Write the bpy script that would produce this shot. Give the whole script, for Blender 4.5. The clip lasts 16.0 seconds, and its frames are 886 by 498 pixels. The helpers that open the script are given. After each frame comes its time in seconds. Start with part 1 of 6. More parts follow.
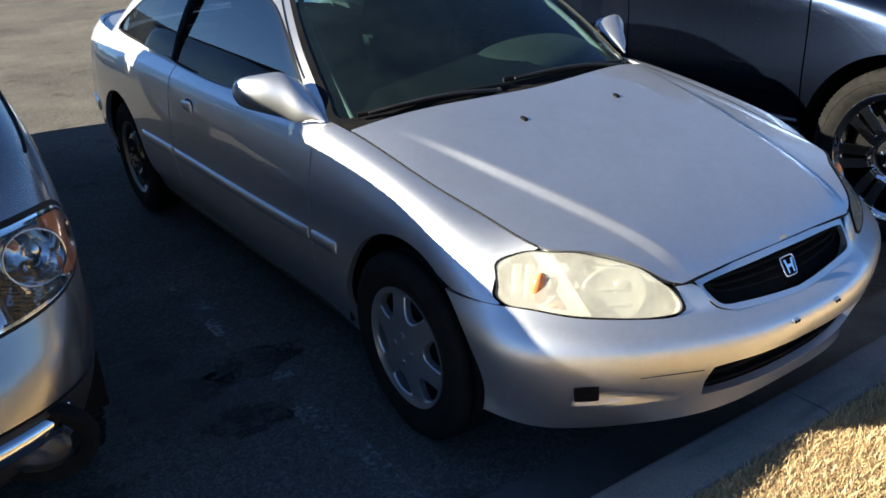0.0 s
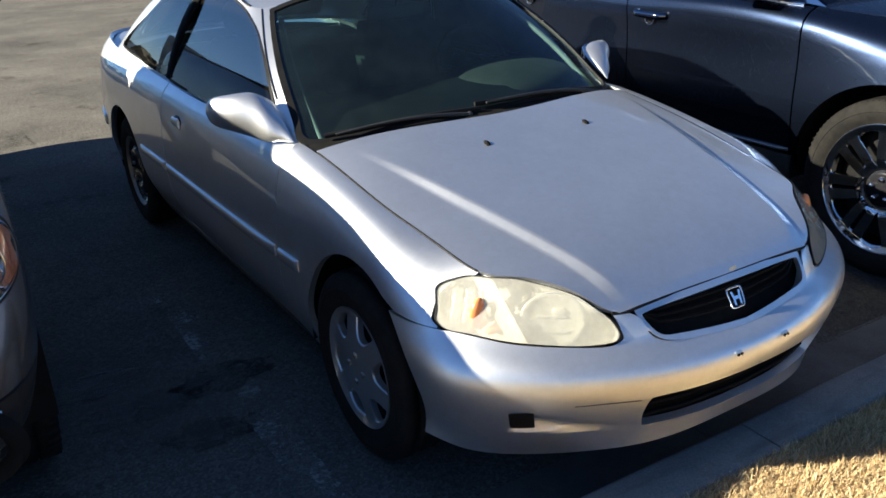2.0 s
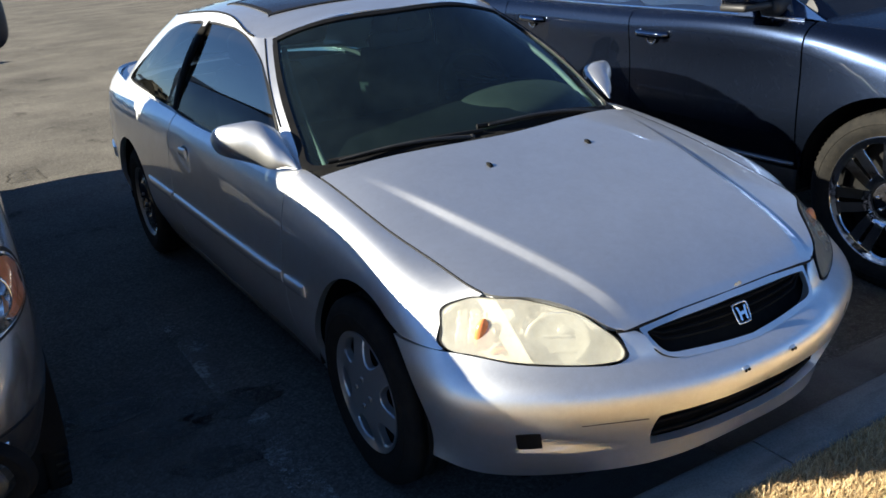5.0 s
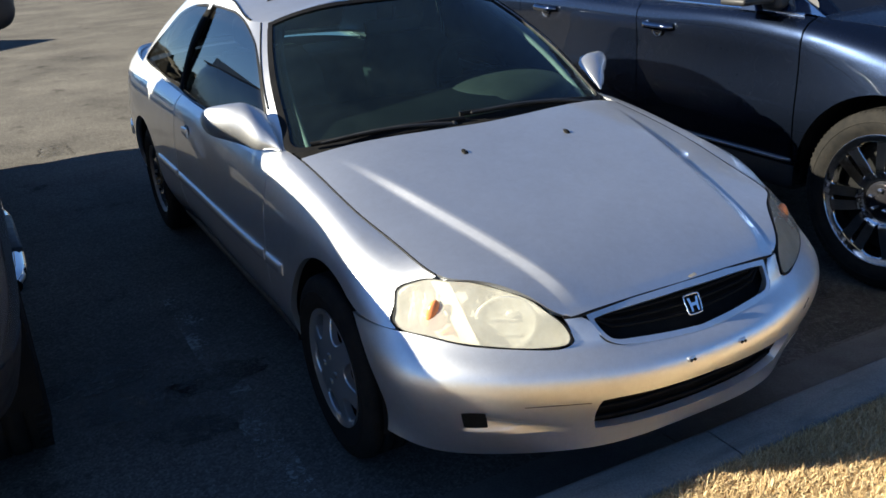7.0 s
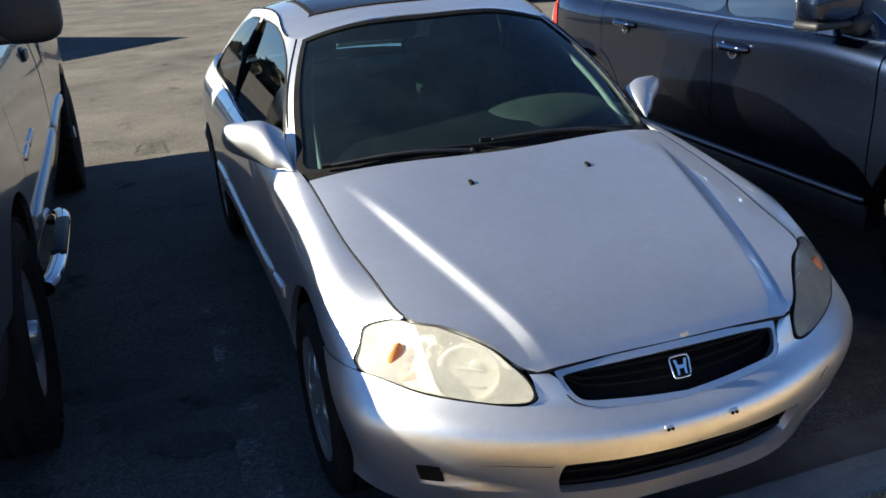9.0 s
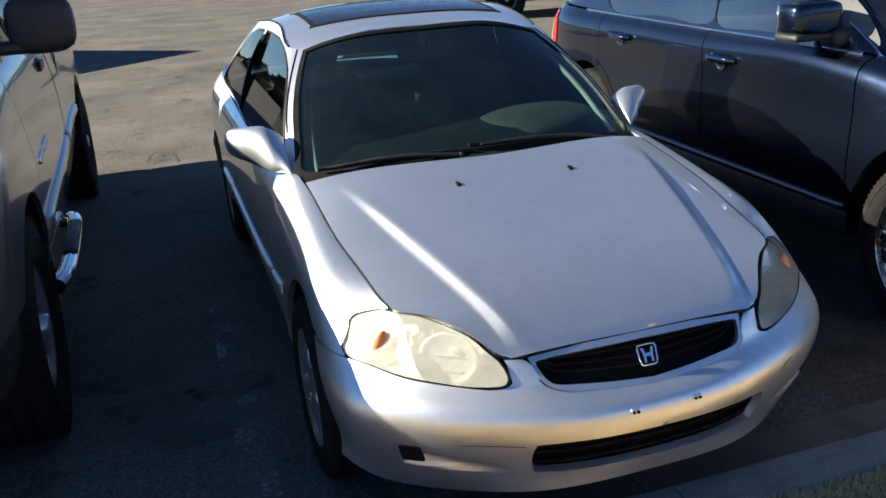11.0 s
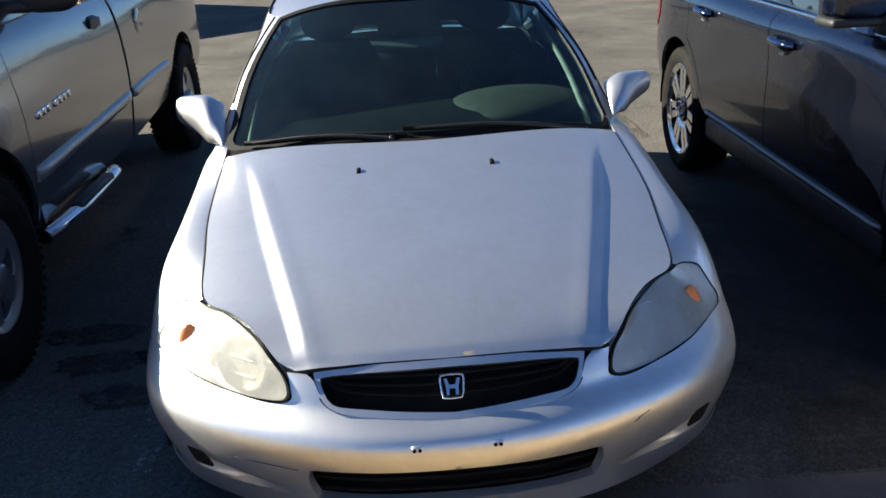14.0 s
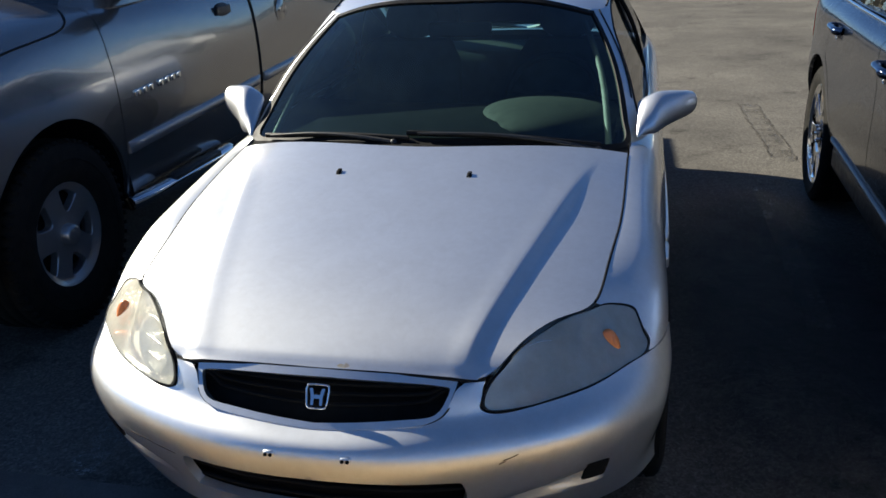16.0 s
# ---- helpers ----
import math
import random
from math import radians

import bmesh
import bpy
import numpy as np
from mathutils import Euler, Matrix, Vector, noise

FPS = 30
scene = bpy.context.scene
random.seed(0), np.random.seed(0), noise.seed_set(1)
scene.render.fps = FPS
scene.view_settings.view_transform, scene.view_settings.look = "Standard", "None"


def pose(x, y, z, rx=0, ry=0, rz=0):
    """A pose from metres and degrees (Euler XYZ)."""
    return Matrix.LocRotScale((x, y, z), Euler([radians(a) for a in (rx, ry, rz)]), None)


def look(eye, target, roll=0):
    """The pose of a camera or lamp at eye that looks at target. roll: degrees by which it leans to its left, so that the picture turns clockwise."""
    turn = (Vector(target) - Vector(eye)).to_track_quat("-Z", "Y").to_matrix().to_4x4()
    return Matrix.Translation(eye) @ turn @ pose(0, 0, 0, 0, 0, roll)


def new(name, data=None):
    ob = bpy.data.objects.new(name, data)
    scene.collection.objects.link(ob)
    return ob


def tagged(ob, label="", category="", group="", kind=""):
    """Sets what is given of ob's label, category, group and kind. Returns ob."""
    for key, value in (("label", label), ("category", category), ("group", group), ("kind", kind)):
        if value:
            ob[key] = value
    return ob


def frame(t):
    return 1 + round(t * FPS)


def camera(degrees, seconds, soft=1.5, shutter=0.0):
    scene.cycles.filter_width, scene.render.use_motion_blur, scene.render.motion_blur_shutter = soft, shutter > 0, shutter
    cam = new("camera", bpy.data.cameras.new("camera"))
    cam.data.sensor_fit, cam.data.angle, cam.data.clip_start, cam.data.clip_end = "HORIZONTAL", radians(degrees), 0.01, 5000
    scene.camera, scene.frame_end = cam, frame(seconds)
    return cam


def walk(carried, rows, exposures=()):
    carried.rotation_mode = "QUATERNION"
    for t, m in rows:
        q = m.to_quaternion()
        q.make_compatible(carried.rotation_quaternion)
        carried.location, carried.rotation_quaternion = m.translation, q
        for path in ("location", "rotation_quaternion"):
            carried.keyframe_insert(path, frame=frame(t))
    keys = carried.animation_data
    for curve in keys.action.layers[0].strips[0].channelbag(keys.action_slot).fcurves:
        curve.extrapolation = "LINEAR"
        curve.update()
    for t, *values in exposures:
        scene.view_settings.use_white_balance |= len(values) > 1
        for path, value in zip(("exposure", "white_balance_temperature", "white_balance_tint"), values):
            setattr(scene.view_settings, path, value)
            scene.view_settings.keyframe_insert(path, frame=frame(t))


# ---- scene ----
# Camera and its walk: eye, target, roll. The silver coupe stands along +y, nose towards -y.
cam = camera(54.1, 16.0, soft=1.6)
PATH = [
    (0, (-1.902, -0.92, 1.564), (-0.898, 0.619, 0.775), -3.4),
    (0.5, (-1.772, -1.015, 1.579), (-0.865, 0.604, 0.833), -3.7),
    (1, (-1.693, -1.062, 1.58), (-0.788, 0.548, 0.811), -3.5),
    (1.5, (-1.689, -1.054, 1.581), (-0.752, 0.538, 0.815), -3.1),
    (2, (-1.7, -1.065, 1.574), (-0.761, 0.535, 0.825), -2.9),
    (2.5, (-1.713, -1.062, 1.566), (-0.763, 0.529, 0.813), -2.5),
    (3, (-1.707, -1.06, 1.564), (-0.768, 0.54, 0.818), -2.7),
    (5.5, (-1.682, -1.087, 1.569), (-0.747, 0.541, 0.876), -4.9),
    (6, (-1.7, -1.084, 1.557), (-0.676, 0.455, 0.793), -3.4),
    (6.5, (-1.607, -1.169, 1.564), (-0.638, 0.409, 0.81), -3.1),
    (7, (-1.521, -1.255, 1.568), (-0.686, 0.416, 0.852), -3.7),
    (7.5, (-1.432, -1.247, 1.559), (-0.661, 0.441, 0.813), -3.8),
    (8, (-1.313, -1.172, 1.552), (-0.573, 0.509, 0.761), -2.4),
    (8.5, (-1.196, -1.197, 1.586), (-0.504, 0.526, 0.842), -2.9),
    (9, (-1.1, -1.286, 1.599), (-0.53, 0.5, 0.903), -3.5),
    (9.5, (-1.114, -1.356, 1.605), (-0.532, 0.435, 0.93), -2.7),
    (12, (-0.93, -1.471, 1.576), (-0.476, 0.36, 0.911), -5.2),
    (12.5, (-0.811, -1.462, 1.566), (-0.432, 0.38, 0.884), -5.2),
    (13, (-0.658, -1.396, 1.566), (-0.323, 0.446, 0.861), -3.2),
    (13.5, (-0.356, -1.369, 1.538), (-0.141, 0.489, 0.83), -2.6),
    (14, (-0.061, -1.393, 1.55), (0.002, 0.475, 0.838), -3.3),
    (14.5, (0.236, -1.3, 1.536), (0.226, 0.566, 0.816), -3.7),
    (15, (0.474, -1.308, 1.542), (0.326, 0.553, 0.826), -2.5),
    (15.5, (0.609, -1.267, 1.555), (0.309, 0.578, 0.842), -2.4),
    (16, (0.692, -1.273, 1.552), (0.249, 0.546, 0.848), -2.2),
]
walk(cam, [(t, look(eye, target, roll)) for t, eye, target, roll in PATH], exposures=[(0.0, 1.81, 6080, 10), (14.3, 1.81, 6080, 10), (15.6, 1.47, 5960, 10), (16.0, 1.47, 5960, 10)])

# Daylight: clear winter sky, low sun from behind and to one side of the parked row.
SUN_TO = Vector((-0.88, 0.335, 0.428)).normalized()
world = bpy.data.worlds.new("sky")
scene.world = world
world.use_nodes = True
wn = world.node_tree
sky = wn.nodes.new("ShaderNodeTexSky")
sky.sky_type = "NISHITA"
sky.sun_disc = False
sky.air_density, sky.dust_density, sky.ozone_density = 0.7, 0.0, 5.0
sky.sun_elevation = math.asin(SUN_TO.z)
sky.sun_rotation = math.atan2(SUN_TO.x, SUN_TO.y)
wn.links.new(sky.outputs[0], wn.nodes["Background"].inputs[0])
wn.nodes["Background"].inputs[1].default_value = 0.040
sun_data = bpy.data.lights.new("sun", "SUN")
sun_data.energy, sun_data.angle, sun_data.color = 5.0, radians(0.55), (1.0, 0.89, 0.68)
sun = new("sun", sun_data)
sun.matrix_world = SUN_TO.to_track_quat("Z", "Y").to_matrix().to_4x4()

# ---- modelling tools ----
from mathutils import geometry as geom


class Geo:
    """Vertices, faces and smooth flags of one mesh in the making."""

    def __init__(self):
        self.v, self.f, self.s = [], [], []

    def add(self, v, f, smooth=True):
        o = len(self.v)
        self.v += [tuple(float(c) for c in p) for p in v]
        self.f += [tuple(i + o for i in q) for q in f]
        self.s += [smooth] * len(f)
        return self

    def merge(self, g, m=None):
        v = g.v if m is None else [m @ Vector(p) for p in g.v]
        o = len(self.v)
        self.v += [tuple(p) for p in v]
        self.f += [tuple(i + o for i in q) for q in g.f]
        self.s += g.s
        return self

    def mirrored(self):
        g = Geo()
        g.v = [(-x, y, z) for x, y, z in self.v]
        g.f = [tuple(reversed(q)) for q in self.f]
        g.s = list(self.s)
        return g

    def both(self):
        return Geo().merge(self).merge(self.mirrored())

    def moved(self, m):
        return Geo().merge(self, m)

    def mesh(self, name, material, weld=0.0):
        me = bpy.data.meshes.new(name)
        me.from_pydata(self.v, [], self.f)
        me.polygons.foreach_set("use_smooth", self.s)
        if weld:
            bm = bmesh.new()
            bm.from_mesh(me)
            bmesh.ops.remove_doubles(bm, verts=[q for q in bm.verts if weld < 1e-4 or abs(q.co.x) < 0.001], dist=weld)
            for e in bm.edges:
                e.smooth = weld >= 1e-4 or len(e.link_faces) != 2 or e.calc_face_angle(0) < 0.6
            bm.to_mesh(me)
            bm.free()
        if material:
            me.materials.append(material)
        me.update()
        return me


def thing(name, at, label, category, group="", kind=""):
    ob = new(name)
    ob.empty_display_size = 0.1
    ob.location = at
    return tagged(ob, label=label, category=category, group=group, kind=kind)


def part(name, geo, material, parent, label="", m=None, weld=0.0):
    """One mesh object under a thing or a part; geo in world places (or a mesh to share)."""
    me = geo.mesh(name, material, weld) if isinstance(geo, Geo) else geo
    ob = new(name, me)
    ob.parent = parent
    if parent.type == "EMPTY":
        ob.matrix_parent_inverse = Matrix.Translation(-parent.location)
    if m is not None:
        ob.matrix_basis = m
    return tagged(ob, label=label)


def solo(name, geo, material, label, category, group="", kind="", m=None):
    ob = new(name, geo.mesh(name, material) if isinstance(geo, Geo) else geo)
    if m is not None:
        ob.matrix_basis = m
    return tagged(ob, label=label, category=category, group=group, kind=kind)


def natural_basis(t):
    """For knots t: a function giving the weights of natural cubic interpolation at given places."""
    t = np.asarray(t, float)
    n = len(t)
    h = np.diff(t)
    a, b = np.eye(n), np.zeros((n, n))
    for i in range(1, n - 1):
        a[i, i - 1 : i + 2] = h[i - 1], 2 * (h[i - 1] + h[i]), h[i]
        b[i, i - 1 : i + 2] = 6 / h[i - 1], -6 / h[i - 1] - 6 / h[i], 6 / h[i]
    m2 = np.linalg.solve(a, b)

    def weights(x):
        x = np.atleast_1d(np.asarray(x, float))
        i = np.clip(np.searchsorted(t, x) - 1, 0, n - 2)
        hh = h[i]
        p, q = (t[i + 1] - x) / hh, (x - t[i]) / hh
        w = np.zeros((len(x), n))
        r = np.arange(len(x))
        w[r, i] += p
        w[r, i + 1] += q
        w += ((p**3 - p) * hh**2 / 6)[:, None] * m2[i] + ((q**3 - q) * hh**2 / 6)[:, None] * m2[i + 1]
        return w

    return weights


class Skin:
    """A smooth surface through feature lines; each line is a row of points at the same knots.
    ends: 'x' mirrors a line over x = 0 at both its ends."""

    def __init__(self, lines, mirror=True, vscale=None):
        p = np.array(lines, float)
        self.n = p.shape[1]
        if mirror:
            flip = np.array([-1, 1, 1])
            p = np.concatenate([p[:, 2:0:-1] * flip, p, p[:, -2:-4:-1] * flip], 1)
        chord = np.linalg.norm(np.diff(p, axis=1), axis=2).mean(0)
        tu = np.r_[0, np.cumsum(chord)]
        if mirror:
            tu -= tu[2]
        self.u0, self.u1 = (tu[2], tu[-3]) if mirror else (tu[0], tu[-1])
        self.ku = tu[2:-2] if mirror else tu
        rise = np.linalg.norm(np.diff(p, axis=0), axis=2).mean(1) if vscale is None else np.array(vscale, float)
        self.kv = np.r_[0, np.cumsum(rise)]
        self.v1 = self.kv[-1]
        self.p, self.bu, self.bv = p, natural_basis(tu), natural_basis(self.kv)
        gu, gv = np.meshgrid(np.linspace(self.u0, self.u1, 500), np.linspace(0, self.v1, 90))
        self.guv = np.stack([gu.ravel(), gv.ravel()], 1)
        self.gp = self.at(self.guv)

    def at(self, uv):
        uv = np.asarray(uv, float).reshape(-1, 2)
        return np.einsum("nk,nl,lkc->nc", self.bu(uv[:, 0]), self.bv(uv[:, 1]), self.p)

    def normal(self, uv):
        uv = np.asarray(uv, float).reshape(-1, 2)
        e = 1e-3
        n = np.cross(self.at(uv + (e, 0)) - self.at(uv - (e, 0)), self.at(uv + (0, e)) - self.at(uv - (0, e)))
        return n / np.maximum(np.linalg.norm(n, axis=1), 1e-12)[:, None]

    def find(self, points, weight=(1, 1, 1)):
        """The surface parameters nearest to points; weight 0 leaves an axis open."""
        out = []
        w = np.array(weight, float)
        for q in np.asarray(points, float):
            k = (((self.gp - q) * w) ** 2).sum(1).argmin()
            c, d = self.guv[k], np.array([(self.u1 - self.u0) / 500, self.v1 / 90]) * 1.5
            for _ in range(4):
                a, b = np.meshgrid(np.linspace(-1, 1, 7), np.linspace(-1, 1, 7))
                tries = c + np.stack([a.ravel() * d[0], b.ravel() * d[1]], 1)
                tries[:, 0] = tries[:, 0].clip(self.u0, self.u1)
                tries[:, 1] = tries[:, 1].clip(0, self.v1)
                c = tries[(((self.at(tries) - q) * w) ** 2).sum(1).argmin()]
                d = d / 3
            out.append(c)
        return np.array(out)


def bend(points, n=8, closed=False):
    """A smooth line (Catmull-Rom) through points of any dimension. A point given twice makes a corner."""
    p = np.array(points, float)
    runs, out = [], []
    if closed:
        p = np.concatenate([p, p[:1]])
    cut = [0] + [i + 1 for i in range(len(p) - 1) if np.allclose(p[i], p[i + 1])] + [len(p)]
    smooth_loop = closed and len(cut) == 2
    for a, b in zip(cut[:-1], cut[1:]):
        q = p[a:b]
        if len(q) < 2:
            continue
        if smooth_loop:
            q = np.concatenate([q[-2:-1], q, q[1:2]])
        else:
            q = np.concatenate([2 * q[:1] - q[1:2], q, 2 * q[-1:] - q[-2:-1]])
        for i in range(1, len(q) - 2):
            t = np.linspace(0, 1, n, endpoint=False)[:, None]
            a0, a1, a2, a3 = q[i - 1], q[i], q[i + 1], q[i + 2]
            out.append(0.5 * (2 * a1 + (a2 - a0) * t + (2 * a0 - 5 * a1 + 4 * a2 - a3) * t**2 + (3 * a1 - a0 - 3 * a2 + a3) * t**3))
    out = np.concatenate(out)
    return out if closed else np.concatenate([out, p[-1:]])


def inside(poly, pts):
    x, y = pts[:, 0][:, None], pts[:, 1][:, None]
    a, b = np.asarray(poly), np.roll(np.asarray(poly), -1, 0)
    cross = (a[:, 1] > y) != (b[:, 1] > y)
    with np.errstate(divide="ignore", invalid="ignore"):
        at = (b[:, 0] - a[:, 0]) * (y - a[:, 1]) / (b[:, 1] - a[:, 1]) + a[:, 0]
    return (cross & (x < at)).sum(1) % 2 == 1


def edge_gap(loop, pts):
    a, b = np.asarray(loop), np.roll(np.asarray(loop), -1, 0)
    d = b - a
    ll = np.maximum((d**2).sum(1), 1e-12)
    best = np.full(len(pts), 1e9)
    for i in range(len(a)):
        t = (((pts - a[i]) @ d[i]) / ll[i]).clip(0, 1)
        best = np.minimum(best, np.linalg.norm(pts - a[i] - t[:, None] * d[i], axis=1))
    return best


def thin(loop, gap):
    keep = [np.asarray(loop[0])]
    for q in loop[1:]:
        if np.linalg.norm(np.asarray(q) - keep[-1]) > gap:
            keep.append(np.asarray(q))
    if np.linalg.norm(keep[-1] - keep[0]) < gap:
        keep.pop()
    return np.array(keep)


def dense(loop, most):
    out = []
    for a, b in zip(loop, np.roll(loop, -1, 0)):
        n = max(1, int(np.ceil(np.linalg.norm(b - a) / most)))
        out += [a + (b - a) * i / n for i in range(n)]
    return np.array(out)


def region(outer, holes, step, place, outward=None, flange=0.0, lip=0.0, shift=0.0):
    """A trimmed panel: the area inside outer and outside holes in a flat domain, laid on a surface by place(uv).
    flange: depth of the turned-in edge; shift: how far the panel stands off the surface."""
    loops = [dense(thin(h, step * 0.12), step * 1.3) for h in (outer, *holes)]
    lo, hi = loops[0].min(0), loops[0].max(0)
    nx, ny = np.maximum(((hi - lo) / step).astype(int), 1) + 1
    gx, gy = np.meshgrid(np.linspace(lo[0], hi[0], nx), np.linspace(lo[1], hi[1], ny))
    g = np.stack([gx.ravel(), gy.ravel()], 1)
    keep = inside(loops[0], g)
    for h in loops[1:]:
        keep &= ~inside(h, g)
    g = g[keep]
    for h in loops:
        if len(g):
            g = g[edge_gap(h, g) > step * 0.35]
    verts, edges, o = [], [], 0
    for h in loops:
        verts += [Vector(q) for q in h]
        edges += [(o + i, o + (i + 1) % len(h)) for i in range(len(h))]
        o += len(h)
    verts += [Vector(q) for q in g]
    v2, _, faces, *_ = geom.delaunay_2d_cdt(verts, edges, [], 0, 1e-7)
    v2 = np.array([tuple(q) for q in v2])
    f = np.array([tuple(q) for q in faces])
    c = v2[f].mean(1)
    ok = inside(loops[0], c)
    for h in loops[1:]:
        ok &= ~inside(h, c)
    a = v2[f]
    area = (a[:, 1, 0] - a[:, 0, 0]) * (a[:, 2, 1] - a[:, 0, 1]) - (a[:, 2, 0] - a[:, 0, 0]) * (a[:, 1, 1] - a[:, 0, 1])
    longest = np.maximum.reduce([((a[:, i] - a[:, (i + 1) % 3]) ** 2).sum(1) for i in range(3)])
    f = f[ok & (np.abs(area) > 0.05 * longest)]
    p = place(v2)
    nrm = outward(v2) if outward else None
    if shift:
        p = p + nrm * shift
    geo = Geo().add(p, [tuple(q) for q in f])
    if flange:
        for k, h in enumerate(loops):
            top = place(h)
            n3 = outward(h)
            top = top + n3 * shift
            m = len(h)
            rows = [top, top - n3 * flange]
            if lip:
                rows = [top, top - n3 * lip * 0.6 , top - n3 * flange]
            ccw = ((h[:, 0] * np.roll(h[:, 1], -1) - np.roll(h[:, 0], -1) * h[:, 1]).sum() > 0) == (k == 0)
            for r0, r1 in zip(rows[:-1], rows[1:]):
                q = [(i, m + i, m + (i + 1) % m, (i + 1) % m) for i in range(m) if not (abs(top[i][0]) < 2e-3 and abs(top[(i + 1) % m][0]) < 2e-3)]
                geo.add(np.concatenate([r0, r1]), q if ccw else [tuple(reversed(w)) for w in q], False)
    return geo


def lathe(profile, n=32, closed=False):
    """Turned round the x axis: profile of (x, radius)."""
    g = Geo()
    v = []
    for x, r in profile:
        v += [(x, r * math.cos(2 * math.pi * k / n), r * math.sin(2 * math.pi * k / n)) for k in range(n)]
    m = len(profile)
    f = [(i * n + k, i * n + (k + 1) % n, (i + 1) * n + (k + 1) % n, (i + 1) * n + k) for i in range(m - 1) for k in range(n)]
    if closed:
        f += [((m - 1) * n + k, (m - 1) * n + (k + 1) % n, (k + 1) % n, k) for k in range(n)]
    return g.add(v, f)


def tube(points, radius, n=10, cap=True, flat=1.0):
    """A round bar along points; radius a number or one for each point."""
    p = [Vector(q) for q in points]
    rad = [radius] * len(p) if isinstance(radius, (int, float)) else radius
    v, f = [], []
    up = Vector((0, 0, 1))
    for i, q in enumerate(p):
        d = (p[min(i + 1, len(p) - 1)] - p[max(i - 1, 0)]).normalized()
        a = d.cross(up if abs(d.z) < 0.95 else Vector((1, 0, 0))).normalized()
        b = a.cross(d).normalized()
        v += [q + a * (rad[i] * math.cos(2 * math.pi * k / n)) + b * (flat * rad[i] * math.sin(2 * math.pi * k / n)) for k in range(n)]
    f = [(i * n + k, (i + 1) * n + k, (i + 1) * n + (k + 1) % n, i * n + (k + 1) % n) for i in range(len(p) - 1) for k in range(n)]
    f = [tuple(reversed(q)) for q in f]
    g = Geo().add(v, f)
    if cap:
        g.add(v[:n], [tuple(range(n))], False)
        g.add(v[-n:], [tuple(reversed(range(n)))], False)
    return g


def rings(loops, cap=True, closed=True, smooth=True):
    """A skin over cross-sections with the same number of points."""
    n = len(loops[0])
    v = [q for h in loops for q in h]
    k = n if closed else n - 1
    f = [(i * n + j, i * n + (j + 1) % n, (i + 1) * n + (j + 1) % n, (i + 1) * n + j) for i in range(len(loops) - 1) for j in range(k)]
    g = Geo().add(v, f, smooth)
    if cap:
        g.add(loops[0], [tuple(reversed(range(n)))], False)
        g.add(loops[-1], [tuple(range(n))], False)
    return g


def rbox(x0, x1, y0, y1, z0, z1, r=0.01, seg=2):
    """A box with rounded edges."""
    bm = bmesh.new()
    bmesh.ops.create_cube(bm, size=1)
    for q in bm.verts:
        q.co = Vector(((x0 + x1) / 2 + q.co.x * (x1 - x0), (y0 + y1) / 2 + q.co.y * (y1 - y0), (z0 + z1) / 2 + q.co.z * (z1 - z0)))
    if r:
        bmesh.ops.bevel(bm, geom=bm.edges[:], offset=min(r, 0.49 * min(x1 - x0, y1 - y0, z1 - z0)), segments=seg, affect="EDGES", profile=0.5)
    bm.verts.index_update()
    g = Geo().add([q.co for q in bm.verts], [[q.index for q in fc.verts] for fc in bm.faces])
    bm.free()
    return g


def blob(cx, cy, cz, rx, ry, rz, n=20, m=12, power=2.0):
    """A rounded body, an ellipsoid squared off by power."""
    v, f = [], []
    sp = lambda a: math.copysign(abs(a) ** (2 / power), a)
    for i in range(m + 1):
        th = math.pi * i / m
        for k in range(n):
            ph = 2 * math.pi * k / n
            v.append((cx + rx * sp(math.sin(th)) * sp(math.cos(ph)), cy + ry * sp(math.sin(th)) * sp(math.sin(ph)), cz + rz * sp(math.cos(th))))
    f = [(i * n + k, (i + 1) * n + k, (i + 1) * n + (k + 1) % n, i * n + (k + 1) % n) for i in range(m) for k in range(n)]
    return Geo().add(v, f)


def hub_m(x, y, z, side, spin=0.0):
    """Places a wheel built round the x axis with its outer face towards -x; side +1 turns it to face +x."""
    return Matrix.Translation((x, y, z)) @ Matrix.Rotation(math.pi if side > 0 else 0, 4, "Z") @ Matrix.Rotation(spin, 4, "X")

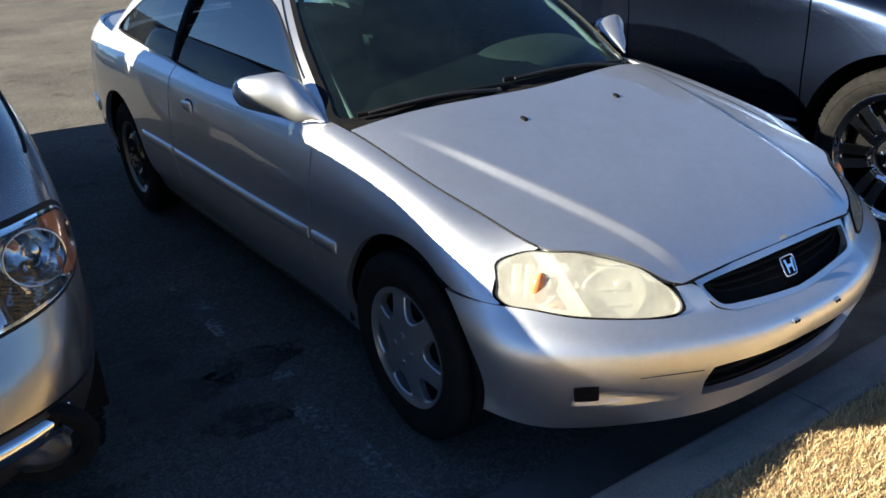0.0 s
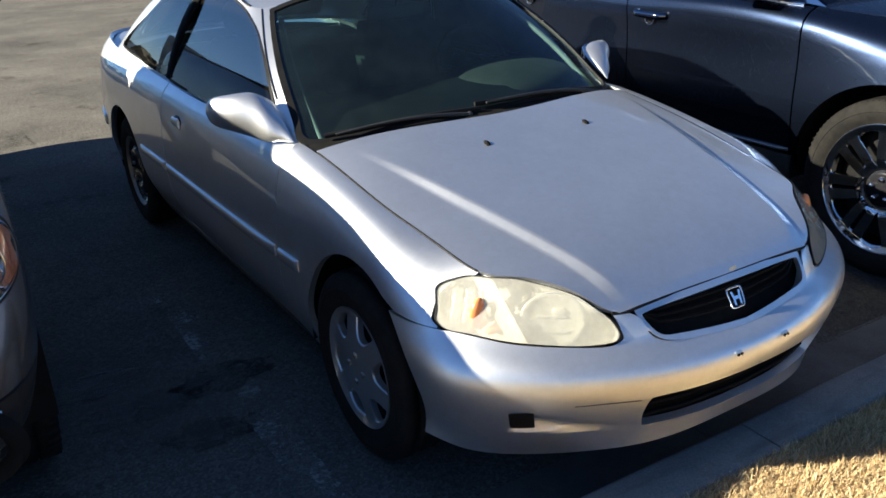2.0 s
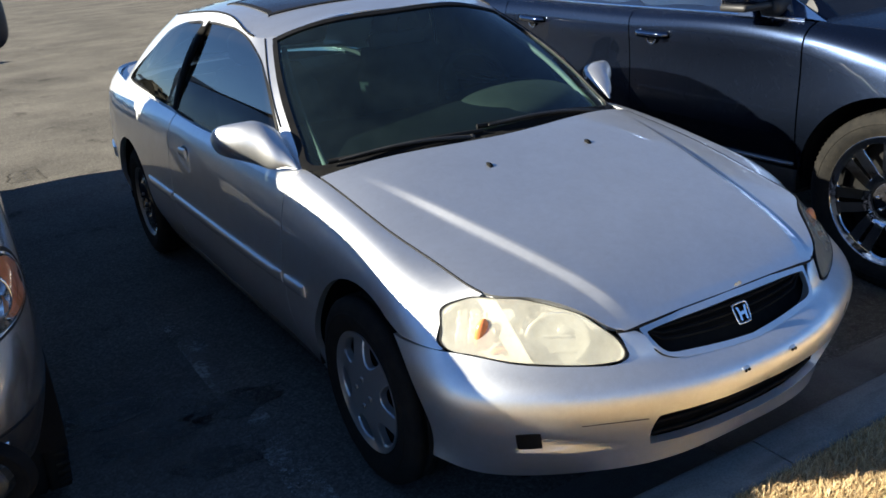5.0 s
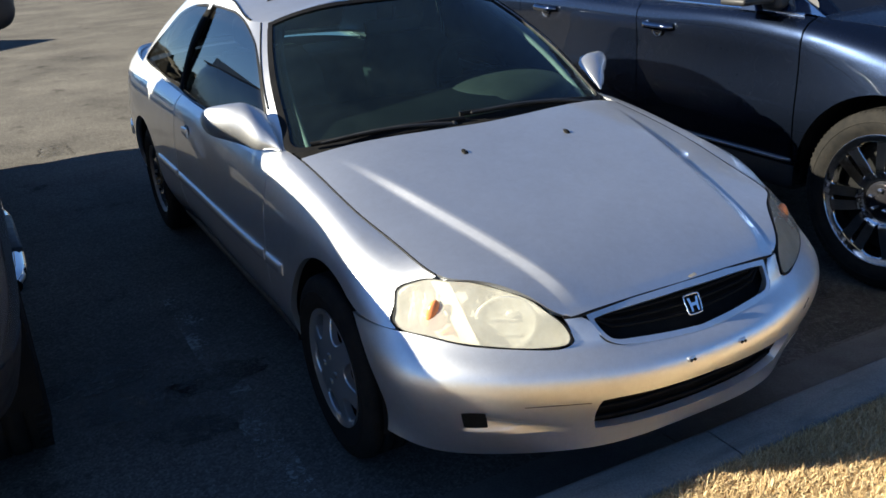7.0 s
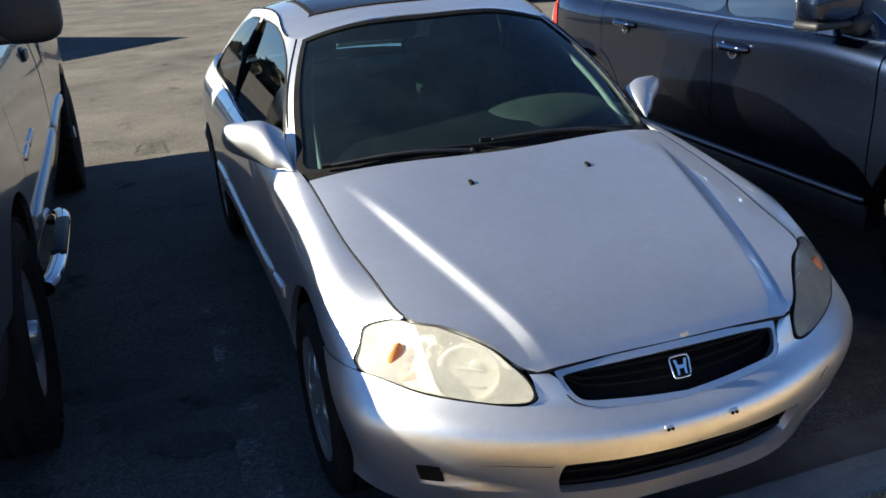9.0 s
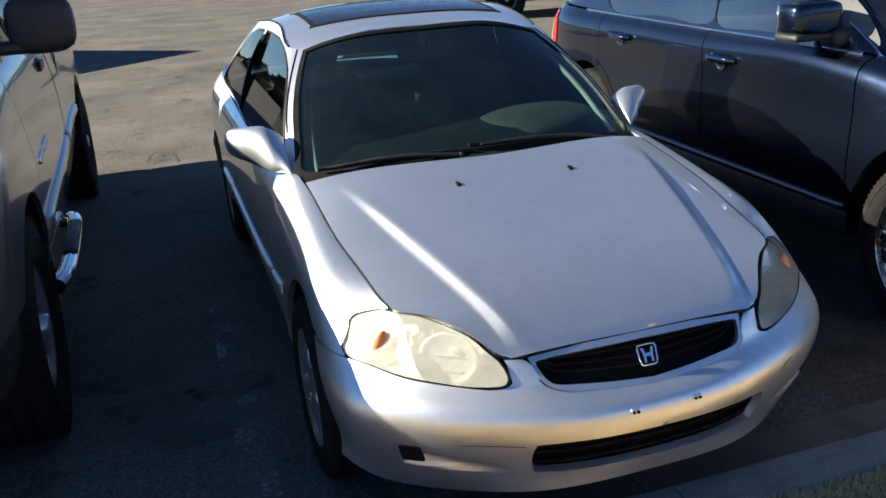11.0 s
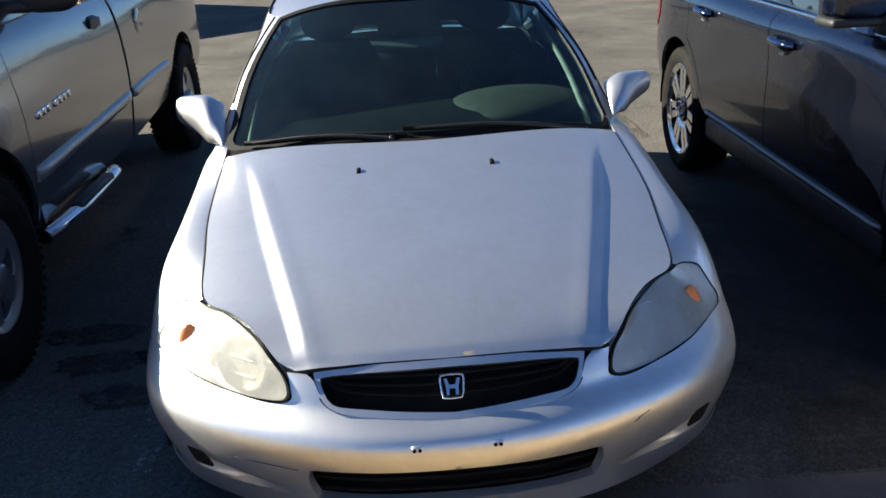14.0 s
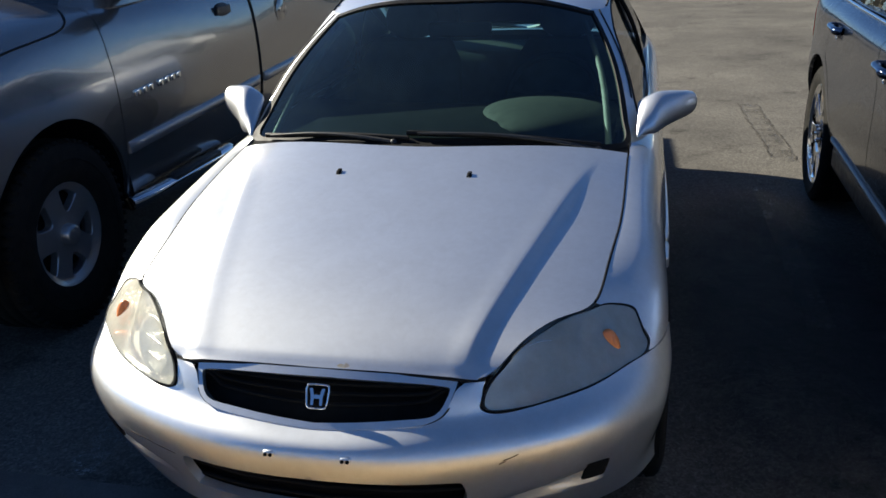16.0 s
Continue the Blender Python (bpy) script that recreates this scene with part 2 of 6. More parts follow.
# ---- materials ----
class Nodes:
    def __init__(self, name):
        self.m = bpy.data.materials.new(name)
        self.m.use_nodes = True
        self.t = self.m.node_tree
        self.b = self.t.nodes["Principled BSDF"]
        self.co = self.t.nodes.new("ShaderNodeTexCoord").outputs["Object"]

    def n(self, kind, **values):
        nd = self.t.nodes.new("ShaderNode" + kind)
        for k, val in values.items():
            nd.inputs[k].default_value = val
        return nd

    def link(self, a, b):
        self.t.links.new(a, b)

    def noise(self, scale, detail=4.0, rough=0.55, co=None, stretch=None):
        nd = self.n("TexNoise", Scale=scale, Detail=detail, Roughness=rough)
        src = co or self.co
        if stretch:
            mp = self.n("Mapping")
            mp.inputs["Scale"].default_value = stretch
            self.link(src, mp.inputs[0])
            src = mp.outputs[0]
        self.link(src, nd.inputs["Vector"])
        return nd.outputs["Fac"]

    def ramp(self, fac, stops):
        nd = self.n("ValToRGB")
        e = nd.color_ramp.elements
        while len(e) < len(stops):
            e.new(0.5)
        for el, (p, c) in zip(e, stops):
            el.position = p
            el.color = (*c, 1) if isinstance(c, tuple) else (c, c, c, 1)
        self.link(fac, nd.inputs[0])
        return nd.outputs[0]

    def mix(self, fac, a, b, mode="MIX"):
        nd = self.t.nodes.new("ShaderNodeMix")
        nd.data_type, nd.blend_type = "RGBA", mode
        for sock, val in ((nd.inputs[0], fac), (nd.inputs[6], a), (nd.inputs[7], b)):
            if isinstance(val, bpy.types.NodeSocket):
                self.link(val, sock)
            elif isinstance(val, tuple):
                sock.default_value = (*val, 1)
            else:
                sock.default_value = val
        return nd.outputs[2]

    def bump(self, height, strength=0.3, distance=0.01):
        nd = self.n("Bump", Strength=strength, Distance=distance)
        self.link(height, nd.inputs["Height"])
        self.link(nd.outputs[0], self.b.inputs["Normal"])

    def set(self, **values):
        for k, val in values.items():
            sock = self.b.inputs[k.replace("_", " ")]
            if isinstance(val, bpy.types.NodeSocket):
                self.link(val, sock)
            elif isinstance(val, tuple):
                sock.default_value = (*val, 1)
            else:
                sock.default_value = val
        return self


def paint(name, base, flake, rough, metal, dust=0.06, coat=1.0, specks=0.0, peel=0.03):
    """Metallic car paint under clear coat, with fine flake and a thin uneven film of road dust."""
    k = Nodes(name)
    fl = k.noise(1400.0, 1.0)
    col = k.mix(k.ramp(fl, [(0.35, 0.0), (0.65, 1.0)]), base, flake)
    film = k.ramp(k.mix(0.5, k.noise(7.0, 8.0, 0.7), k.noise(48.0, 5.0, 0.8)), [(0.40, 0.0), (0.62, dust)])
    col = k.mix(film, col, (0.42, 0.39, 0.34))
    if specks:
        vor = k.n("TexVoronoi", Scale=26.0)
        k.link(k.co, vor.inputs["Vector"])
        few = k.ramp(vor.outputs["Color"], [(0.80, 0.0), (0.82, specks)])
        dot = k.ramp(vor.outputs["Distance"], [(0.035, 1.0), (0.05, 0.0)])
        col = k.mix(k.mix(1.0, few, dot, "MULTIPLY"), col, (0.80, 0.78, 0.72))
    rg = k.ramp(k.noise(60.0, 6.0, 0.75), [(0.3, rough - 0.005), (0.75, rough + 0.008)])
    if peel:
        k.bump(k.noise(260.0, 3.0, 0.6), peel, 0.001)
    k.set(Base_Color=col, Metallic=metal, Roughness=rg, Coat_Weight=coat, Coat_Roughness=k.ramp(k.noise(9.0, 7.0, 0.7), [(0.4, 0.02), (0.8, 0.04)]))
    return k.m


def plastic(name, base, rough, bump=0.15, scale=350.0, spec=0.5):
    k = Nodes(name)
    v = k.ramp(k.noise(14.0, 5.0, 0.65), [(0.3, tuple(c * 0.8 for c in base)), (0.75, tuple(min(1, c * 1.25 + 0.004) for c in base))])
    k.set(Base_Color=v, Roughness=k.ramp(k.noise(25.0, 4.0), [(0.3, rough - 0.08), (0.7, rough + 0.1)]))
    k.b.inputs["Specular IOR Level"].default_value = spec
    k.bump(k.noise(scale, 2.0), bump, 0.002)
    return k.m


def metal(name, base, rough, wear=0.1):
    k = Nodes(name)
    v = k.ramp(k.noise(20.0, 6.0, 0.7), [(0.35, tuple(c * (1 - wear) for c in base)), (0.7, base)])
    k.set(Base_Color=v, Metallic=1.0, Roughness=k.ramp(k.noise(40.0, 5.0, 0.7), [(0.3, rough), (0.75, rough + wear)]))
    return k.m


def glass(name, tint, ior=1.5, rough=0.0, haze=0.0, film=(0.55, 0.52, 0.46)):
    """Tinted pane: clear straight through, mirror by angle, with a thin haze of dust."""
    k = Nodes(name)
    out = k.t.nodes["Material Output"]
    tr, gl, fr = k.n("BsdfTransparent"), k.n("BsdfGlossy"), k.n("Fresnel")
    fr.inputs["IOR"].default_value = ior
    tr.inputs[0].default_value = (*tint, 1)
    gl.inputs["Roughness"].default_value = rough
    mx = k.n("MixShader")
    k.link(fr.outputs[0], mx.inputs[0])
    k.link(tr.outputs[0], mx.inputs[1])
    k.link(gl.outputs[0], mx.inputs[2])
    last = mx.outputs[0]
    if haze:
        df = k.n("BsdfDiffuse")
        df.inputs[0].default_value = (*film, 1)
        m2 = k.n("MixShader")
        k.link(k.ramp(k.noise(6.0, 7.0, 0.7), [(0.35, haze * 0.3), (0.8, haze)]), m2.inputs[0])
        k.link(last, m2.inputs[1])
        k.link(df.outputs[0], m2.inputs[2])
        last = m2.outputs[0]
    k.link(last, out.inputs[0])
    return k.m


SILVER = paint("silver metallic paint", (0.79, 0.81, 0.83), (0.90, 0.915, 0.93), 0.42, 0.955, 0.16, specks=0.8)
PEWTER = paint("pewter metallic paint", (0.24, 0.236, 0.232), (0.335, 0.33, 0.325), 0.22, 0.82, 0.0, coat=0.75, peel=0.0)
NAVY = paint("dark blue grey metallic paint", (0.013, 0.021, 0.044), (0.026, 0.039, 0.075), 0.27, 0.96, 0.0, coat=0.62, peel=0.0)
BLACK_PLASTIC = plastic("black trim plastic", (0.018, 0.018, 0.019), 0.5)
GLOSS_BLACK = plastic("gloss black plastic", (0.010, 0.010, 0.012), 0.18, 0.02)
RUBBER = plastic("black rubber seal", (0.006, 0.006, 0.0065), 0.55, 0.1, 350.0, 0.2)
INTERIOR = plastic("dark grey interior vinyl", (0.012, 0.0125, 0.0125), 0.75, 0.3)
CLOTH = plastic("charcoal seat cloth", (0.13, 0.13, 0.135), 0.95, 0.5, 600.0, 0.1)
UNDER = plastic("black underbody", (0.008, 0.008, 0.008), 0.9, 0.3, 60.0, 0.1)
WHEEL_CHROME = metal("bright wheel plating", (0.84, 0.85, 0.87), 0.07, 0.06)
CHROME = metal("chrome", (0.85, 0.86, 0.88), 0.03, 0.05)
ALLOY = paint("silver painted wheel", (0.40, 0.41, 0.43), (0.50, 0.50, 0.51), 0.30, 0.75, 0.08, 0.5)
DARK_CHROME = metal("dark chrome", (0.20, 0.22, 0.27), 0.06, 0.05)
STEEL = metal("dull steel", (0.35, 0.34, 0.33), 0.45, 0.15)
WINDSCREEN = glass("green tinted windscreen", (0.34, 0.62, 0.56), 1.75, 0.0, 0.028, (0.30, 0.46, 0.48))
SIDE_GLASS = glass("dark tinted side glass", (0.16, 0.20, 0.20), 2.7, 0.0, 0.012)
CABIN_GLASS = glass("lightly tinted cabin glass", (0.70, 0.84, 0.86), 3.0, 0.0, 0.02)
REAR_GLASS = glass("tinted rear glass", (0.72, 0.80, 0.74), 1.5, 0.0, 0.01)
LAMP_GLASS = glass("clear lamp lens", (0.92, 0.92, 0.92), 1.48, 0.02, 0.06)


def tyre_rubber():
    k = Nodes("tyre rubber")
    v = k.ramp(k.noise(18.0, 6.0, 0.7), [(0.35, (0.010, 0.010, 0.010)), (0.7, (0.021, 0.0195, 0.017))])
    k.set(Base_Color=v, Roughness=0.8)
    k.b.inputs["Specular IOR Level"].default_value = 0.1
    k.bump(k.noise(220.0, 3.0), 0.25, 0.002)
    return k.m


TYRE = tyre_rubber()


def aged_lens():
    """Yellowed, crazed polycarbonate over the lamp: a thin milky film on a clear shell."""
    k = Nodes("yellowed lamp polycarbonate")
    out = k.t.nodes["Material Output"]
    df, tl, tr, gl, fr = k.n("BsdfDiffuse"), k.n("BsdfTranslucent"), k.n("BsdfTransparent"), k.n("BsdfGlossy"), k.n("Fresnel")
    fr.inputs["IOR"].default_value = 2.6
    gl.inputs["Roughness"].default_value = 0.22
    col = k.ramp(k.noise(11.0, 6.0, 0.65), [(0.3, (0.60, 0.58, 0.47)), (0.7, (0.76, 0.75, 0.65))])
    k.link(col, df.inputs[0])
    k.link(col, tl.inputs[0])
    tr.inputs[0].default_value = (0.97, 0.95, 0.84, 1)
    a, b, c = k.n("MixShader"), k.n("MixShader"), k.n("MixShader")
    a.inputs[0].default_value = 0.24
    k.link(df.outputs[0], a.inputs[1])
    k.link(tl.outputs[0], a.inputs[2])
    k.link(k.ramp(k.noise(7.0, 7.0, 0.7), [(0.3, 0.46), (0.8, 0.66)]), b.inputs[0])
    k.link(tr.outputs[0], b.inputs[1])
    k.link(a.outputs[0], b.inputs[2])
    k.link(fr.outputs[0], c.inputs[0])
    k.link(b.outputs[0], c.inputs[1])
    k.link(gl.outputs[0], c.inputs[2])
    k.link(c.outputs[0], out.inputs[0])
    return k.m


AGED_LENS = aged_lens()
AMBER = plastic("amber lens", (0.82, 0.27, 0.09), 0.3, 0.05, 200.0)
RED_LENS = plastic("red lamp lens", (0.45, 0.015, 0.012), 0.15, 0.05, 200.0)
LAMP_BOWL = paint("creamy lamp bowl", (0.46, 0.47, 0.45), (0.56, 0.56, 0.53), 0.30, 0.5, 0.0, 0.0)
REFLECTOR = paint("hazed lamp reflector", (0.76, 0.75, 0.69), (0.86, 0.85, 0.80), 0.28, 0.5, 0.0, 0.0)


def asphalt():
    k = Nodes("worn asphalt")
    grain = k.n("TexVoronoi", Scale=130.0)
    k.link(k.co, grain.inputs["Vector"])
    stone = k.ramp(grain.outputs["Color"], [(0.1, (0.084, 0.080, 0.074)), (0.55, (0.117, 0.112, 0.103)), (0.95, (0.174, 0.167, 0.155))])
    broad = k.ramp(k.noise(0.7, 8.0, 0.66), [(0.33, (0.72, 0.71, 0.70)), (0.68, (1.34, 1.31, 1.26))])
    col = k.mix(1.0, stone, broad, "MULTIPLY")
    worn = k.ramp(k.noise(38.0, 5.0, 0.75), [(0.35, 0.84), (0.52, 1.0), (0.70, 1.30)])
    col = k.mix(1.0, col, worn, "MULTIPLY")
    oil = k.ramp(k.noise(2.6, 5.0, 0.6), [(0.60, 1.0), (0.72, 0.45)])
    col = k.mix(1.0, col, oil, "MULTIPLY")
    k.set(Base_Color=col, Roughness=k.ramp(k.noise(30.0, 4.0), [(0.3, 0.80), (0.7, 0.95)]))
    k.b.inputs["Specular IOR Level"].default_value = 0.05
    h = k.mix(0.5, grain.outputs["Distance"], k.noise(60.0, 5.0, 0.7))
    k.bump(h, 0.22, 0.008)
    return k.m


def concrete():
    k = Nodes("kerb concrete")
    base = k.ramp(k.noise(4.0, 8.0, 0.7), [(0.3, (0.19, 0.18, 0.168)), (0.7, (0.29, 0.28, 0.26))])
    fine = k.ramp(k.noise(160.0, 3.0, 0.7), [(0.35, 0.75), (0.6, 1.05)])
    col = k.mix(1.0, base, fine, "MULTIPLY")
    streak = k.ramp(k.noise(3.0, 5.0, 0.6, stretch=(1.0, 6.0, 6.0)), [(0.55, 1.0), (0.8, 0.6)])
    k.set(Base_Color=k.mix(1.0, col, streak, "MULTIPLY"), Roughness=0.88)
    k.bump(k.noise(140.0, 6.0, 0.75), 0.45, 0.006)
    return k.m


def soil():
    k = Nodes("dry thatch and soil")
    col = k.ramp(k.noise(60.0, 8.0, 0.75), [(0.3, (0.16, 0.115, 0.065)), (0.55, (0.36, 0.27, 0.15)), (0.8, (0.54, 0.42, 0.25))])
    k.set(Base_Color=col, Roughness=0.95)
    k.bump(k.noise(180.0, 6.0, 0.8), 0.9, 0.02)
    return k.m


def straw():
    k = Nodes("dormant tan grass")
    isl = k.n("NewGeometry").outputs["Random Per Island"]
    col = k.ramp(isl, [(0.0, (0.36, 0.25, 0.125)), (0.4, (0.56, 0.43, 0.235)), (0.8, (0.70, 0.565, 0.34)), (1.0, (0.80, 0.70, 0.48))])
    patch = k.ramp(k.noise(3.5, 5.0), [(0.3, (0.90, 0.84, 0.76)), (0.7, (1.10, 1.04, 0.96))])
    k.set(Base_Color=k.mix(1.0, col, patch, "MULTIPLY"), Roughness=0.85)
    return k.m


ASPHALT, CONCRETE, SOIL, STRAW = asphalt(), concrete(), soil(), straw()

# ---- ground, kerb, lawn ----
KERB_FRONT, KERB_BACK, KERB_TOP = 0.352, 0.205, 0.125
ground = solo("ground", Geo().add([(-900, 0.30, 0), (900, 0.30, 0), (900, 1500, 0), (-900, 1500, 0)], [(0, 1, 2, 3)], False), ASPHALT,
              "worn grey asphalt of the car park", "ground", kind="structure")
lawn_base = Geo()
lawn_base.add([(-900, -900, 0.10), (900, -900, 0.10), (900, KERB_BACK + 0.01, 0.10), (-900, KERB_BACK + 0.01, 0.10)], [(0, 1, 2, 3)], False)
solo("lawn_ground", lawn_base, SOIL, "dry thatch and soil under the lawn", "lawn", kind="structure")


def kerb_stone(x0, x1):
    """One poured length of kerb with a rounded nose."""
    prof = [(KERB_FRONT + 0.03, -0.05), (KERB_FRONT + 0.022, 0.02)]
    prof += [(KERB_FRONT - 0.012 + 0.022 * math.cos(a), KERB_TOP - 0.022 + 0.022 * math.sin(a)) for a in np.linspace(0.05, math.pi / 2, 5)]
    prof += [(KERB_BACK + 0.012 - 0.012 * math.sin(a), KERB_TOP - 0.014 + 0.012 * math.cos(a)) for a in np.linspace(0, math.pi / 2, 3)]
    prof += [(KERB_BACK, -0.05)]
    n = 9
    loops = []
    for i in range(n):
        x = x0 + 0.003 + (x1 - x0 - 0.006) * i / (n - 1)
        inset = 0.006 if i in (0, n - 1) else 0.0
        wob = [0.0015 * noise.noise((x * 3.1, y * 7, z * 5)) for y, z in prof]
        loops.append([(x + (0.005 if i == 1 else 0) - (0.005 if i == n - 2 else 0), y + w, z - inset + w) for (y, z), w in zip(prof, wob)])
    return rings(loops, True, False)


kerb = thing("kerb", (0.1, 0.28, 0), "grey concrete kerb with joints and a rounded nose", "kerb", kind="structure")
JOINT, LENGTH = 0.103, 2.44
for i in range(-4, 4):
    part("kerb_stone", kerb_stone(JOINT + i * LENGTH, JOINT + (i + 1) * LENGTH), CONCRETE, kerb)

# Concrete gutter between the kerb and the asphalt.
k = Nodes("dirty gutter concrete")
k.set(Base_Color=k.mix(1.0, k.ramp(k.noise(3.0, 8.0, 0.7), [(0.3, (0.075, 0.072, 0.068)), (0.7, (0.16, 0.153, 0.142))]), k.ramp(k.noise(150.0, 3.0, 0.7), [(0.35, 0.78), (0.6, 1.05)]), "MULTIPLY"), Roughness=0.9)
k.bump(k.noise(140.0, 6.0, 0.75), 0.4, 0.005)
gutter = thing("gutter", (0.1, 0.5, 0), "dirty concrete gutter strip along the kerb", "gutter", kind="structure")
for i in range(-4, 4):
    x0 = JOINT + i * LENGTH
    part("gutter_slab", rings([[(x0 + 0.003, y, z) for y, z in ((KERB_FRONT + 0.02, -.05), (KERB_FRONT + 0.02, .014), (.635, .006), (.642, -.05))], [(x0 + LENGTH - 0.003, y, z) for y, z in ((KERB_FRONT + 0.02, -.05), (KERB_FRONT + 0.02, .014), (.635, .006), (.642, -.05))]], True, True, False), k.m, gutter)

# Faded remains of the bay's white line on the asphalt.
k = Nodes("worn white line paint")
k.set(Base_Color=(0.32, 0.32, 0.30), Roughness=0.85)
k.link(k.ramp(k.mix(0.5, k.noise(55.0, 6.0, 0.8), k.noise(5.0, 4.0)), [(0.50, 0.0), (0.58, 0.85)]), k.b.inputs["Alpha"])
LINE_PAINT = k.m
bay = solo("parking_line", Geo().add([(-1.03, 0.66, 0.004), (-0.92, 0.66, 0.004), (-0.94, 2.6, 0.004), (-1.05, 2.6, 0.004)], [(0, 1, 2, 3)], False),
           LINE_PAINT, "faded flaking white bay line on asphalt", "line", kind="structure")
solo("parking_line", bay.data, None, "faded flaking white bay line on asphalt", "line", kind="structure", m=Matrix.Translation((2.38, 1.4, 0)))


def grass_blades(count, x0, x1, y0, y1, seed):
    """Curled, matted blades of a dormant lawn."""
    rng = np.random.default_rng(seed)
    x, y = rng.uniform(x0, x1, count), rng.uniform(y0, y1, count)
    over = y > KERB_BACK - 0.01
    ang, ln = rng.uniform(0, 2 * np.pi, count), rng.uniform(0.014, 0.042, count)
    ln[over] *= 0.6
    lean, wid = rng.uniform(0.55, 1.65, count), rng.uniform(0.0008, 0.0018, count)
    z0 = 0.098 + rng.uniform(0, 0.012, count)
    v = np.zeros((count, 7, 3))
    dx, dy = np.cos(ang), np.sin(ang)
    twist = rng.uniform(-2.2, 2.2, count)
    px, py, pz = x.copy(), y.copy(), z0.copy()
    for k in range(4):
        t = k / 3
        w = wid * (1 - 0.75 * t)
        if k < 3:
            v[:, 2 * k] = np.stack([px - dy * w, py + dx * w, pz], 1)
            v[:, 2 * k + 1] = np.stack([px + dy * w, py - dx * w, pz], 1)
        else:
            v[:, 6] = np.stack([px, py, pz], 1)
        el = np.pi / 2 - lean * (0.45 + 0.9 * t)
        a = ang + twist * t
        px, py, pz = px + np.cos(a) * np.cos(el) * ln / 3, py + np.sin(a) * np.cos(el) * ln / 3, pz + np.sin(el) * ln / 3
    base = (np.arange(count) * 7)[:, None]
    quads = np.concatenate([base + (0, 1, 3, 2), base + (2, 3, 5, 4)]).tolist()
    tris = (base + (4, 5, 6)).tolist()
    me = bpy.data.meshes.new("dry_grass")
    me.from_pydata(v.reshape(-1, 3).tolist(), [], quads + tris)
    me.materials.append(STRAW)
    return me


solo("dry_grass", grass_blades(210000, -1.3, 1.9, -0.75, KERB_BACK + 0.012, 5), None, "matted dormant tan lawn grass beside the kerb", "grass", kind="stuff")
solo("dry_grass", grass_blades(30000, -6.0, 6.0, -5.5, -0.7, 6), None, "matted dormant tan lawn grass", "grass", kind="stuff")

# Unseen flat-roofed block, added so its corner throws shade across the far lane.
bx, by, bh, bl = -5.27, 17.15, 2.4, 6.0
c45 = math.sqrt(0.5)
foot = [(bx, by), (bx - bl * c45, by + bl * c45), (bx - 2 * bl * c45, by), (bx - bl * c45, by - bl * c45)]
shade_block = thing("building", (bx - bl * c45, by, 0), "unseen low block with pale rendered walls, added to cast shade", "building")
k = Nodes("pale render")
k.set(Base_Color=k.ramp(k.noise(2.0, 7.0, 0.7), [(0.3, (0.40, 0.36, 0.30)), (0.7, (0.52, 0.48, 0.41))]), Roughness=0.9)
RENDER = k.m
part("wall", rings([[(x, y, -0.1) for x, y in foot], [(x, y, bh - 0.25) for x, y in foot]], True, True, False), RENDER, shade_block)
part("roof", rings([[(x, y, bh - 0.25) for x, y in foot], [(x, y, bh) for x, y in foot]], True, True, False), STEEL, shade_block)

# Far winter woods all round the car park, as the panes mirror them.
def far_woods(radius, seed):
    rng = np.random.default_rng(seed)
    g = Geo()
    for k in range(260):
        a = 2 * math.pi * (k + rng.uniform(-.4, .4)) / 260
        r = radius + rng.uniform(-6, 10)
        h, w = rng.uniform(1.8, 4.2), rng.uniform(1.4, 2.8)
        x, y = r * math.cos(a), 10 + r * math.sin(a)
        for j in range(3):
            b_ = blob(0, 0, h * (.35 + .22 * j), w * (1.0 - .22 * j), w * (1.0 - .22 * j), h * (.38 - .05 * j), 8, 6)
            v = [(px + x + rng.uniform(-.5, .5), py + y + rng.uniform(-.5, .5), max(0, pz + rng.uniform(-.5, .5))) for px, py, pz in b_.v]
            g.add(v, b_.f, False)
    return g


k = Nodes("winter woods")
k.set(Base_Color=k.ramp(k.noise(.6, 8.0, .75), [(.3, (.020, .024, .012)), (.7, (.075, .062, .035))]), Roughness=.95)
solo("far_woods", far_woods(85, 3), k.m, "far belt of dark winter trees", "woods", kind="stuff")

# Oil drips and painted shade in the bays, and old cracks in the lane beyond.
k = Nodes("dark oil stain")
k.set(Base_Color=(0.012, 0.011, 0.010), Roughness=0.55)
k.link(k.ramp(k.mix(0.45, k.noise(9.0, 6.0, 0.7), k.noise(45.0, 4.0)), [(0.43, 0.0), (0.56, 0.85)]), k.b.inputs["Alpha"])
OIL = k.m
rng = np.random.default_rng(12)
for cx, cy, rx, ry in ((-1.02, 1.74, .20, .12), (-1.30, 1.68, .22, .10), (-1.42, 1.95, .20, .10), (-1.16, 1.40, .16, .09)):
    ring_ = [(cx + rx * r * math.cos(a), cy + ry * r * math.sin(a), .004) for a, r in zip(np.linspace(0, 2 * math.pi, 22, False), rng.uniform(.75, 1.15, 22))]
    solo("oil_or_shade", Geo().add(ring_, [tuple(range(22))], False), OIL, "dark oil stain soaked into the asphalt", "stain", kind="structure")
# Deep shade beside the crossover, painted as a soft-edged dark sheet over the asphalt.
k = Nodes("painted bay shade")
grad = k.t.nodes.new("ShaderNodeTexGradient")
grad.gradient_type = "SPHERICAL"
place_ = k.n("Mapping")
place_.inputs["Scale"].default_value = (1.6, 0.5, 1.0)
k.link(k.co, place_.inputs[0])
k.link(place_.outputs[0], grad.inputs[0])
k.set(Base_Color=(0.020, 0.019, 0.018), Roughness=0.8)
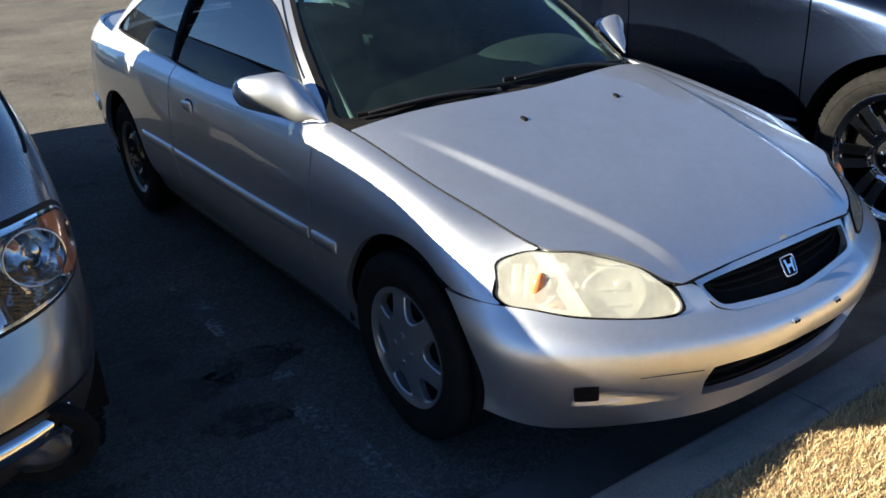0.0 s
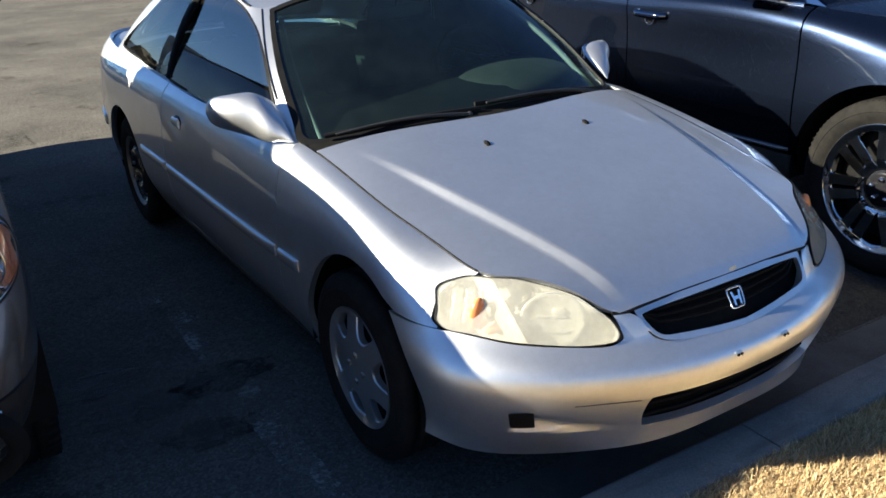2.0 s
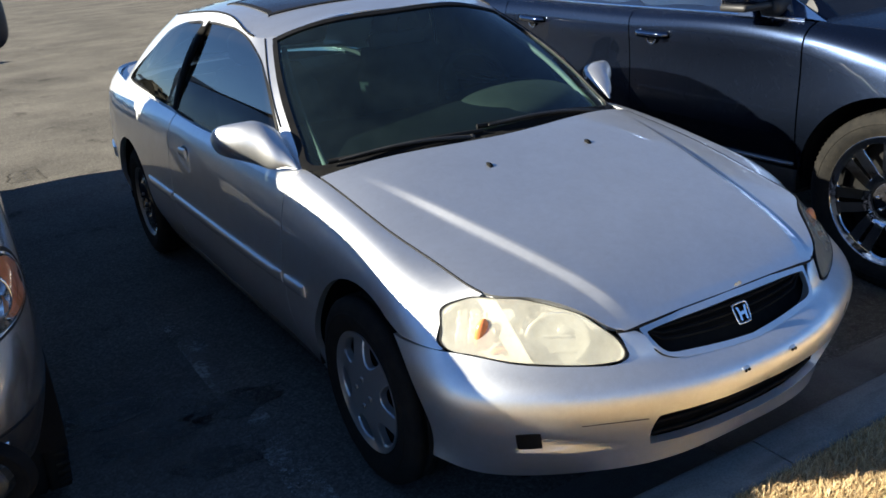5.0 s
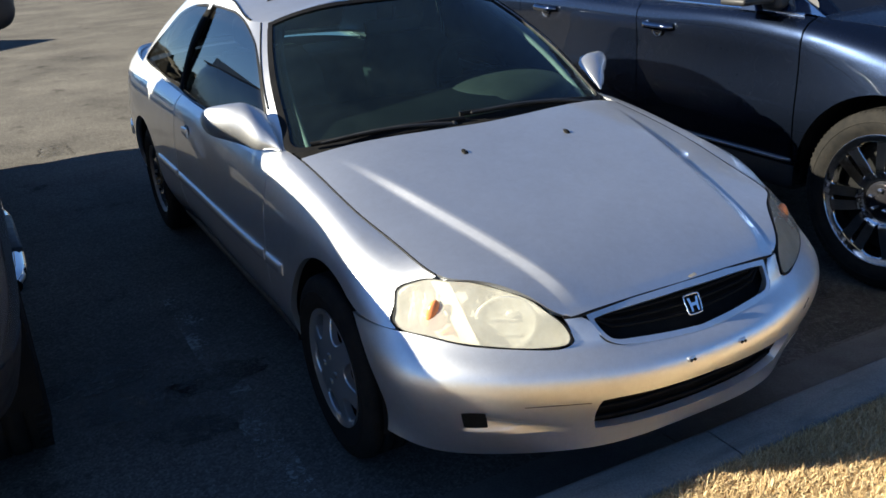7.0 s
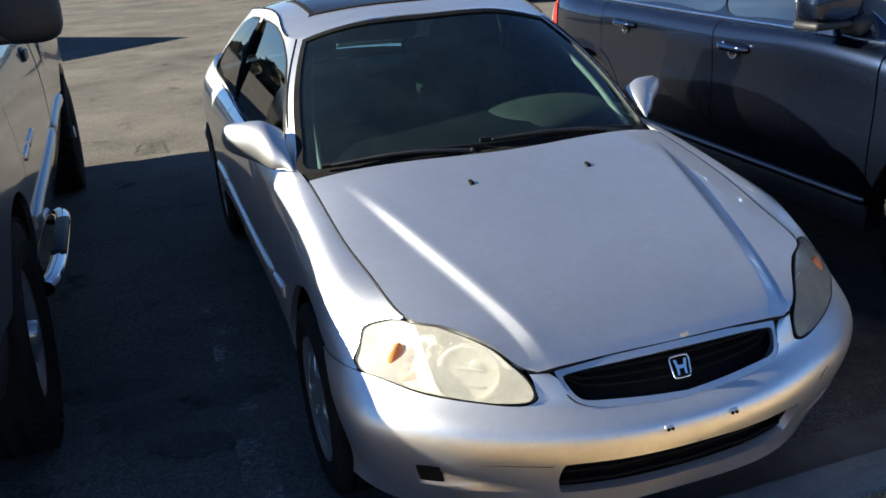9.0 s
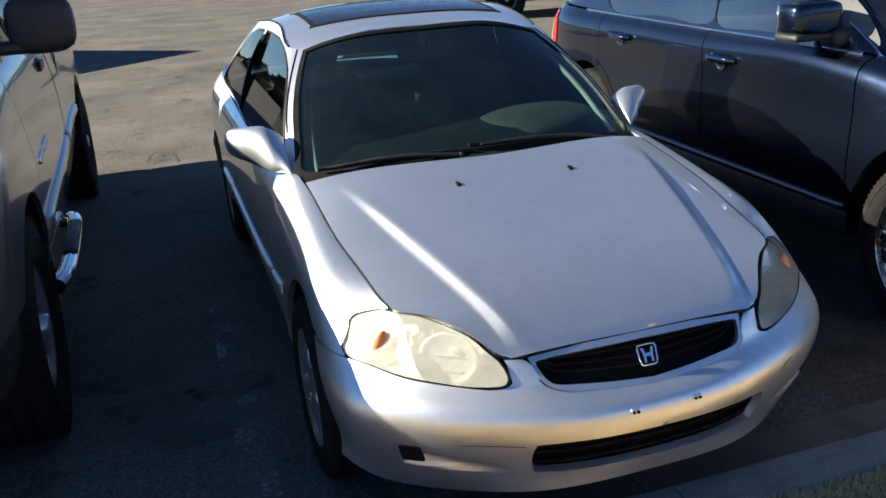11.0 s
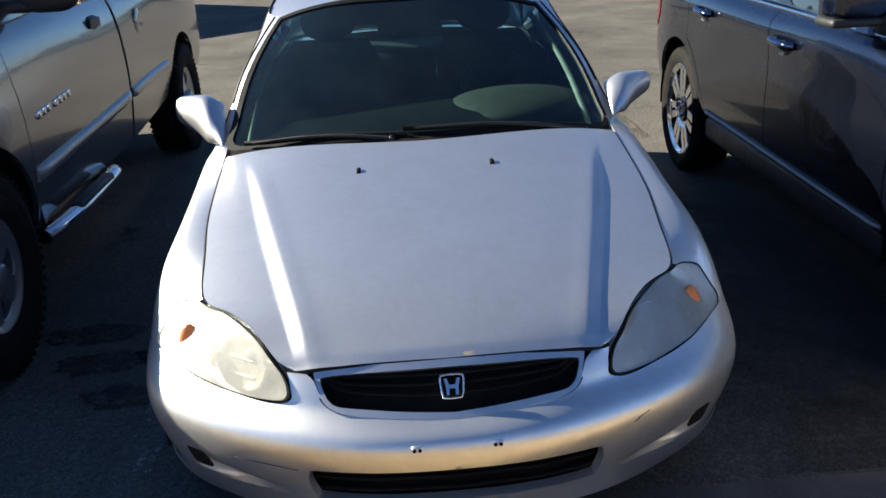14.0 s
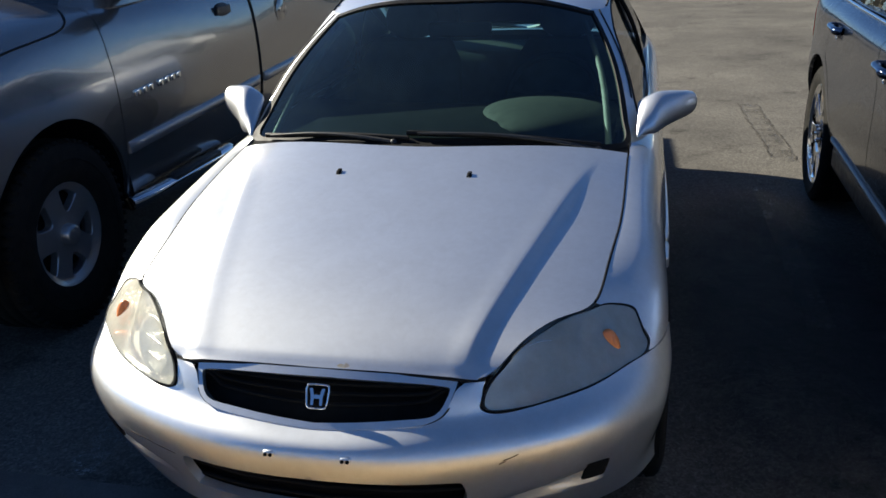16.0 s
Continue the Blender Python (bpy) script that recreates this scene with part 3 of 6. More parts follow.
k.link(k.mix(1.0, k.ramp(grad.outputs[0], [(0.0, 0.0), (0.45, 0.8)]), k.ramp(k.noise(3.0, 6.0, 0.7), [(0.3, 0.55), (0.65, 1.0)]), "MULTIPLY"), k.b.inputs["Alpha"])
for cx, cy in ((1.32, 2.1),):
    solo("oil_or_shade", Geo().add([(-.62, -1.45, 0), (.62, -1.45, 0), (.62, 2.0, 0), (-.62, 2.0, 0)], [(0, 1, 2, 3)], False), k.m, "broad soft shade painted on the asphalt beside the crossover", "stain", kind="structure", m=Matrix.Translation((cx, cy, .006)))


def crack(pts, width):
    """A ragged open crack along a line, as a thin dark strip."""
    g = Geo()
    line = []
    for (x0, y0), (x1, y1) in zip(pts[:-1], pts[1:]):
        n = max(2, int(math.hypot(x1 - x0, y1 - y0) / .035))
        line += [(x0 + (x1 - x0) * i / n + rng.uniform(-.012, .012), y0 + (y1 - y0) * i / n + rng.uniform(-.012, .012)) for i in range(n)]
    v, f = [], []
    for i, (x, y) in enumerate(line):
        x1, y1 = line[min(i + 1, len(line) - 1)]
        x0, y0 = line[max(i - 1, 0)]
        d = math.hypot(x1 - x0, y1 - y0) or 1
        w = width * rng.uniform(.3, 1.2)
        nx, ny = -(y1 - y0) / d * w, (x1 - x0) / d * w
        v += [(x + nx, y + ny, .004), (x - nx, y - ny, .004)]
        if i:
            f.append((2 * i - 2, 2 * i - 1, 2 * i + 1, 2 * i))
    return g.add(v, f, False)


CRACK = plastic("dirt-filled crack", (0.065, 0.060, 0.052), 0.9, 0.3, 90.0, 0.05)
for pts, w in ([(-1.32, 6.05), (-1.06, 6.02)], .006), ([(-1.08, 6.02), (-1.10, 6.42), (-1.30, 6.45), (-1.33, 6.08)], .005), ([(1.60, 6.55), (1.62, 5.9), (1.66, 5.2), (1.67, 4.6)], .004), ([(1.45, 6.55), (1.47, 5.9), (1.51, 5.2), (1.52, 4.7)], .004):
    solo("crack", crack(pts, w), CRACK, "dirt-filled crack in the asphalt", "crack", kind="structure")
k = Nodes("coarse worn patch")
k.set(Base_Color=(0.055, 0.051, 0.045), Roughness=0.9)
k.link(k.ramp(k.mix(0.4, k.noise(60.0, 6.0, 0.8), k.noise(7.0, 4.0)), [(0.48, 0.0), (0.60, 0.62)]), k.b.inputs["Alpha"])
for pts in ([(1.455, 6.5), (1.515, 4.65), (1.665, 4.6), (1.605, 6.5)], [(-1.33, 6.06), (-1.07, 6.03), (-1.09, 6.41), (-1.31, 6.44)]):
    solo("worn_patch", Geo().add([(x, y, .0035) for x, y in pts], [(0, 1, 2, 3)], False), k.m, "coarse dark worn patch in the asphalt", "patch", kind="structure")

# ---- silver two-door coupe ----
# Feature lines of the lower body, from the middle of the nose round the side to the middle of the tail.
BODY_LINES = [
    [(0, .302, .232), (.320, .336, .229), (.452, .404, .222), (.578, .490, .216), (.706, .590, .228), (.775, .69, .252), (.775, 1.03, .19), (.745, 1.45, .18), (.735, 2.3, .18), (.735, 3.1, .18), (.760, 3.67, .19), (.765, 4.15, .22), (.620, 4.52, .25), (0, 4.60, .26)],
    [(0, .274, .300), (.320, .317, .300), (.470, .379, .300), (.600, .456, .300), (.726, .580, .305), (.780, .70, .33), (.810, 1.03, .33), (.802, 1.45, .33), (.806, 2.3, .33), (.806, 3.1, .33), (.825, 3.67, .34), (.800, 4.15, .36), (.650, 4.56, .38), (0, 4.65, .38)],
    [(0, .223, .440), (.320, .267, .440), (.470, .328, .442), (.600, .403, .445), (.752, .552, .45), (.803, .70, .465), (.802, 1.03, .49), (.812, 1.45, .49), (.832, 2.3, .49), (.832, 3.1, .49), (.838, 3.67, .50), (.815, 4.15, .50), (.660, 4.58, .5), (0, 4.67, .5)],
    [(0, .236, .486), (.320, .280, .490), (.470, .341, .493), (.600, .418, .497), (.742, .562, .505), (.799, .705, .52), (.800, 1.03, .57), (.808, 1.45, .58), (.830, 2.3, .58), (.831, 3.1, .58), (.836, 3.67, .58), (.814, 4.15, .58), (.662, 4.575, .58), (0, 4.66, .58)],
    [(0, .276, .508), (.320, .318, .522), (.470, .383, .528), (.600, .462, .532), (.732, .595, .545), (.786, .72, .565), (.794, 1.03, .63), (.802, 1.45, .65), (.824, 2.3, .66), (.828, 3.1, .66), (.832, 3.67, .66), (.810, 4.15, .66), (.660, 4.56, .66), (0, 4.64, .66)],
    [(0, .330, .555), (.325, .346, .562), (.460, .418, .578), (.588, .518, .595), (.712, .645, .605), (.762, .77, .646), (.769, 1.03, .717), (.775, 1.45, .764), (.800, 2.3, .795), (.805, 3.1, .81), (.810, 3.67, .82), (.785, 4.15, .82), (.640, 4.52, .81), (0, 4.60, .80)],
    [(0, .357, .590), (.335, .365, .590), (.448, .440, .618), (.560, .543, .645), (.665, .660, .655), (.712, .79, .699), (.728, 1.03, .7635), (.743, 1.45, .823), (.780, 2.3, .838), (.785, 3.1, .853), (.785, 3.67, .868), (.758, 4.15, .873), (.625, 4.49, .882), (0, 4.585, .882)],
    [(0, .378, .615), (.372, .388, .606), (.437, .452, .652), (.523, .553, .681), (.608, .637, .690), (.634, .78, .718), (.662, 1.03, .768), (.676, 1.47, .842), (.747, 2.3, .862), (.750, 3.1, .885), (.742, 3.67, .905), (.705, 4.15, .932), (.580, 4.46, .944), (0, 4.56, .947)],
]


def smooth(t):
    t = np.clip(t, 0, 1)
    return t * t * (3 - 2 * t)


def narrow(lines):
    """Draws the flanks in a little behind the lamps."""
    return [[(x * (1 - .023 * float(smooth((y - .40) / .34)) - .016 * float(smooth((y - 1.0) / 1.3))), y, z) for x, y, z in ln] for ln in lines]


W = Skin(narrow(BODY_LINES))
CAR = thing("car", (0, 2.4, 0), "silver metallic two-door coupe with yellowed headlights, parked at the kerb", "car")
FW, RW, WZ, ARCH = 1.035, 3.67, 0.31, 0.342


def arch_line(sk, yc, z0, z1, r, n=26, x=0.8):
    """The part of a wheel arch from low in front over the top: (front z0, rear z1)."""
    a0, a1 = math.pi - math.asin((z0 - WZ) / r), math.asin((z1 - WZ) / r)
    return sk.find([(x, yc + r * math.cos(a), WZ + r * math.sin(a)) for a in np.linspace(a0, a1, n)])


def panel(sk, outer, holes=(), step=0.035, flange=0.018, shift=0.0, lip=0.0):
    return region(outer, list(holes), step, sk.at, sk.normal, flange, lip, shift)


# Bumper: lower lip, round the arch, along the lamp and the grille to the middle.
bot = np.stack([np.linspace(0, W.find([(.778, .69, .22)])[0][0], 40), np.zeros(40)], 1)
front_arch = list(arch_line(W, FW - .025, .225, .25, ARCH, 44))
fa = np.array([q for q, p in zip(front_arch, W.at(front_arch)) if p[1] < FW and p[2] < .575])
lamp_low = [(.789, .772, .575), (.75, .715, .566), (.702, .645, .550), (.66, .592, .541), (.594, .503, .5335), (.50, .425, .530), (.42, .372, .530), (.383, .357, .5365), (.366, .352, .55), (.368, .364, .572), (.376, .380, .602)]
tip = W.find(lamp_low)
grille_edge = [(.332, .378, .611), (.318, .365, .590), (.300, .350, .560), (.270, .332, .533), (.22, .318, .521), (.12, .300, .510), (0, .285, .502)]
ge = W.find(grille_edge)


def half_slot(pts, n=6):
    """An outline from the middle to the middle, running on evenly into its mirror image."""
    uv = W.find(pts, (1, .08, 1))
    uv[0, 0] = uv[-1, 0] = 0
    return bend(np.concatenate([uv[1:2] * (-1, 1), uv, uv[-2:-1] * (-1, 1)]), n)[n:-n]


intake = half_slot([(0, .245, .408), (.16, .26, .407), (.312, .288, .404), (.336, .30, .392), (.340, .30, .35), (.328, .305, .305), (.31, .305, .297), (.16, .285, .294), (0, .27, .293)])


def scoop_depth(p):
    """Depth of the side scoops in the lower bumper: steep floor, sloping roof, running out inwards."""
    x, z = np.abs(p[:, 0]), p[:, 2]
    s_ = (.640 - x) / .25
    zb, zt = .322 - .016 * s_, .392 - .070 * s_
    t = (z - zb) / np.maximum(zt - zb, .004)
    f_ = smooth(t / .15) * (1 - smooth((t - .15) / .85))
    d = .030 * np.clip(1 - s_, 0, 1) ** .8 * f_ * smooth(s_ / .08)
    return np.where((s_ > 0) & (s_ < 1) & (t > 0) & (t < 1) & (p[:, 1] < .8), d, 0)


def bumper_at(uv):
    p = W.at(uv)
    return p - W.normal(uv) * scoop_depth(p)[:, None]


# The intake meets the middle, so it is cut into the outline there.
half_loop = np.concatenate([bot, fa, bend(tip, 5), bend(ge, 5), intake])
half_loop[np.abs(half_loop[:, 0]) < .008, 0] = 0.0
bumper = region(half_loop, [], 0.0092, bumper_at, W.normal, 0.022).both()
bumper_ob = part("bumper", bumper, SILVER, CAR, weld=0.0004)

# Dark intake with three slats, set back in its opening.
g = Geo()
for z, dy in ((.316, .035), (.347, .034), (.378, .034)):
    line = [(x, np.interp(abs(x), (0, .2, .34), (.262, .275, .31)) + dy, z) for x in np.linspace(-.335, .335, 15)]
    g.merge(tube(line, 0.0075, 8, True, 0.7))
part("intake_slats", g, UNDER, bumper_ob, "black intake slats")
back = rings([[(x, np.interp(abs(x), (0, .2, .36), (.262, .275, .32)) + .06, z) for x in np.linspace(-.36, .36, 15)] for z in (.27, .43)], False, False)
part("intake_backing", back, UNDER, bumper_ob, "shadowed black intake backing")


sq = bend(W.find([(.634, .46, .330), (.641, .46, .338), (.643, .46, .380), (.636, .46, .388), (.602, .42, .388), (.596, .42, .380), (.593, .42, .338), (.599, .42, .330)]), 3, True)
blank = panel(W, sq, (), 0.008, 0.006, 0.0015)
for sgn in (1, -1):
    part("fog_blank", blank if sgn > 0 else blank.mirrored(), UNDER, bumper_ob, "black blanking plate")
SCUFF = plastic("dark scuff", (0.06, 0.055, 0.05), 0.8, 0.1)
for pts in ([(.425, .30, .452), (.445, .31, .458), (.458, .31, .463)], [(.415, .30, .444), (.432, .30, .449)], [(-.36, .29, .398), (-.40, .30, .399), (-.46, .32, .400), (-.52, .35, .401)]):
    q = W.find([(abs(p[0]), p[1], p[2]) for p in pts])
    line = [(math.copysign(c[0], p[0]), c[1], c[2]) for p, c in zip(pts, W.at(q) + W.normal(q) * .0004)]
    part("scuff", tube(bend(line, 4), .0011, 5), SCUFF, bumper_ob, "dark scuff in the paint")
for x in (-.089, .089):
    y = W.at(W.find([(abs(x), .23, .469)]))[0][1]
    pl = part("plate_bracket", rbox(x - .014, x + .014, y - .004, y + .01, .461, .476, .006), SILVER, bumper_ob, "small steel plate nut")
    for dx in (-.006, .006):
        part("hole", lathe([(0, 0.0001), (0, .0042), (.003, .0044)], 10).moved(Matrix.Translation((x + dx, y - .0045, .4685)) @ Matrix.Rotation(-math.pi / 2, 4, "Z")), UNDER, pl)

# Headlamps.
LAMP = [(.368, .370, .570), (.369, .358, .550), (.388, .362, .538), (.45, .395, .531), (.53, .45, .533), (.60, .51, .538), (.66, .59, .545), (.697, .638, .553), (.712, .664, .575), (.713, .669, .608), (.713, .678, .647), (.704, .688, .674), (.668, .674, .688), (.611, .636, .688), (.555, .585, .682), (.505, .530, .675), (.460, .480, .659), (.420, .430, .635), (.389, .398, .603)]
lamp_uv = bend(W.find(LAMP), 6, True)
mid = lamp_uv.mean(0)
grow = lambda s: mid + (lamp_uv - mid) * s
for sgn in (1, -1):
    side = (lambda q: q) if sgn > 0 else (lambda q: q.mirrored())
    lamp = part("headlight", side(panel(W, grow(0.996), (), 0.018, 0.012, 0.003)), AGED_LENS, CAR, "yellowed hazy headlight lens")
    part("seal", side(panel(W, grow(1.0), [grow(0.972)], 0.012, 0.012, 0.0045)), RUBBER, lamp, "black lamp seal")
    part("reflector", side(panel(W, grow(0.985), (), 0.02, -0.058, -0.062)), REFLECTOR, lamp, "dull silver lamp bowl")
    lamp.visible_shadow = False
    # Main beam: a dished bowl with its bulb cap.
    c = W.at(W.find([(.498, .447, .592)]))[0]
    mm = Matrix.Translation((c[0] - .002, c[1] + .020, c[2] - .002)) @ Matrix.Rotation(radians(128), 4, "Z") @ Matrix.Rotation(radians(14), 4, "Y") @ Matrix.Diagonal((1, 1.08, .92, 1))
    part("bowl", side(lathe([(.017, .004), (.0165, .028), (.014, .049), (.010, .066), (.004, .077), (.009, .078)], 40).moved(mm)), LAMP_BOWL, lamp, "round main beam bowl")
    part("bulb_cap", side(blob(0, 0, 0, .006, .017, .012, 16, 10).moved(mm @ Matrix.Translation((.013, .014, .024)))), LAMP_BOWL, lamp, "dull bulb cap")
    for h, w in ((.010, .034), (-.034, .040)):
        part("bowl_flute", side(tube([mm @ Vector((.014, t - .006, h)) for t in np.linspace(-w, w, 7)], .005, 8, True, .7)), LAMP_BOWL, lamp)
    # Slanting wall between the main beam and the indicator.
    top_, low_ = W.at(W.find([(.580, .60, .676)]))[0], W.at(W.find([(.566, .475, .540)]))[0]
    wall = [[(top_ + (low_ - top_) * t) + (dx, .006 + d, 0) for t in np.linspace(0, 1, 7)] for d, dx in ((0, 0), (.012, .008), (.044, .030))]
    part("divider", side(rings(wall, False, False)), LAMP_BOWL, lamp, "cream divider wall")
    c = W.at(W.find([(.626, .562, .604)]))[0]
    part("indicator", side(blob(0, 0, 0, .021, .013, .040, 16, 10).moved(Matrix.Translation((c[0] + .014, c[1] + .030, c[2] + .004)) @ Matrix.Rotation(radians(-16), 4, "Y"))), AMBER, lamp, "orange indicator bulb cover")
    c = W.at(W.find([(.606, .535, .548)]))[0]
    part("side_reflector", side(blob(c[0], c[1] + .030, c[2] + .004, .026, .012, .008, 14, 8)), AMBER, lamp, "orange side reflector")
    lamp_rng = np.random.default_rng(31)
    for a_ in range(3):
        for b_ in range(4):
            c = W.at(W.find([(.618 + .022 * a_, .57 + .026 * a_, .570 + .027 * b_)]))[0]
            turn = Matrix.Rotation(lamp_rng.uniform(-.3, .3), 4, "Z") @ Matrix.Rotation(lamp_rng.uniform(-.3, .3), 4, "X")
            part("facet", side(rbox(-.0128, .0128, -.004, .004, -.0132, .0132, .002, 1).moved(Matrix.Translation((c[0] - .004, c[1] + .034, c[2])) @ turn)), REFLECTOR, lamp)
    for dx in (0, .030):
        c = W.at(W.find([(.548 - dx, .50, .645)]))[0]
        part("reflector_rib", side(tube([c + (0, .022, .010), c + (-.008, .018, -.006), c + (-.018, .012, -.020)], .003, 6)), REFLECTOR, lamp)

# Grille: silver surround, dark mesh and slats, chrome badge.
def grille_at(q):
    x, z = q[:, 0], q[:, 1]
    return np.stack([x, .275 + .92 * (z - .508) + .17 * x**2, z], 1)


def grille_n(q):
    n = np.stack([-.34 * q[:, 0] * -1, -np.ones(len(q)), np.full(len(q), .92)], 1)
    return n / np.linalg.norm(n, axis=1)[:, None]


def both_sides(pts):
    half = bend(pts, 5)
    return np.concatenate([half, (half * (-1, 1))[-2:0:-1]])


g_out = both_sides([(0, .6105), (.2, .608), (.303, .6035), (.312, .597), (.305, .575), (.294, .550), (.270, .5335), (.226, .5235), (.12, .5145), (0, .5085)])
g_in = both_sides([(0, .5970), (.2, .5945), (.287, .590), (.297, .583), (.291, .567), (.280, .550), (.258, .5390), (.20, .5330), (.10, .5250), (0, .5195)])
grille = part("grille_surround", region(g_out, [g_in], 0.012, grille_at, grille_n, 0.016), SILVER, CAR)
gap_out = np.stack([g_out[:, 0] * 1.016, .565 + (g_out[:, 1] - .565) * np.where(g_out[:, 1] > .565, 1.07, 1.025)], 1)
part("grille_gap", region(gap_out, [g_out], 0.012, lambda q: grille_at(q) + (0, .003, 0), grille_n, 0.008), RUBBER, grille, "dark gap round the grille")
g = Geo()
for k in (0.22, 0.47, 0.72):
    pts = []
    for x in np.linspace(-.31, .31, 21):
        lo = np.interp(abs(x), (0, .1, .2, .25, .30), (.523, .528, .537, .546, .585))
        hi = .598
        z = lo + (hi - lo) * k
        y = np.interp(z, (.50, .555, .60), (.285, .335, .368)) + .012 + 0.10 * abs(x) ** 2
        pts.append((x, y, z))
    g.merge(tube(pts, .0055, 8, True, 0.75))
part("grille_slats", g, UNDER, grille, "black grille bars")
back = rings([[(x, y + .035 + .1 * x * x, z) for x in np.linspace(-.33, .33, 13)] for y, z in ((.285, .50), (.335, .55), (.372, .612))], False, False)
part("grille_mesh", back, UNDER, grille, "dark grille backing")
# Badge: a rounded chrome frame round two flared uprights and a bridge, tilted with the grille.
bd = Geo()
frame_pts = bend([(-.022, 0, .030), (.022, 0, .030), (.030, 0, .022), (.029, 0, 0), (.026, 0, -.023), (.018, 0, -.030), (-.018, 0, -.030), (-.026, 0, -.023), (-.029, 0, 0), (-.030, 0, .022)], 4, True)
fp = [tuple(q) for q in frame_pts] + [tuple(frame_pts[0]), tuple(frame_pts[1])]
bd.merge(tube(fp, .0029, 8, False))
for sx in (-1, 1):
    bd.merge(rings([[(sx * a, y, z) for a, y in ((w0, .003), (w1, .003), (w1, -.0035), (w0, -.0035))][::sx] for z, w0, w1 in ((.021, .0125, .0215), (.006, .0085, .0175), (-.006, .0075, .0160), (-.023, .0085, .0155))], True, True, False))
bd.merge(rings([[(x, y, z) for y, z in ((.003, -.0065), (.003, .0055), (-.003, .0045), (-.003, -.0055))] for x in (-.0095, .0095)], True, True, False))
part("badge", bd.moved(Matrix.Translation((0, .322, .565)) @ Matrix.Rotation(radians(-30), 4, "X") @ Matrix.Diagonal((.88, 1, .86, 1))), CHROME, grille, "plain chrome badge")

# Bonnet: crowned, with two long creases.
wing_edge = W.at(np.stack([np.linspace(0, W.find([(.66, 1.47, .842)])[0][0] + .05, 160), np.full(160, W.v1)], 1))
k0 = np.abs(wing_edge[:, 0] - .37).argmin()
edge_y, edge_x, edge_z = wing_edge[k0:, 1], wing_edge[k0:, 0], wing_edge[k0:, 2]
BONNET_Y = (.36, .42, .50, .62, .76, .90, 1.03, 1.16, 1.28, 1.40, 1.52)
bz_w = natural_basis(BONNET_Y)
bz_p = np.array((.611, .647, .686, .727, .763, .794, .823, .851, .876, .8955, .911))


def crease_x(y):
    return .3145 + .262 * (y - .36) - .018 * (y - .36) ** 2


def bonnet_at(q):
    x, y = np.abs(q[:, 0]), q[:, 1]
    zc = bz_w(np.clip(y, .36, 1.52)) @ bz_p
    ye = np.clip(y, edge_y[0], edge_y[-1])
    xs, zs = np.interp(ye, edge_y, edge_x), np.interp(ye, edge_y, edge_z)
    step = .0135 * smooth((y - .37) / .10) * smooth((1.40 - y) / .45)
    lift = .0015 * np.exp(-((x - crease_x(y) + .012) / .03) ** 2) * smooth((1.38 - y) / .3)
    t = np.clip(x / np.maximum(xs, .05), 0, 1.05)
    z = zc + (zs + .0015 + step - zc) * (.30 * t**2 + .70 * t**4) - step * np.clip((x - crease_x(y)) / (.020 + .012 * smooth((1.40 - y) / .6)), 0, 1) + lift
    z = z - .007 * smooth((.402 - y) / .030) ** 2
    return np.stack([q[:, 0], y, z], 1)


def bonnet_n(q):
    e = 2e-3
    n = np.cross(bonnet_at(q + (e, 0)) - bonnet_at(q - (e, 0)), bonnet_at(q + (0, e)) - bonnet_at(q - (0, e)))
    return n / np.linalg.norm(n, axis=1)[:, None]


def on_bonnet(x, y):
    return bonnet_at(np.array([(x, y)], float))[0]


A_CREASE, A_EDGE, B_LONG = .42, .65, 1.10


def bonnet_xy(q):
    """Plan place of the bonnet's own grid, whose columns run along the creases."""
    a, b = np.abs(q[:, 0]), q[:, 1]
    xb = np.where(a < A_CREASE, a / A_CREASE * .575, .575 + (a - A_CREASE) / (A_EDGE - A_CREASE) * .085)
    yf, yb = np.interp(a, (0, .34, .50, .60, A_EDGE), (.372, .3755, .378, .381, .390)), 1.340 + .128 * (xb / .66) ** 1.7
    y = yf + b / B_LONG * (yb - yf)
    xe = np.interp(y, edge_y, edge_x) - .004
    x = np.where(a < A_CREASE, a / A_CREASE * crease_x(y), crease_x(y) + (a - A_CREASE) / (A_EDGE - A_CREASE) * (xe - crease_x(y)))
    return np.stack([np.sign(q[:, 0]) * x, y], 1)


loop = np.array([(-A_EDGE, 0), (A_EDGE, 0), (A_EDGE, B_LONG), (-A_EDGE, B_LONG)], float)
hood = part("bonnet", region(loop, [], 0.0092, lambda q: bonnet_at(bonnet_xy(q)), lambda q: bonnet_n(bonnet_xy(q)), 0.02), SILVER, CAR)
nose = bonnet_at(bonnet_xy(np.stack([np.linspace(-A_EDGE, A_EDGE, 41), np.zeros(41)], 1)))
part("nose_gap", tube(nose + (0, .002, -.0055), .0048, 8), RUBBER, hood, "dark gap under the bonnet's nose")
for x in (-.205, .2):
    p = on_bonnet(x, 1.153)
    nz = rings([[(p[0] + sx * w, p[1] + sy * d + k * .006, p[2] + h) for sx, sy in ((-1, -1), (1, -1), (1, 1), (-1, 1))] for k, (w, d, h) in enumerate(((.007, .010, -.002), (.0065, .008, .006), (.0045, .005, .0095)))])
    part("washer_nozzle", nz, UNDER, hood, "black washer nozzle")
for sgn in (1, -1):
    run = [(sgn * (x - .0015), y, z - .0005) for x, y, z in zip(edge_x, edge_y, edge_z) if .64 < y < 1.46]
    part("bonnet_gap", tube(run, .0035, 6), RUBBER, hood, "dark gap beside the bonnet")
k = Nodes("flaking primer")
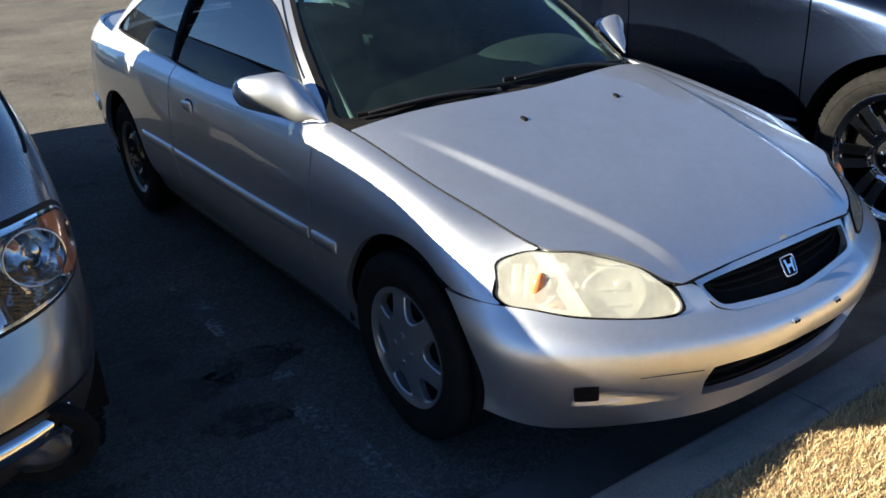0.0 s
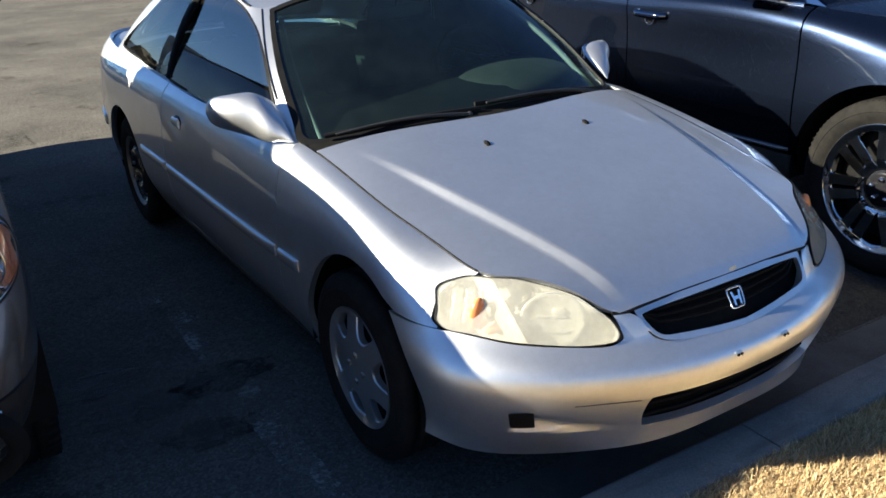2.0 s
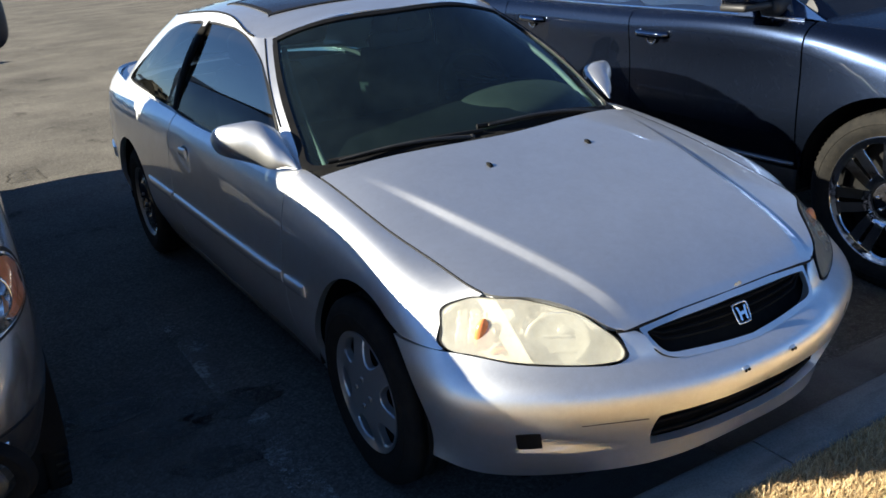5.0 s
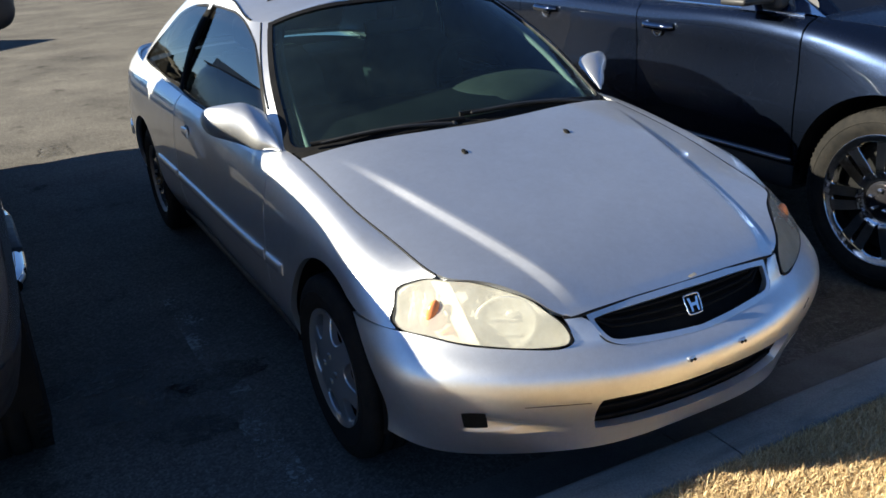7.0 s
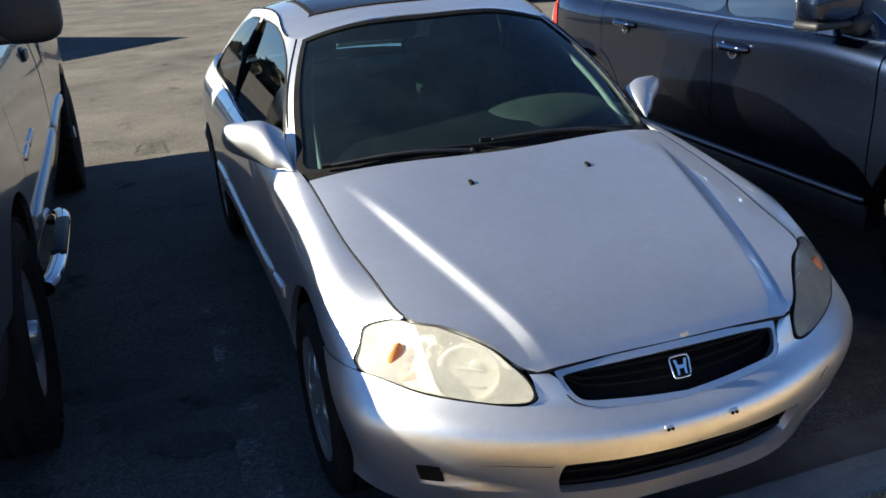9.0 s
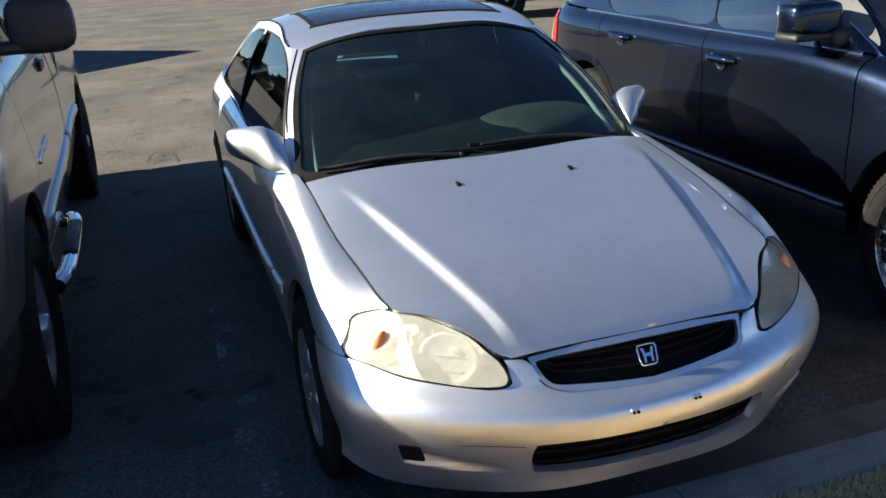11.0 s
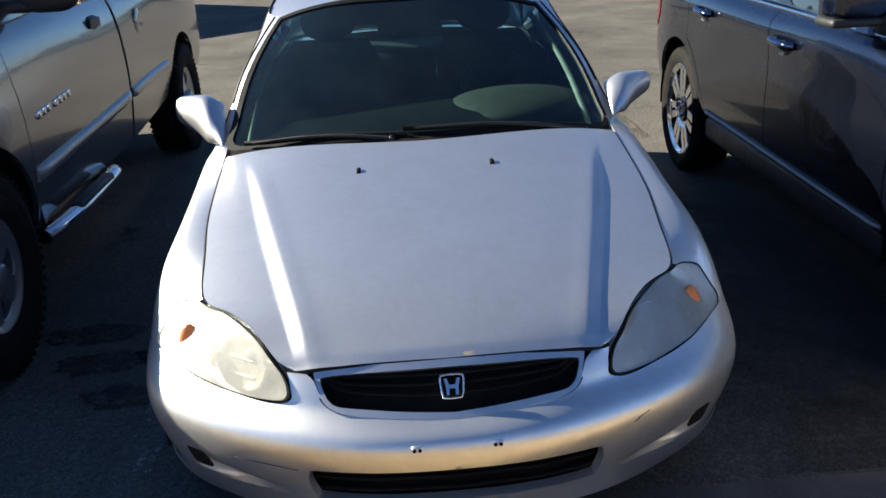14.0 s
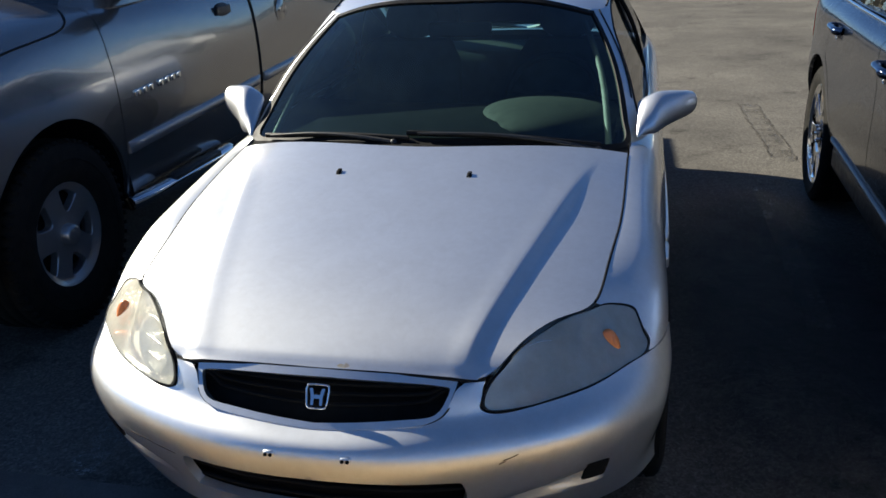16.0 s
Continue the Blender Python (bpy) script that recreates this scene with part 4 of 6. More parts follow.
k.set(Base_Color=k.ramp(k.noise(120.0, 5.0), [(0.35, (.55, .45, .30)), (0.65, (.62, .58, .52))]), Roughness=0.8)
part("paint_chip", region(bend([(-.019, -.005), (-.008, -.001), (.004, -.002), (.012, .002), (.024, -.004), (.010, -.009), (-.010, -.009)], 4, True), [], .008,
                          lambda q: bonnet_at(q * .7 + (.045, .381)) + (0, -.0008, .0014)), k.m, hood, "patch of flaked paint")

# Front wings.
wing_top = [(.686, .675, .671), (.650, .664, .684), (.612, .640, .690)]
seam = np.stack([np.linspace(W.find([(.612, .641, .691)])[0][0], W.find([(.8, 1.552, .5)])[0][0], 40), np.full(40, W.v1 - .002)], 1)
u_w = W.find([(.8, 1.552, .5)])[0][0]
rear = np.stack([np.full(8, u_w), np.linspace(W.v1 - .002, 0, 8)], 1)
al = arch_line(W, FW - .025, .225, .20, ARCH, 44)
al3 = W.at(al)
al = np.array([q for q, p in zip(al, al3) if not (p[1] < FW and p[2] < .588)])[::-1]
lamp_side = W.find([(.789, .776, .583), (.75, .719, .5705), (.710, .655, .556), (.718, .672, .576), (.715, .677, .608), (.705, .678, .644), (.688, .676, .669)])
bottom_w = [(rear[-1][0], 0.0), (al[0][0] + .02, 0.0)]
wing_loop = np.concatenate([seam[::-1], bend(W.find(wing_top)[::-1], 4), bend(lamp_side[::-1], 4), al[::-1], bottom_w[::-1], bend(rear[::-1], 5)])
wing = panel(W, wing_loop[::-1], (), 0.035, 0.02)
for sgn in (1, -1):
    q = wing if sgn > 0 else wing.mirrored()
    part("front_wing", q, SILVER, CAR)

# Doors and rear quarters.
def side_loop(y0, y1, z_low=0.19):
    n = 16
    ztop = W.v1 - .002
    f, b = [], []
    for v in np.linspace(0.0, ztop, n):
        u0 = W.find([(.8, y0, .5)])[0][0]
        u1 = W.find([(.8, y1, .5)])[0][0]
        f.append((u0, v))
        b.append((u1, v))
    return f, b


f, b = side_loop(1.557, 2.86)
door_loop = np.concatenate([np.stack([np.linspace(f[0][0], b[0][0], 30), np.zeros(30)], 1), b, np.stack([np.linspace(b[-1][0], f[-1][0], 30), np.full(30, f[-1][1])], 1), f[::-1]])
door_geo = panel(W, door_loop, (), 0.04, 0.02)
f2 = side_loop(2.868, 4.2)[0]
ra = arch_line(W, RW, .20, .235, ARCH, 40)
q_low = [(f2[0][0], 0.0), (ra[0][0] - .01, 0.0)]
q_loop = np.concatenate([q_low, ra, [(ra[-1][0] + .01, 0.0), (W.u1, 0.0)], np.stack([np.full(10, W.u1), np.linspace(0, W.v1 - .002, 10)], 1)[1:],
                         np.stack([np.linspace(W.u1, f2[-1][0], 50), np.full(50, W.v1 - .002)], 1)[1:], f2[::-1]])
quarter_geo = panel(W, q_loop, (), 0.045, 0.02)


def strip(sk, line, half, proud):
    """A rubbing strip of rounded section along a line of places."""
    uv = bend(sk.find(line), 10)
    p, n = sk.at(uv), sk.normal(uv)
    loops = []
    for i, (q, m) in enumerate(zip(p, n)):
        e = min(1.0, 0.35 + 0.4 * min(i, len(p) - 1 - i))
        up = np.array((0, 0, 1.0))
        loops.append([q + up * (h * half) + m * (o * proud * e) for h, o in ((-1, -.3), (-.95, .6), (-.6, 1), (.6, 1), (.95, .6), (1, -.3))])
    return rings(loops, True, True)


def handle(y):
    """Flush pull handle: a dished cup and a flap over it."""
    c = W.at(W.find([(.82, y, .752)]))[0]
    cup = blob(c[0] - .008, c[1], c[2], .012, .055, .034, 20, 10, 2.4)
    flap = rings([[(c[0] + .006 + bul * .008, c[1] - .048 + t * .09, c[2] + .004 + zz * (.026 - .006 * t)) for zz, bul in ((-1, 0), (-.5, .8), (.2, 1), (.8, .7), (1, 0), (0.3, -.6))] for t in np.linspace(0, 1, 7)])
    return cup, flap


for sgn in (1, -1):
    side = (lambda q: q) if sgn > 0 else (lambda q: q.mirrored())
    door = part("door", side(door_geo), SILVER, CAR)
    part("rub_strip", side(strip(W, [(.83, y, .503) for y in (1.575, 1.9, 2.3, 2.7, 2.855)], .021, .011)), SILVER, door)
    cup, flap = handle(2.62)
    part("handle_cup", side(cup), BLACK_PLASTIC, door, "dark handle recess")
    part("door_handle", side(flap), SILVER, door)
    rq = part("rear_quarter", side(quarter_geo), SILVER, CAR)
    part("rub_strip", side(strip(W, [(.83, y, .503) for y in (2.875, 3.0, 3.15, 3.30)], .021, .011)), SILVER, rq)
    part("rub_strip", side(strip(W, [(.83, y, .503) for y in (1.395, 1.45, 1.5, 1.545)], .021, .011)), SILVER, CAR)
    part("bumper_strip", side(strip(W, [(.81, y, .505) for y in (4.08, 4.2, 4.35)], .03, .012)), SILVER, rq)
    part("sill", side(tube([(.705, 1.42, .19), (.70, 2.3, .185), (.70, 3.3, .19)], .02, 8)), BLACK_PLASTIC, CAR, "black sill edge")

# Greenhouse.
GLASS_LINES = [
    [(0, 1.41, .878), (.38, 1.445, .869), (.670, 1.535, .838), (.738, 2.2, .845), (.745, 2.8, .862), (.738, 3.4, .882), (.665, 4.0, .925), (.38, 4.13, .935), (0, 4.17, .935)],
    [(0, 1.735, 1.098), (.362, 1.762, 1.086), (.623, 1.835, 1.052), (.664, 2.3, 1.09), (.670, 2.8, 1.11), (.662, 3.25, 1.105), (.575, 3.74, 1.115), (.36, 3.88, 1.12), (0, 3.91, 1.13)],
    [(0, 2.08, 1.283), (.32, 2.092, 1.273), (.520, 2.135, 1.228), (.558, 2.42, 1.284), (.563, 2.8, 1.300), (.553, 3.15, 1.278), (.47, 3.47, 1.262), (.30, 3.55, 1.27), (0, 3.57, 1.28)],
]
GH = Skin(narrow(GLASS_LINES))
top = GH.v1
u_a, u_c = GH.ku[2], GH.ku[6]


def gloop(pts, n=7):
    return bend(GH.find(pts), n, True)


wu = u_a + .017
ws_half = [(0, .004), (wu * .5, .004), (wu * .9, .006), (wu + .002, .03), (wu - .002, .12), (wu - .006, .30), (wu - .016, top - .05), (wu - .045, top - .012), (wu * .55, top - .006), (0, top - .006)]
ws_line = bend(ws_half, 7)
ws_full = np.concatenate([ws_line, ws_line[-2:0:-1] * (-1, 1)])
wc = ws_full.mean(0)
ws_in = np.stack([ws_full[:, 0] * .966, wc[1] + (ws_full[:, 1] - wc[1]) * .945], 1)
windscreen = part("windscreen", panel(GH, ws_full, (), 0.05, 0.0, -0.004), WINDSCREEN, CAR, "dark windscreen with a faint green tint")
windscreen.visible_shadow = False
part("windscreen_seal", panel(GH, ws_full, [ws_in], 0.05, 0.012, 0.0015), RUBBER, windscreen, "black windscreen border")

dw = gloop([(.712, 1.700, .940), (.672, 1.803, 1.036), (.63, 1.938, 1.133), (.60, 2.082, 1.217), (.585, 2.24, 1.260), (.58, 2.48, 1.277), (.585, 2.66, 1.283), (.585, 2.71, 1.273), (.66, 2.80, 1.13), (.72, 2.89, .96), (.733, 2.91, .895), (.735, 2.88, .880), (.735, 2.4, .866), (.733, 1.85, .866), (.73, 1.752, .872)])
qw = gloop([(.585, 2.755, 1.274), (.585, 2.90, 1.273), (.585, 3.08, 1.255), (.595, 3.25, 1.207), (.63, 3.45, 1.10), (.66, 3.62, 1.02), (.68, 3.72, .965), (.69, 3.735, .945), (.705, 3.70, .935), (.735, 3.3, .905), (.735, 2.98, .892), (.735, 2.955, .905), (.70, 2.90, 1.02), (.63, 2.80, 1.22)])


def slimmer(loop, d):
    c = loop.mean(0)
    s = 1 - d / np.abs(loop - c).max(0)
    return c + (loop - c) * s


# Pillars and rails: everything of the greenhouse side that is not glass.
base_line = np.stack([np.linspace(u_a + .021, GH.u1, 60), np.full(60, .001)], 1)
rw_half = [(GH.u1, .03), (GH.u1 - .45, .035), (u_c + .10, .05), (u_c + .085, .10), (u_c + .07, top - .07), (u_c + .11, top - .03), (GH.u1, top - .028)]
rw_edge = bend(rw_half, 6)
rail_loop = np.concatenate([base_line, rw_edge[1:], np.stack([np.linspace(GH.u1, u_a - .003, 60), np.full(60, top)], 1), [(wu - .040, top - .010), (wu - .012, top - .05), (wu - .002, .30), (wu + .002, .12), (wu + .006, .03)]])
rail = panel(GH, rail_loop, [dw, qw], 0.04, 0.012)
pane_pts = np.concatenate([GH.at(dw), GH.at(qw)])
pane_terms = lambda y, z: np.stack([np.ones_like(y), y, z, y * y, y * z, z * z], 1)
pane_fit = np.linalg.lstsq(pane_terms(pane_pts[:, 1], pane_pts[:, 2]), pane_pts[:, 0], rcond=None)[0]


def pane_at(uv):
    """The door and quarter panes lie on one evenly curved sheet of glass."""
    p = GH.at(uv)
    return np.stack([pane_terms(p[:, 1], p[:, 2]) @ pane_fit - .004, p[:, 1], p[:, 2]], 1)


for sgn in (1, -1):
    side = (lambda q: q) if sgn > 0 else (lambda q: q.mirrored())
    rl = part("pillar", side(rail), SILVER, CAR)
    sm = np.stack([np.linspace(u_a + .052, u_a + .050, 12), np.linspace(.30 * top, .99 * top, 12)], 1)
    part("pillar_seam", side(tube(GH.at(sm) + GH.normal(sm) * .0005, .0032, 6)), RUBBER, rl, "black seam along the pillar")
    for name, lp in (("door_glass", dw), ("quarter_glass", qw)):
        gl = part(name, side(region(lp, [], 0.06, pane_at)), SIDE_GLASS, CAR, "dark tinted side window")
        part("window_seal", side(panel(GH, lp, [slimmer(lp, .016)], 0.04, 0.014, 0.001)), RUBBER, gl, "black window seal")
    bp = GH.find([(.60, 2.735, 1.262), (.66, 2.81, 1.13), (.72, 2.90, .97), (.735, 2.935, .888)])
    uv = bend(bp, 6)
    p, n = GH.at(uv), GH.normal(uv)
    part("b_pillar", side(rings([[q + m * .004 + (0, d, 0) + m * (0 if abs(d) < .026 else -.008) for d in (-.029, -.024, .024, .029)] for q, m in zip(p, n)], False, False)), UNDER, rl, "black centre pillar")
rear_loop = np.concatenate([rw_edge, [(2 * GH.u1 - u, v) for u, v in rw_edge[-2:0:-1]]])
part("rear_window", panel(GH, rear_loop, (), 0.07, 0.0, -0.004), REAR_GLASS, CAR, "tinted rear window")

# Roof with glass sunroof.
ring_u = np.linspace(0, GH.u1, 140)
ring = GH.at(np.stack([ring_u, np.full(140, top)], 1))


def roof_z(q):
    x, y = np.abs(q[:, 0]), q[:, 1]
    far = ring[:, 0].argmax()
    xf, xr_ = np.interp(y, ring[:far, 1], ring[:far, 0]), np.interp(y, ring[far:, 1], ring[far:, 0])
    xr = np.where(y < ring[far, 1], xf, xr_)
    zf, zr_ = np.interp(y, ring[:far, 1], ring[:far, 2]), np.interp(y, ring[far:, 1], ring[far:, 2])
    ze = np.where(y < ring[far, 1], zf, zr_)
    spine = np.interp(y, (2.08, 2.2, 2.4, 2.6, 2.8, 3.0, 3.2, 3.4, 3.55), (1.283, 1.308, 1.333, 1.344, 1.347, 1.343, 1.330, 1.306, 1.28))
    t = np.clip(x / np.maximum(xr, .02), 0, 1)
    z = spine + (ze - spine) * t**2.4
    return np.stack([q[:, 0], y, z], 1)


def roof_n(q):
    e = 4e-3
    n = np.cross(roof_z(q + (e, 0)) - roof_z(q - (e, 0)), roof_z(q + (0, e)) - roof_z(q - (0, e)))
    return n / np.linalg.norm(n, axis=1)[:, None]


roof_out = np.concatenate([ring[:, :2], ring[-2:0:-1, :2] * (-1, 1)])
sr = bend([(-.40, 2.32), (0, 2.275), (.40, 2.32), (.425, 2.36), (.425, 2.75), (.40, 2.79), (0, 2.80), (-.40, 2.79), (-.425, 2.75), (-.425, 2.36)], 5, True)
roof = part("roof", region(roof_out[::-1] if ((roof_out[:, 0] * np.roll(roof_out[:, 1], -1) - np.roll(roof_out[:, 0], -1) * roof_out[:, 1]).sum() < 0) else roof_out, [sr], .05, roof_z, roof_n, .01), SILVER, CAR)
for sgn in (1, -1):
    part("roof_seam", tube([(sgn * q[0], q[1], q[2] + .0015) for q in ring if q[0] > .50 and 2.2 < q[1] < 3.3], .0045, 6), RUBBER, roof, "black roof seam")
part("sunroof_seal", region(sr, [slimmer(sr, .022)], .04, roof_z, roof_n, .012, 0, .004), RUBBER, roof, "black sunroof seal")
part("sunroof_glass", region(slimmer(sr, .02), [], .05, roof_z, roof_n, .006, 0, .003), GLOSS_BLACK, roof, "dark glass sunroof")
# Boot lid between rear window and tail.
def deck(q):
    x, y = q[:, 0], q[:, 1]
    z = np.interp(y, (3.9, 4.1, 4.3, 4.45, 4.56), (.902, .916, .934, .943, .932)) - .028 * (np.abs(x) / .7) ** 3
    return np.stack([x, y, z], 1)
dl = bend([(-.665, 4.0), (-.4, 4.11), (0, 4.15), (.4, 4.11), (.65, 4.0), (.682, 4.16), (.625, 4.36), (.55, 4.46), (.3, 4.53), (0, 4.555), (-.3, 4.53), (-.55, 4.46), (-.625, 4.36), (-.682, 4.16)], 4, True)
part("boot_lid", region(dl, [], .06, deck, lambda q: np.tile((0, 0, 1.0), (len(q), 1)), .03), SILVER, CAR)

# Cowl, wipers.
cowl_y = lambda x: 1.345 + .125 * (abs(x) / .66) ** 1.8
cw = rings([[(x, cowl_y(x) + dy, .887 - .040 * (abs(x) / .66) ** 2 + dz) for x in np.linspace(-.655, .655, 25)] for dy, dz in ((-.015, -.035), (.005, -.018), (.035, -.010), (.075, -.002))], False, False)
part("cowl", cw, UNDER, CAR, "black cowl panel")


def wiper(x0, x1, blade_from, blade_to):
    """Arm from its pivot and blade lying along the foot of the glass."""
    def spot(x, v, off):
        q = np.array([(GH.find([(abs(x), 1.42 + .1 * abs(x) ** 2, .88)])[0][0], v)])
        p = GH.at(q)[0] + GH.normal(q)[0] * off
        return (math.copysign(p[0], x), p[1], p[2])
    arm = [spot(x0, .0, .006), spot(x0 + (x1 - x0) * .3, .008, .020), spot(x0 + (x1 - x0) * .62, .018, .024), spot(x1, .024, .018)]
    bl = [spot(blade_from + (blade_to - blade_from) * t, .012 + .020 * t, .009) for t in np.linspace(0, 1, 7)]
    g1 = tube(bend(arm, 5), [.0095 - .0045 * i / (5 * (len(arm) - 1)) for i in range(5 * (len(arm) - 1) + 1)], 8, True, .8)
    g1.merge(blob(x0, arm[0][1], arm[0][2], .012, .012, .010, 12, 8))
    return g1, tube(bl, .0062, 6, True, 1.5)


for a in ((.56, -.02, .58, -.06), (-.10, -.58, -.05, -.62)):
    w1, w2 = wiper(*a)
    wp = part("wiper", w1, BLACK_PLASTIC, CAR, "black wiper arm")
    part("blade", w2, RUBBER, wp)

# Door mirrors.
def mirror_shell():
    """A leaf-shaped housing: a long slanting foot along the pillar, full at the outer end."""
    keys = [(.680, 1.652, .908, .088, .004, 36), (.688, 1.660, .913, .096, .014, 37), (.712, 1.682, .922, .092, .032, 42), (.743, 1.705, .927, .092, .047, 50), (.778, 1.74, .935, .075, .053, 62), (.818, 1.775, .940, .062, .054, 75), (.851, 1.803, .943, .052, .046, 85), (.871, 1.82, .944, .038, .034, 88), (.880, 1.83, .944, .016, .014, 90), (.882, 1.832, .944, .002, .002, 90)]
    loops = []
    for x, y, z, ln, th, a in bend(keys, 4):
        c, s = math.cos(radians(a)), math.sin(radians(a))
        lp = []
        for t in np.linspace(0, 2 * math.pi, 26, False):
            p, q = ln * math.cos(t), th * math.sin(t)
            lp.append((x, y + p * c + q * s, z + p * s - q * c))
        loops.append(lp)
    return rings(loops)


for sgn in (1, -1):
    side = (lambda q: q) if sgn > 0 else (lambda q: q.mirrored())
    fold = Matrix.Translation((0, 0, .928)) @ Matrix.Diagonal((1, 1, 1.0 if sgn < 0 else .80, 1)) @ Matrix.Translation((0, 0, -.928))
    mr = part("door_mirror", side(mirror_shell().moved(fold)), SILVER, CAR)
    part("mirror_glass", side(blob(.806, 1.820, .940, .055, .012, .045, 20, 10, 2.6).moved(fold)), CHROME, mr, "mirror glass")

# Cabin.
TRIM_PALE = plastic("pale grey cabin trim", (0.15, 0.15, 0.148), 0.7, 0.2)
for sgn in (1, -1):
    uv = np.stack([np.full(12, u_a - .048), np.linspace(.02, top - .04, 12)], 1)
    tp = GH.at(uv) - GH.normal(uv) * .035
    part("pillar_pale", tube([(sgn * q[0], q[1], q[2]) for q in tp], .011, 8), TRIM_PALE, CAR, "pale grey inner pillar trim")
HOODED = plastic("grey binnacle vinyl", (0.0062, 0.0066, 0.0066), 0.8, 0.3)
DASH = plastic("charcoal dashboard vinyl", (0.0045, 0.0048, 0.0048), 0.9, 0.3, 350.0, 0.04)
dash = rings([[(x, y + .10 * (abs(x) / .65) ** 2, z) for x in np.linspace(-.61, .61, 17)] for y, z in ((1.50, .86), (1.62, .905), (1.85, .915), (1.98, .90), (2.02, .84), (2.02, .60))], False, False)
part("dashboard", dash, DASH, CAR, "dark grey dashboard")
part("instrument_hood", blob(.38, 1.82, .880, .27, .27, .080, 32, 16, 2.0), HOODED, CAR, "hooded instrument binnacle")
whl = [(.36 + .175 * math.cos(a), 2.06 + .175 * math.sin(a) * .42, .90 + .175 * math.sin(a) * .90) for a in np.linspace(0, 2 * math.pi, 40)]
st = part("steering_wheel", tube(whl, .014, 10, False), INTERIOR, CAR, "dark steering wheel")
part("hub", blob(.36, 2.055, .89, .065, .03, .05, 16, 8), INTERIOR, st)
for a in (0.1, 3.04, 4.71):
    part("spoke", tube([(.36, 2.055, .89), (.36 + .17 * math.cos(a), 2.06 + .17 * math.sin(a) * .42, .90 + .17 * math.sin(a) * .9)], .014, 8), INTERIOR, st)
for sx in (-.36, .36):
    seat = part("seat", rings([[(sx + a * w, y + b * .06, z) for a, b in ((-1, -1), (-.6, -1.3), (.6, -1.3), (1, -1), (1, 1), (-1, 1))] for y, z, w in ((2.48, .45, .24), (2.58, .70, .25), (2.68, .95, .23), (2.73, 1.05, .17))], True, True), CLOTH, CAR, "charcoal cloth front seat")
    part("cushion", rbox(sx - .25, sx + .25, 2.0, 2.55, .34, .52, .06, 3), CLOTH, seat)
    part("headrest", blob(sx, 2.745, 1.135, .125, .05, .085, 18, 10, 2.6), CLOTH, seat)
part("rear_bench", rbox(-.6, .6, 3.05, 3.35, .40, .92, .07, 3), CLOTH, CAR, "charcoal rear bench")
part("parcel_shelf", rbox(-.62, .62, 3.3, 3.95, .86, .885, .008), INTERIOR, CAR, "dark parcel shelf")
rv = part("rear_view_mirror", rbox(-.125, .125, 2.06, 2.09, 1.135, 1.195, .02, 3), BLACK_PLASTIC, CAR, "black rear-view mirror")
part("stem", tube([(0, 2.07, 1.18), (0, 2.04, 1.245)], .008, 8), BLACK_PLASTIC, rv)
part("floor_pan", rbox(-.60, .60, .50, 4.45, .19, .42, .03), UNDER, CAR, "black underbody")
part("bulkhead", rbox(-.60, .60, 1.36, 1.44, .40, .82, .02), UNDER, CAR, "black bulkhead")
part("bay_floor", rbox(-.56, .56, .52, 1.36, .40, .58, .03), UNDER, CAR, "dark engine bay")
for sgn in (1, -1):
    part("inner_wing", rbox(sgn * .60 - .02, sgn * .60 + .02, .66, 1.40, .22, .66, .01), UNDER, CAR, "black inner wing")
    for yc in (FW, RW):
        lin = rings([[(x * sgn, yc + (ARCH + .012) * math.cos(a), WZ + (ARCH + .012) * math.sin(a)) for a in np.linspace(-.2, math.pi + .2, 24)] for x in (.58, .768)], False, False)
        part("wheel_liner", lin, UNDER, CAR, "black wheel arch liner")
    part("door_card", rbox(sgn * .665 - .02, sgn * .665 + .02, 1.62, 3.3, .25, .84, .02), INTERIOR, CAR)


# ---- wheels ----
def tyre_geo(radius, rim, width, tread=40):
    """Tyre round the x axis, outer wall towards -x, with grooved tread and rounded shoulders."""
    h = width / 2
    s = radius - rim
    prof = [(-h * .80, rim - .004), (-h * .92, rim + s * .12), (-h * 1.0, rim + s * .40), (-h * .985, rim + s * .66), (-h * .90, radius - .016), (-h * .78, radius - .004)]
    for gx in (-.45, 0.0, .45):
        prof += [(h * gx - .006, radius), (h * gx - .004, radius - .008), (h * gx + .004, radius - .008), (h * gx + .006, radius)]
    prof += [(h * .78, radius - .004), (h * .90, radius - .016), (h * .985, rim + s * .66), (h * 1.0, rim + s * .40), (h * .92, rim + s * .12), (h * .80, rim - .004)]
    g = lathe(prof, 72)
    bead = lathe([(-h * .99, rim + s * .50), (-h * 1.02, rim + s * .52), (-h * 1.01, rim + s * .56), (-h * .985, rim + s * .58)], 72)
    return g.merge(bead)


def tread_blocks(radius, width, n=64, bold=1.0):
    g = Geo()
    h = width / 2
    for k in range(n):
        a = 2 * math.pi * k / n
        for sx in (-1, 1):
            b = rbox(sx * h * .80 - .018 * bold, sx * h * .80 + .018 * bold, -.0085 * bold, .0085 * bold, radius - .014, radius - .003 + .003 * bold, 0)
            g.merge(b, Matrix.Rotation(a + sx * .02, 4, "X"))
    return g


